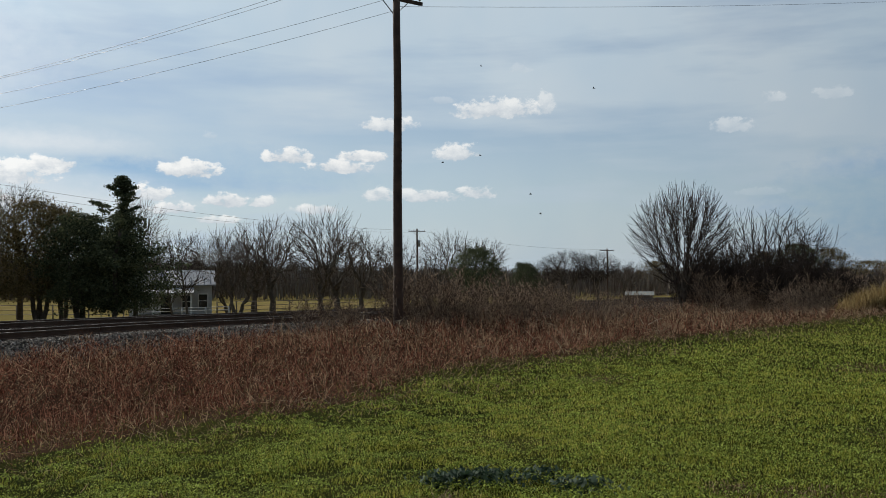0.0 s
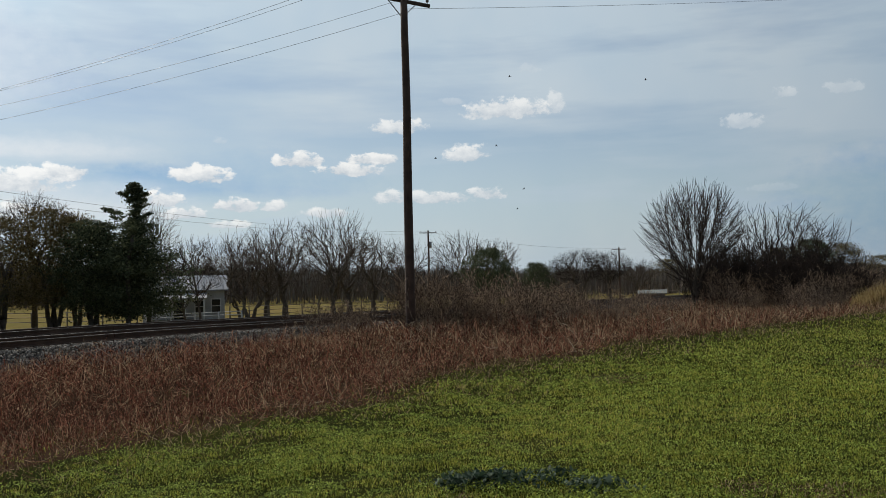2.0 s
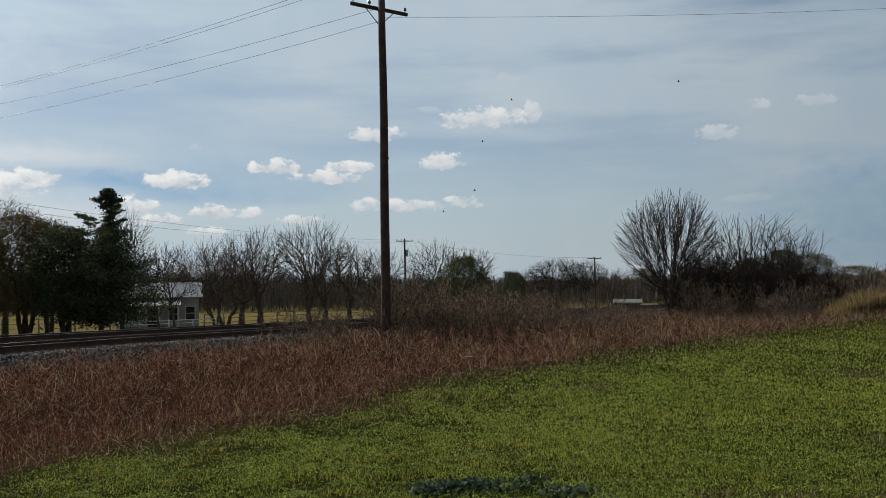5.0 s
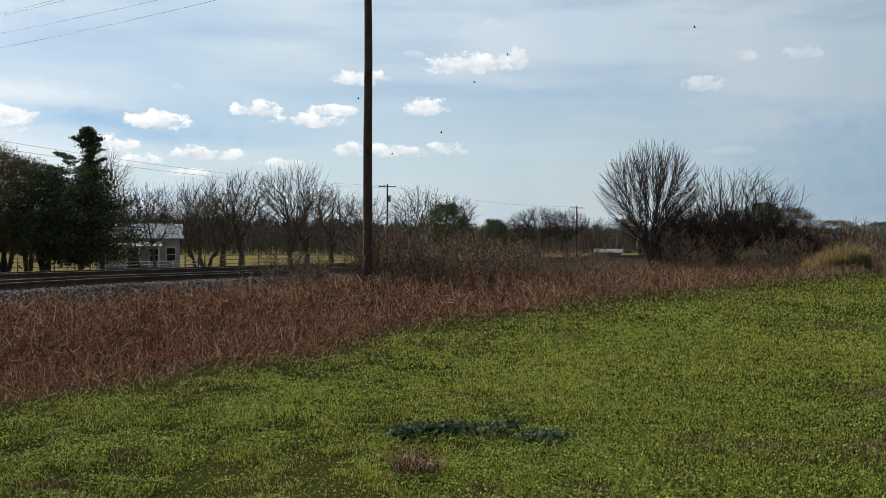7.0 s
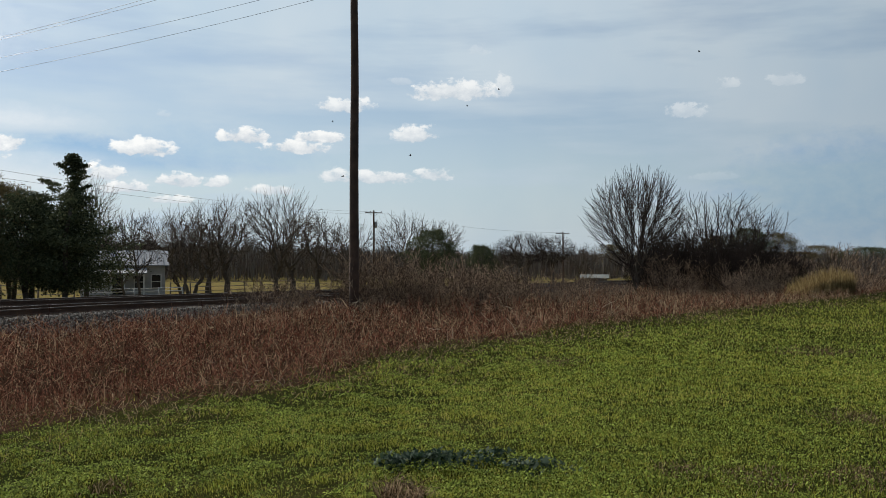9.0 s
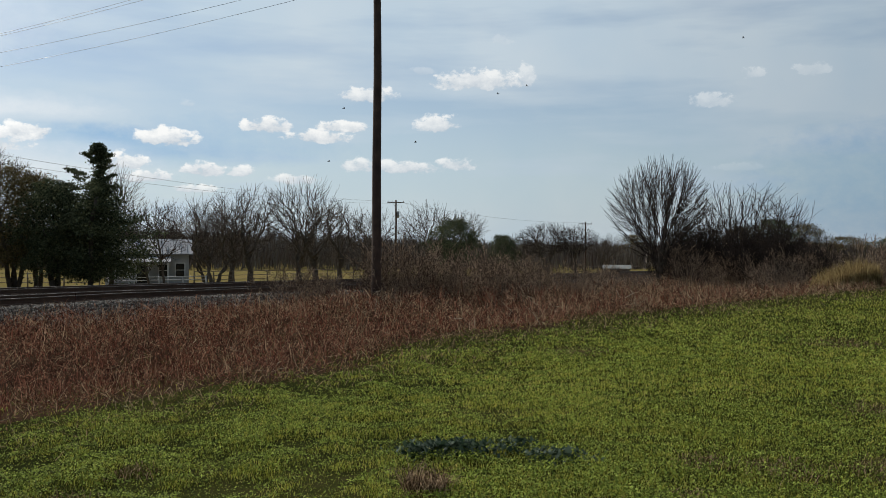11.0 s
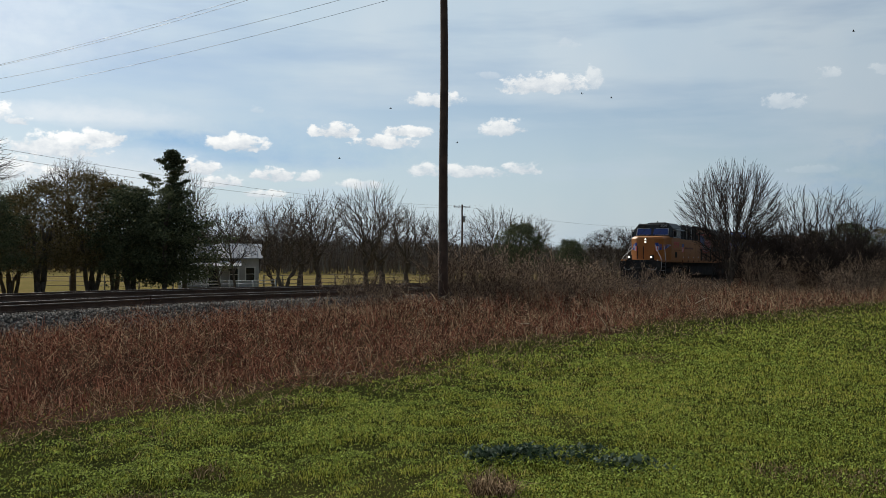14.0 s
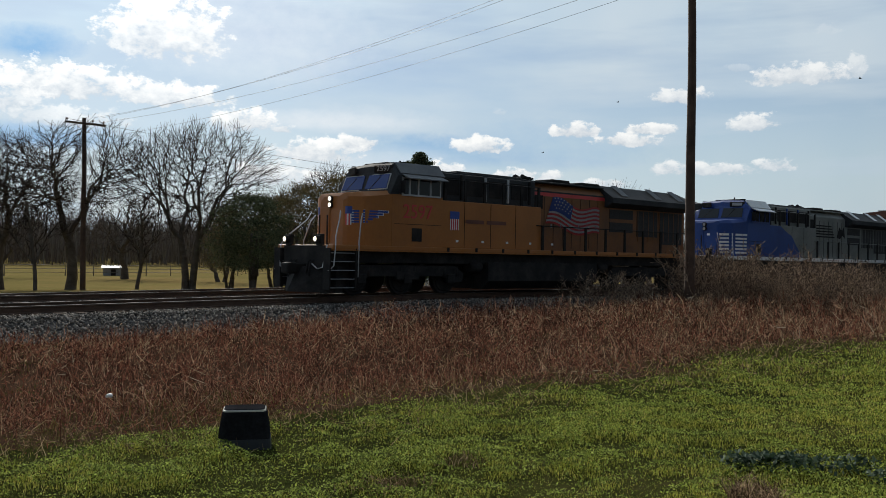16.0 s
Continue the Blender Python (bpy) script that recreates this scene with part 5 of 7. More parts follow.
def build_shrubs():
    g = grove.kinds
    lab = "leafless brown brush shrub growing in the weedy ditch"
    g["shrub"] = bare_tree("bare_shrub", 51, lab, "shrub", "brush shrubs", twig="brush", height=2.0, stems=9, spread=0.50, angle=30, lift=0.05, levels=2, first=0.2, kids=1.2, ratio=0.50, wander=0.10, thick=0.009, fine=0.008, lead=0.8)
    g["shrub_b"] = bare_tree("bare_shrub", 57, lab, "shrub", "brush shrubs", twig="brush", height=2.0, stems=6, spread=0.75, angle=40, lift=0.03, levels=2, first=0.15, kids=1.5, ratio=0.5, wander=0.14, thick=0.009, fine=0.008, lead=0.8)
    rnd = random.Random(5)
    # x along the track, y across, number, reach, height
    for x0, y0, n, dx, dy, h in ((31.2, -7.0, 11, 2.2, 1.4, 2.2), (35.5, -8.0, 14, 2.8, 2.0, 2.2), (40.5, -9.0, 13, 3.4, 2.2, 1.6), (26.0, -5.4, 4, 1.8, 1.0, 1.5), (46, -9.5, 9, 4, 3.0, 0.9), (52, -10, 10, 6, 4, 0.85), (66, -12, 16, 9, 5, 1.45), (84, -14, 14, 12, 6, 1.6),
                                 (56, -15, 12, 7, 2.5, 1.35), (70, -19, 10, 8, 3, 1.4), (100, -20, 10, 14, 6, 1.8)):
        for _ in range(n):
            x, y = x0 + rnd.uniform(-dx, dx), y0 + rnd.uniform(-dy, dy)
            y = min(y, -3.0)
            p = TRACK @ Vector((x, y, 0))
            az, far = math.degrees(math.atan2(p.x, p.y)), math.hypot(p.x, p.y)
            hh = h * rnd.uniform(0.55, 1.4)
            el = math.degrees(math.atan2(ground_at(x, y) + hh - 1.65, far))
            grove.plant("shrub" if rnd.random() < 0.55 else "shrub_b", az, far, el, rnd.uniform(0, 360), hh * rnd.uniform(0.9, 1.4))
    for _ in range(46):
        x, y = rnd.uniform(40, 78), rnd.uniform(-17, -4.5)
        y = max(y, float(lawn_edge(x)) + 1.0)
        p = TRACK @ Vector((x, y, 0))
        far, hh = math.hypot(p.x, p.y), rnd.uniform(0.9, 1.5) * (0.45 if x < 58 else 1.0)
        grove.plant("shrub" if rnd.random() < 0.6 else "shrub_b", math.degrees(math.atan2(p.x, p.y)), far, math.degrees(math.atan2(ground_at(x, y) + hh - 1.65, far)), rnd.uniform(0, 360), hh * rnd.uniform(1.0, 1.6))
    # taller thicket that hides the far end of the track
    for _ in range(64):
        az, far = rnd.uniform(14.2, 25.5), rnd.uniform(58, 90)
        x, y = spot(az, far)
        if y < -4.0:
            grove.plant("shrub" if rnd.random() < 0.6 else "shrub_b", az, far, rnd.uniform(-0.3, 0.55), rnd.uniform(0, 360), rnd.uniform(2.2, 3.4))
    # dark saplings before the bend
    g["sapling"] = bare_tree("bare_sapling", 63, "dark leafless sapling clump in the trackside thicket", "shrub", "brush shrubs", height=3.2, stems=8, spread=0.42, angle=34, lift=0.06, levels=3, first=0.12, kids=1.5, ratio=0.5, wander=0.11, thick=0.010, fine=0.009, lead=0.8)
    for k in range(18):
        az, far = 14.4 + 0.5 * k + rnd.uniform(-0.3, 0.3), rnd.uniform(60, 80)
        if spot(az, far)[1] < -4.0:
            grove.plant("sapling", az, far, rnd.uniform(0.7, 2.0) * (1.0 if az < 21 else 0.5), rnd.uniform(0, 360), rnd.uniform(2.6, 3.8))
    grove.plant("shrub", 25.9, 52, 0.95, 0, 2.6)
    grove.plant("shrub_b", 27.2, 56, 0.4, 90, 3.0)
    # tall dry stalks round the pole
    n = 15000
    x = rng.uniform(24, 46, n)
    y = rng.uniform(-11.5, -4.4, n)
    full = np.clip((x - 24.5) / 5, 0.08, 1) * np.clip((47 - x) / 6, 0.2, 1) * np.clip((y + 10) / 2.5, 0.15, 1)
    keep = rng.uniform(0, 1, n) < full * np.clip(2.4 * lattice_noise(x, y, 0.6, 12) - 1.1, 0.02, 1)
    x, y, full = x[keep], y[keep], full[keep]
    n = len(x)
    h = (0.45 + 2.1 * lattice_noise(x, y, 1.3, 11) ** 1.4) * full ** 0.4 * rng.uniform(0.5, 1.25, n)
    ob = strands("tall_stalks", np.stack([x, y, ground_z(x, y)], 1), h, rng.uniform(0.008, 0.015, n), np.abs(rng.normal(0.28, 0.22, n)), M["brush"])
    tagged(ob, "tall grey brown dry stalks standing round the pole", "weeds", kind="stuff")
    # golden cane at the end of the lawn
    n = 9000
    x0, y0 = spot(24.2, 47)
    a, rr = rng.uniform(0, math.tau, n), np.sqrt(rng.uniform(0, 1, n))
    x, y = x0 + rr * np.cos(a) * 1.9, y0 + rr * np.sin(a) * 1.5
    h = (1.75 - 0.75 * rr ** 2) * (0.8 + 0.35 * patchy(x * 1.4, y * 1.4)) * rng.uniform(0.55, 1.05, n)
    ob = strands("cane_thicket", np.stack([x, y, ground_z(x, y) + rng.uniform(0, 1, n) * h * 0.55], 1), h * 0.6, np.full(n, 0.03), np.abs(rng.normal(0.55, 0.4, n)), M["gold"])
    tagged(ob, "golden yellow dry cane thicket at the lawn's edge", "cane", kind="stuff")


build_far_woods()
build_bare_trees()
build_evergreens()
build_shrubs()


# ---- the train ----
LENGTH = 22.3
SPEED, FRONT = 24.5, 15.4


def lettering(text, size, mat, parent, m, label="", thick=0.006, name="lettering"):
    cu = bpy.data.curves.new(name, "FONT")
    cu.body, cu.size, cu.extrude, cu.align_x, cu.align_y = text, size, thick, "CENTER", "CENTER"
    tmp = new(name, cu)
    bpy.context.view_layer.update()
    me = bpy.data.meshes.new_from_object(tmp.evaluated_get(bpy.context.evaluated_depsgraph_get()))
    bpy.data.objects.remove(tmp)
    me.materials.clear()
    me.materials.append(mat)
    ob = new(name, me)
    ob.parent, ob.matrix_basis = parent, m
    if label:
        ob["label"] = label
    return ob


def simple(name, parent, mat, x0, x1, y0, y1, z0, z1, bevel=0.0, label=""):
    bm = bmesh.new()
    box(bm, x0, x1, y0, y1, z0, z1, bevel)
    return part(name, bm, mat, parent, label)


def wheel_mesh():
    bm = bmesh.new()
    rod(bm, (0, -0.07, 0), (0, 0.06, 0), 0.52, 0.52, 24)
    rod(bm, (0, 0.06, 0), (0, 0.09, 0), 0.55, 0.55, 24)
    rod(bm, (0, -0.09, 0), (0, -0.07, 0), 0.40, 0.44, 24)
    rod(bm, (0, -0.16, 0), (0, -0.09, 0), 0.13, 0.13, 12)
    me = bpy.data.meshes.new("wheel")
    bm.to_mesh(me)
    bm.free()
    me.materials.append(M["black"])
    return me


WHEEL = wheel_mesh()


def truck(parent, x, axles, gap, side_z, mat):
    """A bogie: two side frames, journals, springs and wheels."""
    half = gap * (axles - 1) / 2
    bm = bmesh.new()
    for y in (-1.12, 1.12):
        prof = [(-half - 0.55, 0.42), (-half - 0.62, 0.72), (-half - 0.2, 0.98), (half + 0.2, 0.98), (half + 0.62, 0.72), (half + 0.55, 0.42), (half + 0.25, 0.40),
                (half - 0.35, 0.62), (-half + 0.35, 0.62), (-half - 0.25, 0.40)]
        prism(bm, prof, y - 0.09, y + 0.09)
        box(bm, -0.5, 0.5, y - 0.12, y + 0.12, 0.5, 0.8, 0.03)
    box(bm, -0.4, 0.4, -1.1, 1.1, 0.6, 1.0, 0.03)
    t = part("bogie", bm, mat, parent)
    t.matrix_basis = pose(x, 0, 0)
    for k in range(axles):
        xx = -half + gap * k
        for side in (-1, 1):
            share("wheel", WHEEL, t, pose(xx, side * 0.80, 0.53, 0, 0, 0 if side < 0 else 180))
            bm = bmesh.new()
            box(bm, xx - 0.17, xx + 0.17, side * 1.18 - 0.09, side * 1.18 + 0.09, 0.38, 0.70, 0.03)
            for dx in (-0.3, 0.3):
                rod(bm, (xx + dx, side * 1.15, 0.62), (xx + dx, side * 1.15, 0.95), 0.08, sides=8)
            part("axle_box", bm, mat, t)
    return t


def cab_outline(x, zs, zt, half=1.5, inset=0.38, z0=3.30):
    return [(x, -half, z0), (x, -half, zs), (x, -half + inset, zt), (x, 0, zt + 0.05), (x, half - inset, zt), (x, half, zs), (x, half, z0)]


def locomotive(label, paint):
    t = holder("locomotive", Matrix(), label, "locomotive", "train")
    P = paint
    # frame, walkway edge and stripes
    simple("underframe", t, M["black"], 1.3, 21.5, -1.3, 1.3, 1.05, 1.44, 0.03)
    bm = bmesh.new()
    box(bm, 1.25, 21.5, -1.55, 1.55, 1.47, 1.60, 0.015)
    part("walkway", bm, P["sill"], t)
    simple("sill_stripe", t, P["sill"], 1.28, 21.45, -1.56, 1.56, 1.425, 1.468)
    for k in range(11):
        for y in (-1.565, 1.565):
            simple("sill_step", t, M["black"], 6.0 + k * 1.35, 6.10 + k * 1.35, y - 0.01, y + 0.01, 1.47, 1.61)
    # plough, coupler, hoses
    bm = bmesh.new()
    loft(bm, [[(0.62, 0.0, 0.12), (1.02, 0.0, 0.92), (1.3, 0.0, 0.92), (1.3, 0.0, 0.12)], [(1.45, -1.42, 0.12), (1.55, -1.36, 0.92), (1.8, -1.36, 0.92), (1.8, -1.36, 0.12)]])
    loft(bm, [[(0.62, 0.0, 0.12), (1.02, 0.0, 0.92), (1.3, 0.0, 0.92), (1.3, 0.0, 0.12)], [(1.45, 1.42, 0.12), (1.55, 1.36, 0.92), (1.8, 1.36, 0.92), (1.8, 1.36, 0.12)]])
    bmesh.ops.remove_doubles(bm, verts=bm.verts[:], dist=0.001)
    part("plough", bm, P["plough"], t, "scuffed steel snow plough")
    for xe, s in ((0.5, 1), (LENGTH, -1)):
        bm = bmesh.new()
        box(bm, min(xe + 0.32 * s, xe + 1.1 * s), max(xe + 0.32 * s, xe + 1.1 * s), -0.13, 0.13, 0.72, 1.0, 0.03)
        box(bm, min(xe, xe + 0.36 * s), max(xe, xe + 0.36 * s), -0.2, 0.2, 0.68, 1.04, 0.06)
        part("coupler", bm, M["black"], t)
        for y in (-0.55, -0.4, 0.4, 0.55, 0.7):
            bm = bmesh.new()
            tube(bm, [(xe + 0.9 * s, y, 1.25), (xe + 0.62 * s, y, 1.05), (xe + 0.55 * s, y, 0.7), (xe + 0.66 * s, y * 0.9, 0.48)], [0.028] * 4, 6)
            part("air_hose", bm, M["black"], t)
    simple("end_plate", t, M["black"], 1.22, 1.34, -1.15, 1.15, 0.85, 1.58, 0.02)
    simple("end_plate", t, M["black"], 21.4, 21.55, -1.45, 1.45, 0.5, 1.58, 0.02)
    # nose: a broad, slightly rounded front that widens to the cab
    bm = bmesh.new()
    def nose_ring(x, half, zt, cham, z0=1.60):
        return [(x, -half, z0), (x, -half, zt - cham), (x, -half + cham * 1.3, zt), (x, half - cham * 1.3, zt), (x, half, zt - cham), (x, half, z0)]
    loft(bm, [nose_ring(2.28, 0.62, 3.20, 0.16), nose_ring(2.34, 0.80, 3.30, 0.12), nose_ring(2.60, 1.24, 3.33, 0.16), nose_ring(2.67, 1.29, 3.34, 0.16), nose_ring(3.62, 1.495, 3.42, 0.14)])
    nose = part("nose", bm, P["nose"], t)
    simple("nose_door", nose, P["nose"], 2.255, 2.29, 0.08, 0.60, 1.66, 2.85, 0.012)
    simple("nose_door_post", nose, M["black"], 2.24, 2.28, 0.16, 0.22, 1.64, 2.6)
    simple("nose_door_post", nose, M["black"], 2.24, 2.28, 0.61, 0.67, 1.64, 2.6)
    # cab
    bm = bmesh.new()
    loft(bm, [[(x, -1.5, 1.60), (x, -1.5, 3.30), (x, 1.5, 3.30), (x, 1.5, 1.60)] for x in (3.60, 5.80)])
    part("cab_body", bm, P["cab"], t)
    bm = bmesh.new()
    loft(bm, [cab_outline(3.52, 3.32, 3.34), cab_outline(3.78, 3.86, 4.04), cab_outline(3.82, 3.92, 4.24), cab_outline(3.92, 3.95, 4.34), cab_outline(5.80, 3.95, 4.34)])
    cab = part("cab_upper", bm, P["cab_top"], t)
    v = [(3.95, -1.48, 3.985), (3.95, -1.14, 4.355), (5.9, -1.14, 4.365), (5.9, -1.48, 3.985)]
    for s in (1, -1):
        bm = bmesh.new()
        loft(bm, [[(x, y * s, z) for x, y, z in v], [(x, y * s + 0.02 * -s, z + 0.03) for x, y, z in v]])
        part("roof_slope", bm, P["roof"], cab, "pale grey sloping cab roof panel")
    # windscreens: two panes in pale frames on the sloping front
    def front_pt(y, k):
        x = 3.52 + (3.78 - 3.52) * k
        z = 3.34 + (4.04 - 3.34) * k
        return x, y, z
    for y0, y1 in ((-1.22, -0.08), (0.08, 1.22)):
        for nm, grow_, off, mat in (("windscreen_frame", 0.05, 0.012, P["trim"]), ("windscreen", 0.0, 0.03, P["screen"])):
            pts = [front_pt(y0 - grow_, 0.22 - grow_), front_pt(y1 + grow_, 0.22 - grow_), front_pt(y1 + grow_ - 0.04, 0.88 + grow_), front_pt(y0 - grow_ + 0.04, 0.88 + grow_)]
            bm = bmesh.new()
            loft(bm, [[(x - off, y, z + off * 0.6) for x, y, z in pts], [(x + 0.05, y, z - 0.03) for x, y, z in pts]])
            part(nm, bm, mat, cab)
        ym = (y0 + y1) / 2
        bm = bmesh.new()
        rod(bm, (3.54, ym + 0.3, 3.48), (3.69, ym - 0.1, 3.90), 0.014, sides=6)
        part("wiper", bm, M["black"], cab)
    # corner quarter panes
    for s in (-1, 1):
        for x0, x1 in ((4.02, 4.28), (4.32, 4.66), (4.70, 5.20), (5.24, 5.66)):
            simple("side_pane", cab, M["glass"], x0 + 0.03, x1 - 0.02, s * 1.515 - 0.012, s * 1.515 + 0.012, 3.33, 3.82)
        bm = bmesh.new()
        for x0 in (3.98, 4.28, 4.66, 5.20, 5.64):
            box(bm, x0, x0 + 0.055, s * 1.52 - 0.02, s * 1.52 + 0.02, 3.28, 3.88)
        for z0 in (3.27, 3.83):
            box(bm, 3.98, 5.695, s * 1.52 - 0.021, s * 1.52 + 0.021, z0, z0 + 0.055)
        part("window_frame", bm, P["trim"], cab, "pale side window frame")
        bm = bmesh.new()
        y0, y1 = s * 1.5, s * 1.86
        loft(bm, [[(x, y0, 3.98), (x, y1, 3.84), (x, y1, 3.81), (x, y0, 3.94)] for x in (4.0, 5.75)])
        part("sun_visor", bm, P["roof"], cab)
        bm = bmesh.new()
        box(bm, 3.90, 3.94, s * 1.66 - 0.1, s * 1.66 + 0.1, 3.35, 3.75, 0.01)
        rod(bm, (3.92, s * 1.5, 3.75), (3.92, s * 1.68, 3.75), 0.012, sides=6)
        part("mirror", bm, M["black"], cab)
    # number boards and class lights
    for s in (-1, 1):
        bm = bmesh.new()
        box(bm, -0.04, 0.04, -0.36, 0.36, -0.12, 0.12, 0.015)
        nb = part("number_board", bm, M["black"], cab)
        nb.matrix_basis = pose(3.74, s * 0.86, 4.16, 0, 0, -20 * s)
        if P["number"] and s < 0:
            lettering(P["number"], 0.26, M["cream"], nb, pose(-0.05, 0, 0, 90, 0, -90), "pale painted digits", 0.004, "digits")
        elif s < 0:
            simple("marking", nb, M["cream"], -0.05, -0.042, -0.24, 0.24, -0.07, 0.07)
    bm = bmesh.new()
    for k in range(5):
        box(bm, 3.98 + k * 0.34, 4.18 + k * 0.34, -0.7 + 0.1 * (k % 2), 0.5, 4.33, 4.42 + 0.03 * (k % 3), 0.015)
    rod(bm, (5.3, 0.2, 4.34), (5.3, 0.2, 4.62), 0.05, 0.03, 10)
    part("roof_gear", bm, M["black"], cab)
    # lamps
    for z in (2.92, 3.12):
        bm = bmesh.new()
        rod(bm, (2.20, 0.02, z), (2.34, 0.02, z), 0.105, 0.105, 16)
        h = part("headlight", bm, M["black"], t)
        bm = bmesh.new()
        rod(bm, (2.185, 0.02, z), (2.21, 0.02, z), 0.068, 0.078, 16)
        part("lens", bm, P["lamp"], h, "lit headlight lens")
    for y in (-0.86, 0.86):
        bm = bmesh.new()
        rod(bm, (1.05, y, 1.78), (1.28, y, 1.78), 0.12, 0.12, 16)
        box(bm, 1.18, 1.32, y - 0.14, y + 0.14, 1.58, 1.94, 0.02)
        h = part("ditch_light", bm, M["black"], t)
        bm = bmesh.new()
        rod(bm, (1.03, y, 1.78), (1.055, y, 1.78), 0.068, 0.085, 16)
        part("lens", bm, P["lamp"], h, "lit ditch light lens")
    # front handrails and step wells
    for s in (-1, 1):
        for pts in ([(2.05, s * 0.80, 2.70), (1.95, s * 0.90, 2.45), (1.45, s * 1.40, 1.85), (1.35, s * 1.54, 1.60), (1.28, s * 1.56, 0.95), (1.12, s * 1.50, 0.80)],
                    [(2.55, s * 1.30, 2.62), (2.42, s * 1.40, 2.40), (2.25, s * 1.54, 1.75), (2.22, s * 1.56, 0.60)],
                    [(1.2, s * 0.5, 1.0), (1.12, s * 0.9, 0.85), (1.12, s * 1.2, 0.9), (1.2, s * 1.3, 1.6)]):
            bm = bmesh.new()
            tube(bm, pts, [0.021] * len(pts), 8)
            part("grab_rail", bm, M["cream"], t, "white painted grab rail")
        bm = bmesh.new()
        box(bm, 1.15, 2.15, s * 1.2 - 0.02, s * 1.2 + 0.02, 0.25, 1.5)
        box(bm, 1.12, 1.17, s * 1.38 - 0.18, s * 1.38 + 0.18, 0.22, 1.5)
        box(bm, 2.12, 2.17, s * 1.38 - 0.18, s * 1.38 + 0.18, 0.22, 1.5)
        part("step_well", bm, M["black"], t)
        for k in range(5):
            simple("step", t, M["steel"], 1.2, 2.1, s * 1.36 - 0.18, s * 1.36 + 0.2, 0.26 + 0.27 * k, 0.285 + 0.27 * k, 0.006)
    # hood
    simple("equipment_body", t, P["hood"], 5.80, 10.9, -1.44, 1.44, 1.60, 3.22, 0.02)
    bm = bmesh.new()
    box(bm, 5.80, 10.9, -1.12, 1.12, 3.22, 4.20, 0.03)
    upper = part("equipment_upper", bm, P["hood_top"], t)
    for s in (-1, 1):
        for k in range(4):
            x0 = 6.05 + k * 1.18
            simple("air_panel", upper, M["black"], x0, x0 + 0.86, s * 1.125 - 0.012, s * 1.125 + 0.012, 3.45, 4.05)
            simple("panel_post", upper, P["trim"] if k in (1, 2) else M["black"], x0 + 0.92, x0 + 1.0, s * 1.16 - 0.03, s * 1.16 + 0.03, 3.3, 4.16)
        bm = bmesh.new()
        tube(bm, [(5.85, s * 1.40, 3.95), (10.9, s * 1.40, 3.95)], [0.018] * 2, 6)
        part("top_rail", bm, P["rail"], t)
        for k in range(6):
            bm = bmesh.new()
            box(bm, 5.95 + k * 0.96, 6.06 + k * 0.96, s * 1.40 - 0.03, s * 1.40 + 0.03, 2.85 if k % 2 else 3.2, 3.97)
            part("rail_post", bm, M["black"], t)
    bm = bmesh.new()
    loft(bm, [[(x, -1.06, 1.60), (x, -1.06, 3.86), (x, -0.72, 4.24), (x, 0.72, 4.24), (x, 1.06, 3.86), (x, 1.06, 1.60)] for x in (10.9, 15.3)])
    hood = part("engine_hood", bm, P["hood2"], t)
    for s in (-1, 1):
        simple("hood_stripe", hood, P["stripe"], 10.92, 15.28, s * 1.062 - 0.006, s * 1.062 + 0.006, 3.70, 3.84)
        simple("hood_cap", hood, P["hood_top"], 10.92, 15.28, s * 1.066 - 0.006, s * 1.066 + 0.006, 3.84, 3.90)
        simple("side_window", hood, M["black"], 10.95, 11.4, s * 1.07 - 0.01, s * 1.07 + 0.01, 3.2, 3.72)
        for k in range(7):
            bm = bmesh.new()
            box(bm, 11.5 + k * 0.55, 11.515 + k * 0.55, s * 1.064 - 0.008, s * 1.064 + 0.008, 1.7, 3.68)
            part("door_seam", bm, M["black"], hood)
            if k < 6:
                simple("door_latch", hood, M["steel"], 11.9 + k * 0.55, 11.94 + k * 0.55, s * 1.07 - 0.012, s * 1.07 + 0.012, 2.5, 2.64)
    simple("roof_deck", t, P["hood_top"], 5.9, 15.3, -0.98, 0.98, 4.20, 4.27, 0.02)
    simple("exhaust_stack", t, M["black"], 12.6, 13.7, -0.5, 0.5, 4.24, 4.46, 0.05)
    simple("roof_box", t, M["black"], 14.0, 15.2, -0.85, 0.85, 4.24, 4.40, 0.05)
    simple("dynamic_brake_grid", t, M["mesh_grille"], 7.0, 10.4, -0.9, 0.9, 4.25, 4.34, 0.03)
    bm = bmesh.new()
    for k, (y, ln) in enumerate(((-0.25, 0.5), (0.0, 0.62), (0.25, 0.42))):
        tube(bm, [(11.6, y, 4.44), (11.6 - ln * 0.6, y, 4.44), (11.6 - ln, y, 4.45)], [0.035, 0.05, 0.105], 12)
    rod(bm, (11.62, -0.35, 4.40), (11.62, 0.35, 4.40), 0.04, sides=8)
    rod(bm, (11.62, 0, 4.2), (11.62, 0, 4.42), 0.05, sides=8)
    part("air_horn", bm, M["black"], t)
    # radiator end with its overhanging wings
    bm = bmesh.new()
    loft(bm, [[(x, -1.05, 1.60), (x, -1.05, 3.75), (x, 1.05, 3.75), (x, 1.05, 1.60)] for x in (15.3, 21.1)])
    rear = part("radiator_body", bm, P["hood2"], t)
    bm = bmesh.new()
    def wing(x, half, zb, zm, zt):
        return [(x, -half + 0.35, zb), (x, -half, zm), (x, -half, zm + 0.22), (x, -0.7, zt), (x, 0.7, zt), (x, half, zm + 0.22), (x, half, zm), (x, half - 0.35, zb)]
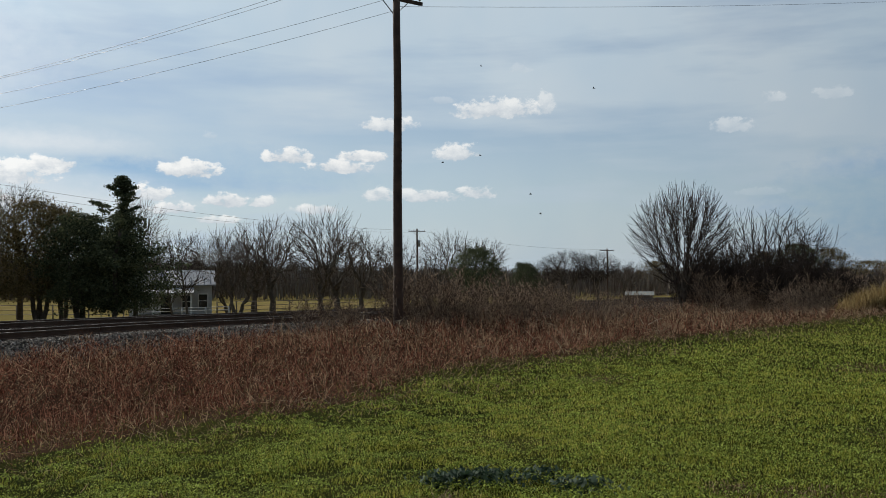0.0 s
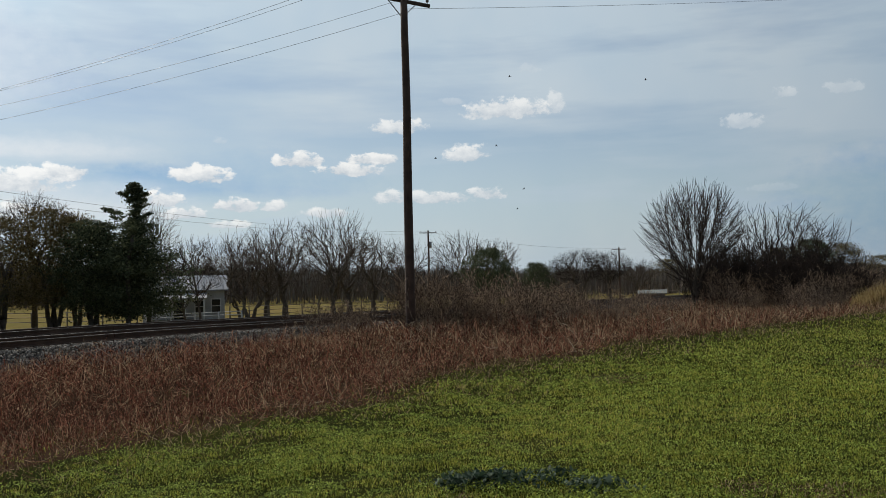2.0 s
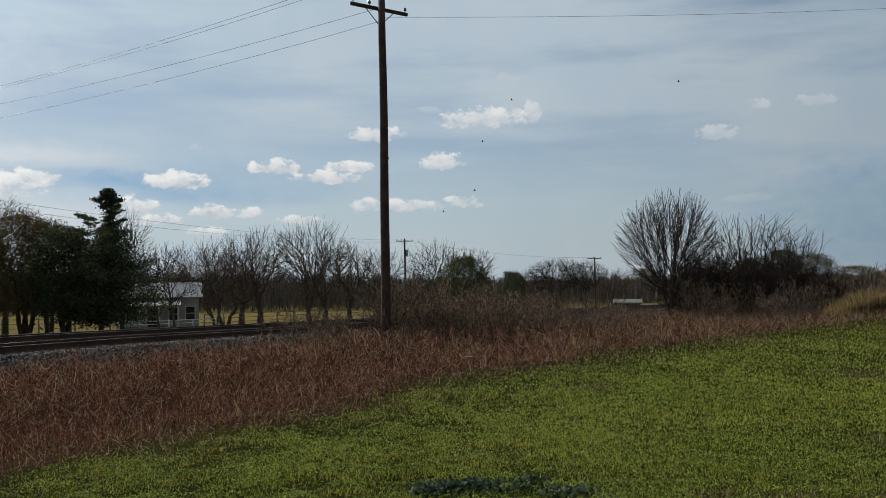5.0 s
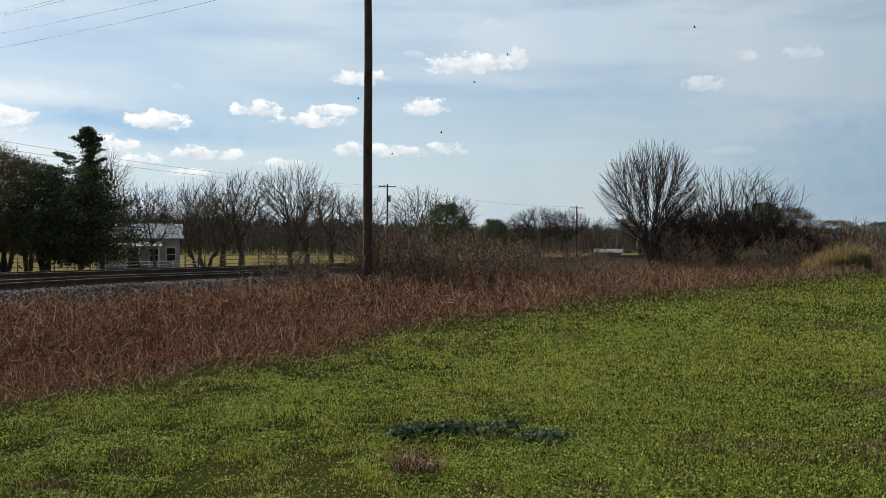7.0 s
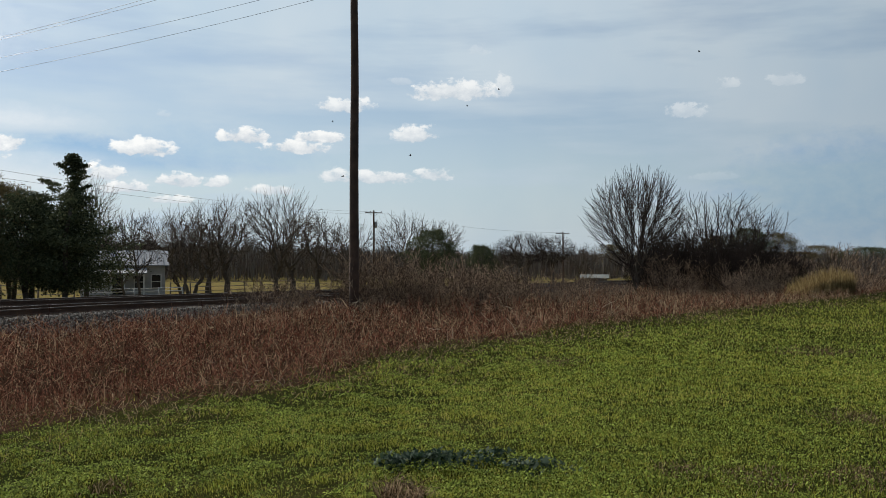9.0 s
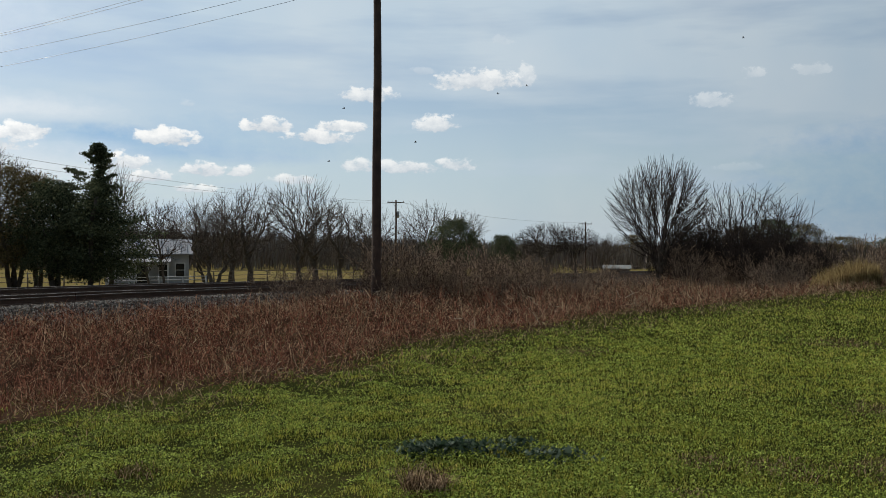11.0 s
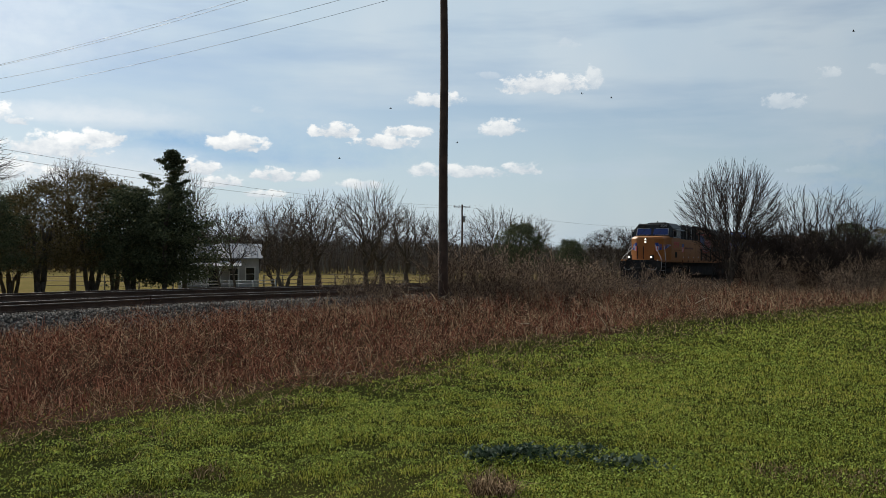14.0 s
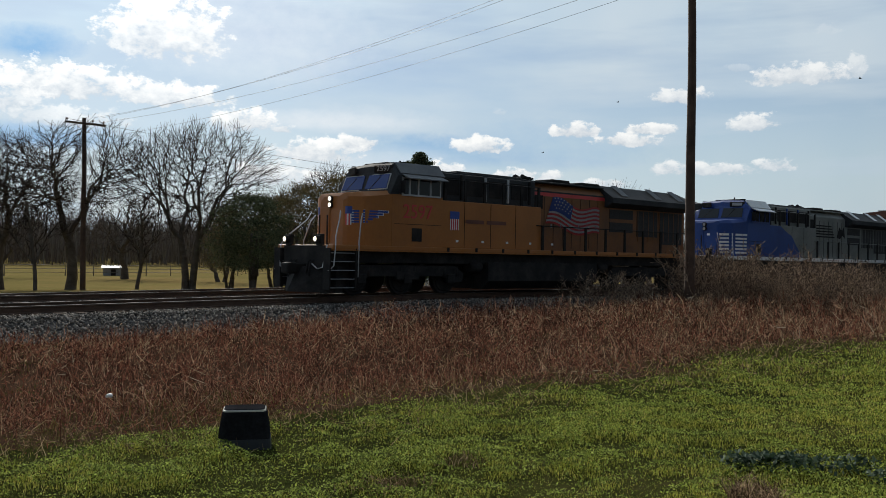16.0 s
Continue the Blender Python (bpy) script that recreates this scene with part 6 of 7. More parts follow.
    loft(bm, [wing(15.25, 1.48, 3.45, 3.62, 4.36), wing(20.9, 1.5, 3.45, 3.62, 4.34), wing(22.0, 1.42, 3.62, 3.72, 4.12)])
    part("radiator_wing", bm, P["wing"], t)
    for s in (-1, 1):
        for x0 in (16.0, 18.4, 20.1):
            bm = bmesh.new()
            q = [(x0, s * 1.40, 3.93), (x0, s * 0.78, 4.385), (x0 + 0.42, s * 0.78, 4.385), (x0 + 0.42, s * 1.40, 3.93)]
            loft(bm, [q, [(x, y, z + 0.02) for x, y, z in q]])
            part("roof_hatch", bm, P["roof"], t)
        for x0, x1, z0, z1 in ((15.6, 17.2, 3.0, 3.38), (15.6, 17.2, 2.45, 2.85), (17.5, 19.0, 2.3, 3.40), (19.2, 20.9, 2.0, 3.40)):
            simple("grille", rear, M["mesh_grille"], x0, x1, s * 1.058 - 0.01, s * 1.058 + 0.01, z0, z1)
        for k in range(9):
            simple("grille_bar", rear, P["hood2"], 17.55 + k * 0.38, 17.58 + k * 0.38, s * 1.07 - 0.008, s * 1.07 + 0.008, 2.1, 3.4)
        # walkway rail
        bm = bmesh.new()
        tube(bm, [(10.6, s * 1.50, 2.52), (21.3, s * 1.50, 2.52)], [0.02] * 2, 6)
        part("handrail", bm, P["rail"], t)
        for k in range(9):
            simple("stanchion", t, M["black"], 10.9 + k * 1.28, 11.0 + k * 1.28, s * 1.50 - 0.03, s * 1.50 + 0.03, 1.6, 2.54)
        simple("vent_door", t, M["black"], 4.45, 4.88, s * 1.505 - 0.01, s * 1.505 + 0.01, 1.78, 2.22)
        simple("body_seam", t, M["black"], 3.7, 5.75, s * 1.504 - 0.006, s * 1.504 + 0.006, 2.335, 2.35)
        for k in range(3):
            simple("body_seam", t, M["black"], 6.9 + 1.3 * k, 6.915 + 1.3 * k, s * 1.444 - 0.006, s * 1.444 + 0.006, 1.62, 3.2)
    # below the frame
    bm = bmesh.new()
    loft(bm, [[(x, -1.45, 1.12), (x, -1.48, 0.45), (x, -1.1, 0.16), (x, 1.1, 0.16), (x, 1.48, 0.45), (x, 1.45, 1.12)] for x in (8.1, 14.3)])
    part("fuel_tank", bm, M["black"], t)
    for s in (-1, 1):
        for x0 in (7.3, 14.5):
            bm = bmesh.new()
            rod(bm, (x0, s * 1.2, 0.95), (x0 + 0.6, s * 1.2, 0.95), 0.2, sides=12)
            part("air_tank", bm, M["black"], t)
    truck(t, 4.55, 3, 1.95, 0.9, M["black"])
    truck(t, 17.9, 3, 1.95, 0.9, M["black"])
    return t


def slant(u, z, off=0.012, side=-1):
    """A point on the nose's near half; u from 0 at the middle of the front to 1 at the cab."""
    line = ((0.0, 2.28, 0.10), (0.28, 2.34, 0.80), (0.58, 2.64, 1.27), (1.0, 3.62, 1.495))
    for (u0, x0, y0), (u1, x1, y1) in zip(line, line[1:]):
        if u <= u1:
            break
    k = (u - u0) / (u1 - u0)
    n = Vector((y0 - y1, x1 - x0)).normalized() * off
    return Vector((x0 + (x1 - x0) * k + n.x, side * (y0 + (y1 - y0) * k + n.y), z))


def flank_plate(parent, name, mat, corners, off, label=""):
    """Thin plates that follow the nose on both sides; corners are (u0, u1, z0, z1) of a bar."""
    u0, u1, z0, z1 = corners
    cuts = [u0] + [u for u in (0.28, 0.58) if u0 < u < u1] + [u1]
    for side in (-1, 1):
        bm = bmesh.new()
        loft(bm, [[tuple(slant(u, z0, -0.02, side)), tuple(slant(u, z0, off, side)), tuple(slant(u, z1, off, side)), tuple(slant(u, z1, -0.02, side))] for u in cuts])
        part(name, bm, mat, parent, label)


def add_orange_marks(t):
    """Wings and shield on the nose, digits, shield and flag on the side."""
    for k in range(5):
        u1 = 0.93 - 0.075 * k
        z = 2.74 - 0.085 * k
        flank_plate(t, "wing_stripe", M["white"], (0.24, u1 + 0.015, z - 0.078, z + 0.008), 0.008)
        flank_plate(t, "wing_stripe", M["blue"], (0.24, u1, z - 0.066, z - 0.004), 0.014)
    flank_plate(t, "shield", M["blue"], (0.16, 0.36, 2.62, 2.86), 0.024, "blue shield emblem")
    flank_plate(t, "shield", M["white"], (0.17, 0.35, 2.26, 2.62), 0.022)
    for k in range(3):
        flank_plate(t, "shield_bar", M["red"], (0.19 + 0.055 * k, 0.215 + 0.055 * k, 2.26, 2.62), 0.026)
    lettering("2597", 0.66, M["red"], t, pose(4.70, -1.508, 2.74, 90, 0, 0), "red painted road number", 0.005, "digits")
    # shield with stripes on the side
    simple("shield", t, M["white"], 6.22, 6.62, -1.456, -1.446, 2.22, 2.78)
    simple("shield_field", t, M["blue"], 6.20, 6.64, -1.464, -1.454, 2.60, 2.86)
    for k in range(4):
        simple("shield_bar", t, M["red"], 6.25 + 0.095 * k, 6.30 + 0.095 * k, -1.462, -1.452, 2.22, 2.60)
    for k in range(2):
        simple("lettering_bar", t, M["boxcar"], 6.95 + 1.05 * k, 7.85 + 1.15 * k, -1.455, -1.446, 2.47, 2.60)
    for k in range(5):
        simple("reflector", t, M["white"], 6.5 + 1.25 * k, 6.62 + 1.25 * k, -1.456, -1.446, 1.80, 1.88)
    # waving flag on the hood doors
    def wave(u):
        return 0.13 * math.sin(u * 7.5 + 0.6) - 0.35 * u
    x0, x1, z0, h = 12.0, 14.9, 3.62, 1.05
    n = 24
    for k in range(13):
        bm = bmesh.new()
        za, zb = z0 - h * k / 13, z0 - h * (k + 1) / 13
        lo = 0.0 if k >= 7 else 0.42
        verts = []
        for j in range(n + 1):
            u = lo + (1 - lo) * j / n
            x = x0 + (x1 - x0) * u - 0.45 * (k / 13) * (1 - u)
            verts.append((bm.verts.new((x, -1.076, za + wave(u))), bm.verts.new((x, -1.076, zb + wave(u)))))
        for (a, b), (c, d) in zip(verts, verts[1:]):
            bm.faces.new((a, b, d, c))
        bmesh.ops.solidify(bm, geom=bm.faces[:], thickness=0.004)
        part("flag_stripe", bm, M["red"] if k % 2 == 0 else M["cream"], t)
    bm = bmesh.new()
    verts = []
    for j in range(11):
        u = 0.42 * j / 10
        verts.append((bm.verts.new((x0 + (x1 - x0) * u, -1.078, z0 + wave(u))), bm.verts.new((x0 + (x1 - x0) * u - 0.24 * (1 - u), -1.078, z0 - h * 7 / 13 + wave(u)))))
    for (a, b), (c, d) in zip(verts, verts[1:]):
        bm.faces.new((a, b, d, c))
    bmesh.ops.solidify(bm, geom=bm.faces[:], thickness=0.004)
    part("flag_canton", bm, M["blue"], t)
    for r in range(4):
        for c in range(6):
            u = 0.03 + 0.063 * c + (0.03 if r % 2 else 0)
            simple("star", t, M["cream"], x0 + (x1 - x0) * u, x0 + (x1 - x0) * u + 0.06, -1.088, -1.077, z0 - 0.08 - 0.13 * r + wave(u), z0 - 0.03 - 0.13 * r + wave(u))


def add_blue_marks(t):
    """Pale bars on the nose flanks, the blue sweep on the body and dark markings."""
    for k in range(5):
        flank_plate(t, "nose_bar", M["white"], (0.16, 0.98, 1.72 + 0.17 * k, 1.81 + 0.17 * k), 0.014)
    flank_plate(t, "nose_band", M["white"], (0.0, 0.99, 2.58, 2.68), 0.014)
    bm = bmesh.new()
    for s in (-1, 1):
        prism(bm, [(5.8, 1.62), (9.4, 1.62), (8.7, 2.2), (8.2, 2.7), (7.4, 3.0), (7.0, 3.2), (5.8, 3.2)], s * 1.446 - 0.006, s * 1.446 + 0.006)
    part("blue_sweep", bm, M["royal"], t, "royal blue painted sweep")
    for k in range(5):
        simple("dark_bar", t, M["black"], 11.7, 13.9 - 0.1 * k, -1.082, -1.066, 2.78 + 0.15 * k, 2.85 + 0.15 * k)
    bm = bmesh.new()
    prism(bm, [(14.2, 2.8), (14.5, 3.4), (14.8, 3.2), (15.1, 3.45), (15.2, 2.8), (14.9, 2.95), (14.6, 2.75)], -1.08, -1.066)
    part("emblem", bm, M["black"], t, "dark painted emblem")


def freight_car(label, mat, roof, hopper=False):
    t = holder("freight_wagon", Matrix(), label, "railway wagon", "train")
    simple("underframe", t, M["black"], 0.6, 16.4, -0.9, 0.9, 0.95, 1.25, 0.02)
    bm = bmesh.new()
    loft(bm, [[(x, -1.48, 1.2), (x, -1.48, 4.45), (x, -1.2, 4.68), (x, 0, 4.78), (x, 1.2, 4.68), (x, 1.48, 4.45), (x, 1.48, 1.2)] for x in (0.7, 16.3)])
    body = part("body", bm, mat, t)
    for s in (-1, 1):
        for k in range(17):
            if not (7 <= k <= 8 and not hopper):
                simple("rib", body, mat, 0.78 + k * 0.955, 0.86 + k * 0.955, s * 1.51 - 0.035, s * 1.51 + 0.035, 1.22, 4.42)
        if not hopper:
            simple("sliding_door", body, mat, 7.0, 9.9, s * 1.53 - 0.04, s * 1.53 + 0.04, 1.35, 4.35, 0.02)
        bm = bmesh.new()
        for k in range(8):
            rod(bm, (0.72, s * 1.2, 1.3 + 0.4 * k), (0.72, s * 1.45, 1.3 + 0.4 * k), 0.015, sides=6)
        part("ladder", bm, M["steel"], t)
    simple("running_board", t, roof, 0.8, 16.2, -0.35, 0.35, 4.78, 4.83)
    for xe, sgn in ((0.0, 1), (17.0, -1)):
        bm = bmesh.new()
        box(bm, min(xe, xe + 0.8 * sgn), max(xe, xe + 0.8 * sgn), -0.16, 0.16, 0.7, 1.0, 0.04)
        part("coupler", bm, M["black"], t)
    truck(t, 2.6, 2, 1.78, 0.9, M["black"])
    truck(t, 14.4, 2, 1.78, 0.9, M["black"])
    return t


def build_train():
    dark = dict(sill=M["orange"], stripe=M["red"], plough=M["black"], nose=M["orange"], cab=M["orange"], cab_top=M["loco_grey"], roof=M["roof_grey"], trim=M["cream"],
                screen=M["blue_pane"], hood=M["orange"], hood2=M["sooty_orange"], hood_top=M["loco_grey"], wing=M["loco_grey"], rail=M["black"], lamp=M["lamp"], number="2597")
    lead = locomotive("orange and grey diesel locomotive with lit headlights", dark)
    add_orange_marks(lead)
    pale = dict(sill=M["white"], stripe=M["ac_grey"], plough=M["black"], nose=M["royal"], cab=M["royal"], cab_top=M["royal"], roof=M["white"], trim=M["royal"],
                screen=M["glass"], hood=M["ac_grey"], hood2=M["ac_grey"], hood_top=M["ac_grey"], wing=M["loco_grey"], rail=M["ac_grey"], lamp=M["steel"], number="")
    second = locomotive("blue and grey diesel locomotive coupled behind the first", pale)
    add_blue_marks(second)
    red = freight_car("rust red boxcar with a sliding door behind the locomotives", M["boxcar"], M["steel"])
    grey = freight_car("grey ribbed covered hopper wagon in the train", M["hopper"], M["steel"], True)
    cars = [(lead, 0.0), (second, LENGTH)]
    x = 2 * LENGTH
    for k in range(9):
        src = red if k % 3 != 1 else grey
        ob = src if k < 2 else copy_thing(src, Matrix())
        cars.append((ob, x))
        x += 17.0
    return cars


TRAIN = build_train()


# ---- house, sheds, fences beyond the track ----
def facing(az, far, sink=0.0):
    """A place beyond the track, turned so that its -y side faces the camera."""
    x, y = spot(az, far)
    p = TRACK @ Vector((x, y, ground_at(x, y) - sink))
    return Matrix.Translation(p) @ pose(0, 0, 0, 0, 0, -az)


def gable(bm, x0, x1, y0, y1, z0, z1, over=0.35, thick=0.12):
    """Two roof slopes with the ridge along x."""
    ym = (y0 + y1) / 2
    for ya in (y0 - over, y1 + over):
        drop = (z1 - z0) * over / (ym - y0)
        q = [(ya, z0 - drop), (ym, z1), (ym, z1 + thick), (ya, z0 - drop + thick)]
        loft(bm, [[(x, y, z) for y, z in q] for x in (x0 - over, x1 + over)])


def build_house():
    h = holder("house", facing(-16.2, 88) @ Matrix.Diagonal((1, 1, 0.84, 1)), "white wooden farmhouse with a tin roof and a porch", "house")
    bm = bmesh.new()
    box(bm, -4.6, 2.6, 0.0, 6.0, -0.4, 3.45)
    prism(bm, [(-4.6, 3.45), (2.6, 3.45), (2.6, 3.46), (-4.6, 3.46)], 0.05, 5.95)
    part("wall", bm, M["cream"], h)
    for x0, x1 in ((-4.6, -4.45), (2.45, 2.6)):
        bm = bmesh.new()
        a = [bm.verts.new((x0, y, z)) for y, z in ((0.0, 3.46), (6.0, 3.46), (3.0, 4.75))]
        b = [bm.verts.new((x1, y, z)) for y, z in ((0.0, 3.46), (6.0, 3.46), (3.0, 4.75))]
        bm.faces.new(a), bm.faces.new(b[::-1])
        for k in range(3):
            bm.faces.new((a[k], b[k], b[(k + 1) % 3], a[(k + 1) % 3]))
        bmesh.ops.recalc_face_normals(bm, faces=bm.faces[:])
        part("gable_wall", bm, M["cream"], h)
    bm = bmesh.new()
    gable(bm, -4.6, 2.6, 0.0, 6.0, 3.42, 4.85)
    roof = part("roof", bm, M["roof_tin"], h, "pale tin roof")
    for k in range(14):
        bm = bmesh.new()
        x = -4.8 + k * 0.56
        rod(bm, (x, -0.3, 3.45), (x, 3.0, 5.0), 0.025, sides=6)
        part("roof_seam", bm, M["roof_tin"], roof)
    simple("chimney", roof, M["shed"], -2.4, -1.9, 2.8, 3.3, 4.4, 5.4, 0.02)
    # porch
    bm = bmesh.new()
    loft(bm, [[(x, -2.2, 2.45), (x, 0.05, 3.05), (x, 0.05, 3.15), (x, -2.2, 2.55)] for x in (-4.2, 1.0)])
    porch = part("porch_roof", bm, M["roof_tin"], h)
    simple("porch_floor", h, M["shed"], -4.1, 0.9, -2.1, 0.0, -0.4, 0.25, 0.02)
    for x in (-4.0, -2.5, -0.9, 0.75):
        simple("porch_post", porch, M["white"], x - 0.07, x + 0.07, -2.05, -1.91, 0.25, 2.5, 0.01)
    for x0, x1, z0, z1, nm in ((-1.9, -0.95, 0.25, 2.3, "door"), (-3.7, -2.8, 0.9, 2.2, "window"), (0.0, 0.7, 0.9, 2.2, "window"), (1.45, 2.2, 0.9, 2.3, "window")):
        w = simple(nm, h, M["glass"], x0, x1, -0.03, 0.02, z0, z1)
        for a, b, c, d in ((x0 - 0.09, x0, z0, z1), (x1, x1 + 0.09, z0, z1), (x0 - 0.09, x1 + 0.09, z1, z1 + 0.1), (x0 - 0.09, x1 + 0.09, z0 - 0.08, z0)):
            simple("casing", w, M["white"], a, b, -0.06, 0.0, c, d)
        if nm == "window":
            simple("glazing_bar", w, M["white"], x0, x1, -0.045, -0.025, (z0 + z1) / 2 - 0.03, (z0 + z1) / 2 + 0.03)
    for k in range(9):
        simple("siding_board", h, M["cream"], 1.0, 2.6, -0.02, 0.0, 0.1 + 0.37 * k, 0.13 + 0.37 * k)


def small_shed(label, az, far, w, d, wall, ridge, wall_mat):
    s = holder("shed", facing(az, far), label, "shed", "sheds")
    simple("wall", s, wall_mat, -w / 2, w / 2, 0, d, -0.3, wall)
    bm = bmesh.new()
    gable(bm, -w / 2, w / 2, 0, d, wall, ridge, 0.2, 0.06)
    part("roof", bm, M["ac_grey"], s)
    simple("door", s, M["black"], -w * 0.12, w * 0.12, -0.03, 0.02, 0, wall * 0.8)


def fence(label, a, b, gap, height, mat, rails):
    """Posts and rails between two places (azimuth, distance)."""
    pa, pb = Vector((*spot(*a), 0)), Vector((*spot(*b), 0))
    f = holder("fence", TRACK, label, "fence", "fences")
    n = max(int((pb - pa).length / gap), 1)
    tops = []
    bm = bmesh.new()
    rod(bm, (0, 0, -0.3), (0, 0, height), 0.07, 0.055, 6)
    first = part("post", bm, mat, f)
    for k in range(n + 1):
        p = pa.lerp(pb, k / n)
        z = ground_at(p.x, p.y)
        m = pose(p.x, p.y, z, random.uniform(-3, 3), random.uniform(-3, 3), 0)
        if k == 0:
            first.matrix_basis = m
        else:
            share("post", first.data, f, m)
        tops.append(Vector((p.x, p.y, z)))
    for r in range(rails):
        h = height * (0.94 - 0.32 * r)
        bm = bmesh.new()
        tube(bm, [p + Vector((0, 0, h)) for p in tops], [0.03] * len(tops), 5)
        part("rail", bm, mat, f)


build_house()
small_shed("low tin-roofed cattle shed in the far pasture", 11.4, 106, 2.8, 2.2, 0.80, 1.12, M["shed"])
small_shed("long tin-roofed barn behind the bare trees", 16.4, 190, 6.0, 4.0, 1.7, 2.6, M["shed"])
small_shed("small grey metal shed in the pasture", -37.6, 112, 2.2, 2.0, 0.9, 1.15, M["steel"])
fence("weathered pasture fence of posts and rails", (-52, 100), (-27, 128), 3.2, 1.25, M["shed"], 3)
fence("weathered pasture fence of posts and rails", (-27, 86), (-19.5, 84), 2.4, 1.2, M["shed"], 3)
fence("weathered yard fence beside the farmhouse", (-14.2, 86), (-4, 110), 2.6, 1.2, M["shed"], 3)
fence("low white yard fence before the farmhouse", (-19.0, 76), (-13.5, 78), 1.6, 0.75, M["cream"], 2)
fence("weathered pasture fence of posts and rails", (3, 150), (13, 160), 3.6, 1.25, M["shed"], 3)


# ---- things on the verge ----
def build_bin():
    """A black moulded plastic housing that stands in the grass; wider at the foot."""
    q = TRACK_INV @ Vector((-3.97, 6.70, 0))
    m = Matrix.Translation((-3.97, 6.70, ground_at(q.x, q.y))) @ pose(0, 0, 0, 0, 0, 28)
    m = m @ Matrix.Diagonal((0.93, 0.93, 0.82, 1))
    t = holder("plastic_housing", m, "black plastic housing with a pale rim standing in grass", "utility box")
    def ring(z, w, d, r):
        out = []
        for cx, cy, a0 in ((1, 1, 0), (-1, 1, 90), (-1, -1, 180), (1, -1, 270)):
            for k in range(4):
                a = radians(a0 + 30 * k)
                out.append((cx * (w / 2 - r) + r * math.cos(a), cy * (d / 2 - r) + r * math.sin(a), z))
        return out
    bm = bmesh.new()
    loft(bm, [ring(0.10, 0.445, 0.34, 0.05), ring(0.20, 0.43, 0.33, 0.05), ring(0.345, 0.385, 0.29, 0.05), ring(0.372, 0.36, 0.27, 0.05)])
    part("body", bm, M["plastic"], t)
    bm = bmesh.new()
    loft(bm, [ring(-0.05, 0.47, 0.36, 0.05), ring(0.10, 0.452, 0.345, 0.05)])
    part("foot", bm, M["plastic_grey"], t, "scuffed dark grey foot")
    # thin top edge in a much paler colour than the body
    bm = bmesh.new()
    loft(bm, [ring(0.366, 0.372, 0.282, 0.05), ring(0.379, 0.368, 0.278, 0.05), ring(0.384, 0.35, 0.26, 0.05)])
    part("rim", bm, M["pale_rim"], t, "thin pale rim")
    bm = bmesh.new()
    loft(bm, [ring(0.376, 0.352, 0.262, 0.05), ring(0.389, 0.350, 0.260, 0.05), ring(0.393, 0.33, 0.24, 0.05)])
    part("lid", bm, M["plastic"], t, "dark plastic lid")


def build_plants():
    """Grey-leaved rosettes and dead tufts near the camera."""
    xs, ys, zs, ss = [], [], [], []
    for wx, wy, rx, ry, n in ((0.17, 7.22, 0.28, 0.12, 900), (-0.12, 7.05, 0.08, 0.05, 140), (0.72, 7.35, 0.13, 0.06, 190), (0.95, 6.95, 0.22, 0.09, 380)):
        q = TRACK_INV @ Vector((wx, wy, 0))
        c, s = math.cos(radians(TURN)), math.sin(radians(TURN))
        u, v = rng.normal(0, rx * 0.62, n), rng.normal(0, ry * 0.62, n)
        xs.append(q.x + u * c + v * s), ys.append(q.y - u * s + v * c)
        zs.append(rng.uniform(0.03, 0.13, n)), ss.append(rng.uniform(0.010, 0.026, n))
    x, y = np.concatenate(xs), np.concatenate(ys)
    tagged(leaves("grey_weeds", x, y, ground_z(x, y) + np.concatenate(zs), np.concatenate(ss), M["dusty"], 0.7), "low grey-green leafy thistle patch in the grass", "weeds", kind="stuff")
    q = TRACK_INV @ Vector((-0.02, 6.02, 0))
    n = 520
    a, rr = rng.uniform(0, math.tau, n), np.sqrt(rng.uniform(0, 1, n)) * 0.15
    x, y = q.x + rr * np.cos(a), q.y + rr * np.sin(a)
    tagged(strands("dead_tuft", np.stack([x, y, ground_z(x, y) + rng.uniform(0, 0.08, n)], 1), rng.uniform(0.08, 0.22, n), np.full(n, 0.006), rng.uniform(0.7, 1.25, n), M["tan_weed"]), "tangled reddish dead grass tuft", "weeds", kind="stuff")


def build_litter():
    q = TRACK_INV @ Vector((9.55 * math.sin(radians(-38.3)), 9.55 * math.cos(radians(-38.3)), 0))
    t = holder("litter", on_track(q.x, q.y, ground_at(q.x, q.y) + 0.28, 30), "crumpled pale plastic cup caught in the weeds", "litter")
    bm = bmesh.new()
    tube(bm, [(-0.03, 0, 0), (0.0, 0.0, 0.006), (0.04, 0.005, 0.0)], [0.014, 0.018, 0.022], 10)
    part("cup", bm, M["white"], t)


build_bin()
build_plants()
build_litter()


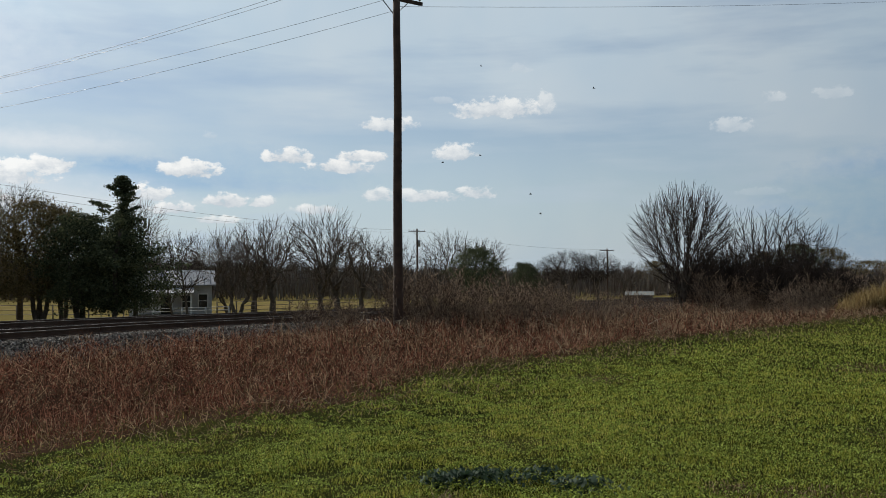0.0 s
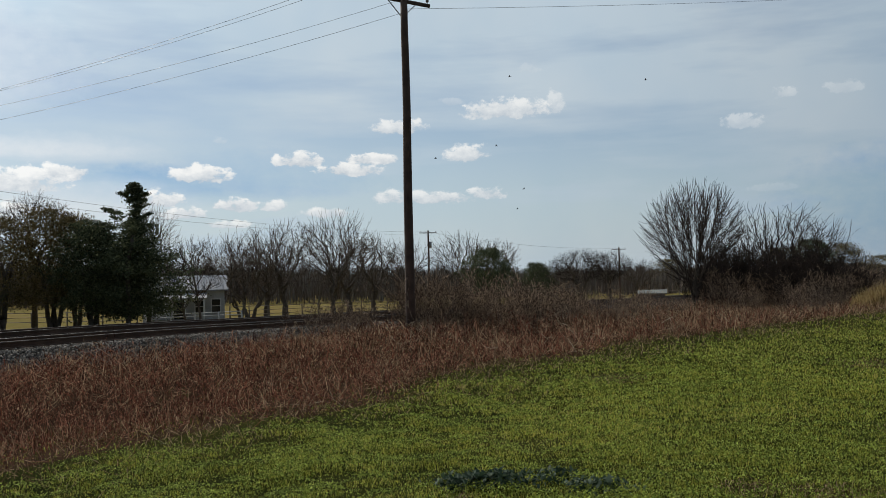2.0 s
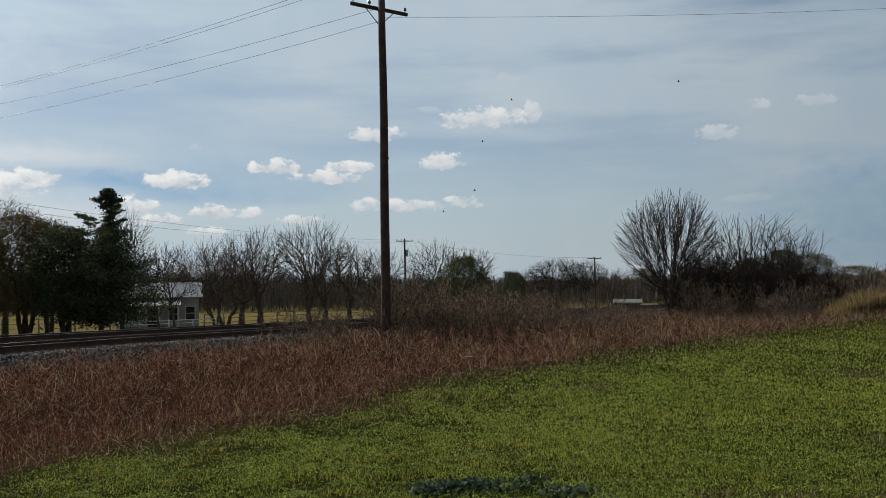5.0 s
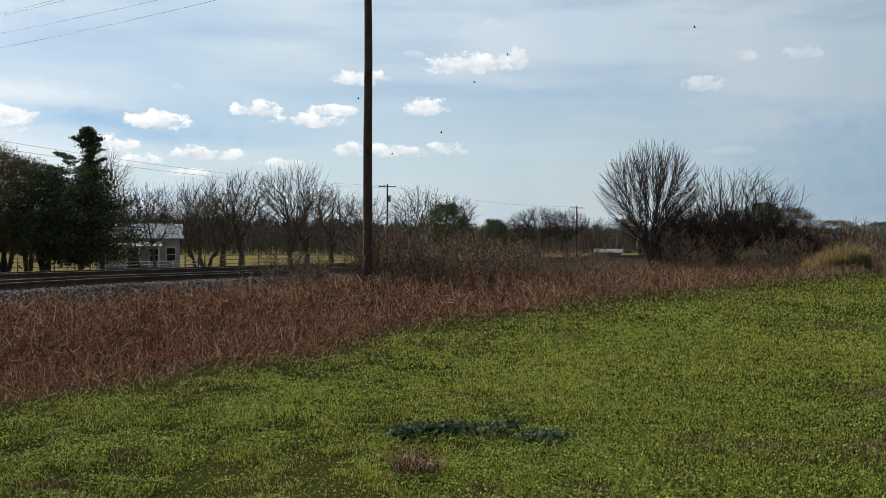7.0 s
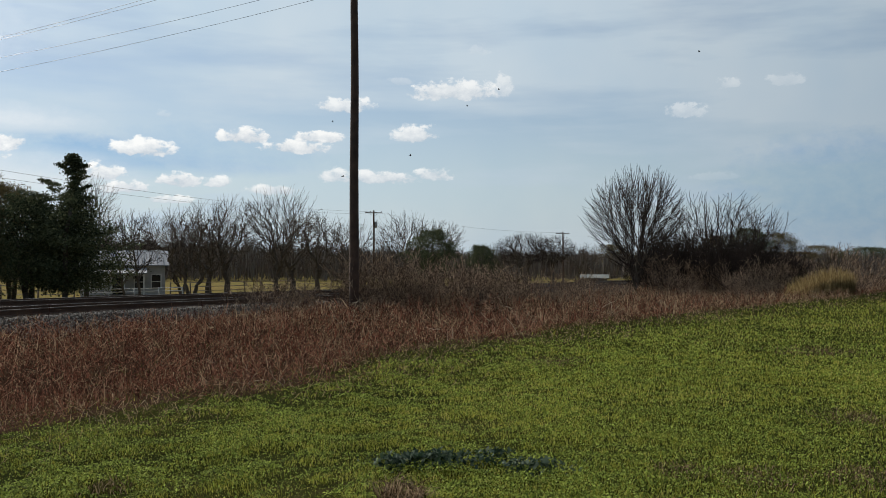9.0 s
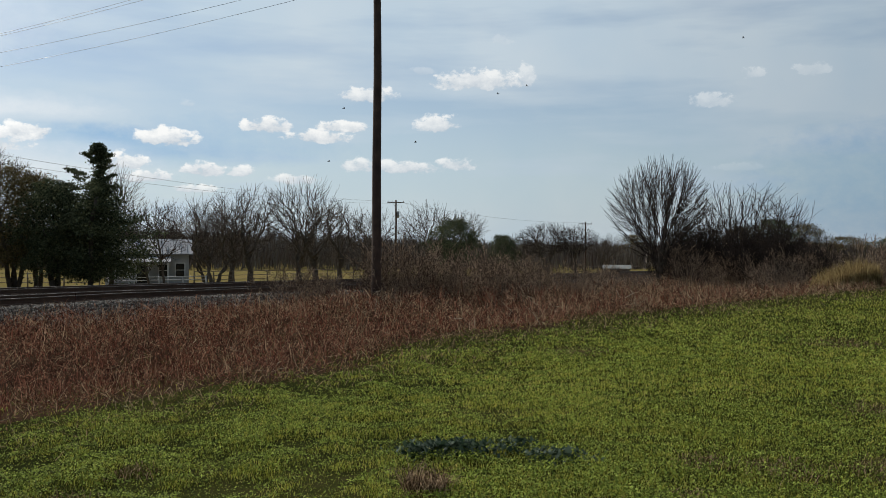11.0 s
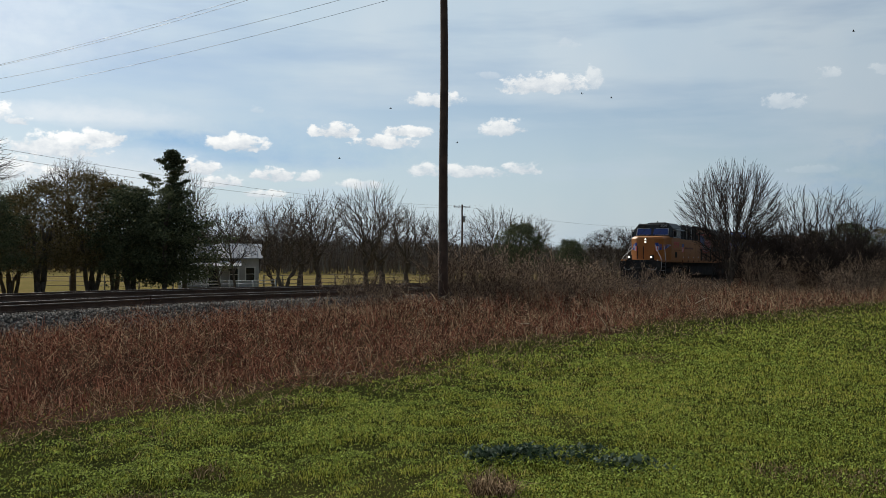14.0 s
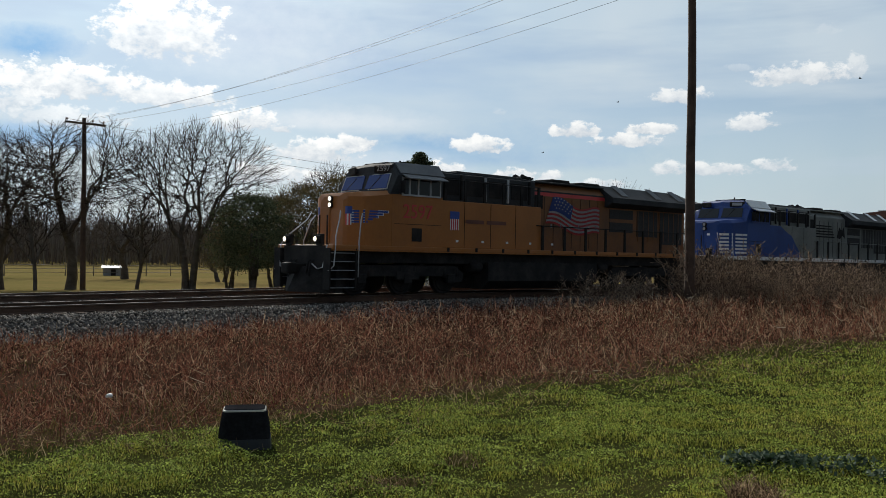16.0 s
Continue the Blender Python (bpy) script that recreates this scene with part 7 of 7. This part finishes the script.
# ---- birds ----
def bird():
    b = holder("bird", Matrix(), "small dark bird gliding high over the pasture", "bird", "birds")
    bm = bmesh.new()
    tube(bm, [(-0.1, 0, 0), (-0.04, 0, 0.01), (0.04, 0, 0.01), (0.1, 0, 0), (0.15, 0, 0)], [0.01, 0.03, 0.035, 0.015, 0.02], 8)
    part("body", bm, M["bird"], b)
    for s in (-1, 1):
        bm = bmesh.new()
        q = [(-0.04, 0.015), (-0.05, 0.14), (0.0, 0.28), (0.035, 0.15), (0.05, 0.015)]
        loft(bm, [[(x, s * y, 0.02 + 0.28 * y) for x, y in q], [(x, s * y, 0.035 + 0.28 * y) for x, y in q]])
        part("wing", bm, M["bird"], b)
    return b


FLOCK = (
    ((0, 5.5, 3.8), (3, 2.4, 4.3), (9, -4.0, 5.0), (16, -12.0, 6.0)),
    ((0, 4.9, 5.0), (7, 1.2, 6.1), (12.5, -1.7, 6.6), (16, -3.4, 6.9)),
    ((0, -0.5, 7.0), (7, -3.9, 8.1), (12.5, -5.9, 8.6), (16, -7.5, 9.0)),
    ((0, 8.8, 11.3), (5.5, 15.2, 11.9), (12.5, 19.5, 12.3), (16, 22.0, 12.5)),
    ((0, 1.8, 7.4), (6, 3.0, 9.0), (12.5, 4.6, 9.5), (16, 6.0, 9.8)),
    ((0, 1.9, 12.8), (6, 5.0, 11.0), (12.5, 6.3, 9.6), (16, 8.0, 9.0)),
)


def build_birds():
    first = bird()
    return [first] + [copy_thing(first, Matrix()) for _ in FLOCK[1:]]


BIRDS = build_birds()


# ---- what moves ----
def rolling(x):
    """A vehicle whose front end is at x, set on the rails under its two bogies."""
    za, zb = float(grade(x + 4.5)), float(grade(x + 17.0))
    slope = (zb - za) / 12.5
    return TRACK @ pose(x, 0.0, RAIL_Z + za - 4.5 * slope, 0, math.degrees(math.atan(-slope)), 0)


def motions():
    for ob, back in TRAIN:
        walk(ob, [(0.5 * k, rolling(FRONT + SPEED * (16.0 - 0.5 * k) + back)) for k in range(33)])
    for ob, way in zip(BIRDS, FLOCK):
        turn = 90.0 if way[-1][1] < way[0][1] else -90.0
        walk(ob, [(t, Matrix.Translation(heading(az, el) * 85 + Vector((0, 0, 1.65))) @ pose(0, 0, 0, 12 * math.sin(t), 0, turn - az + 90)) for t, az, el in way])


motions()
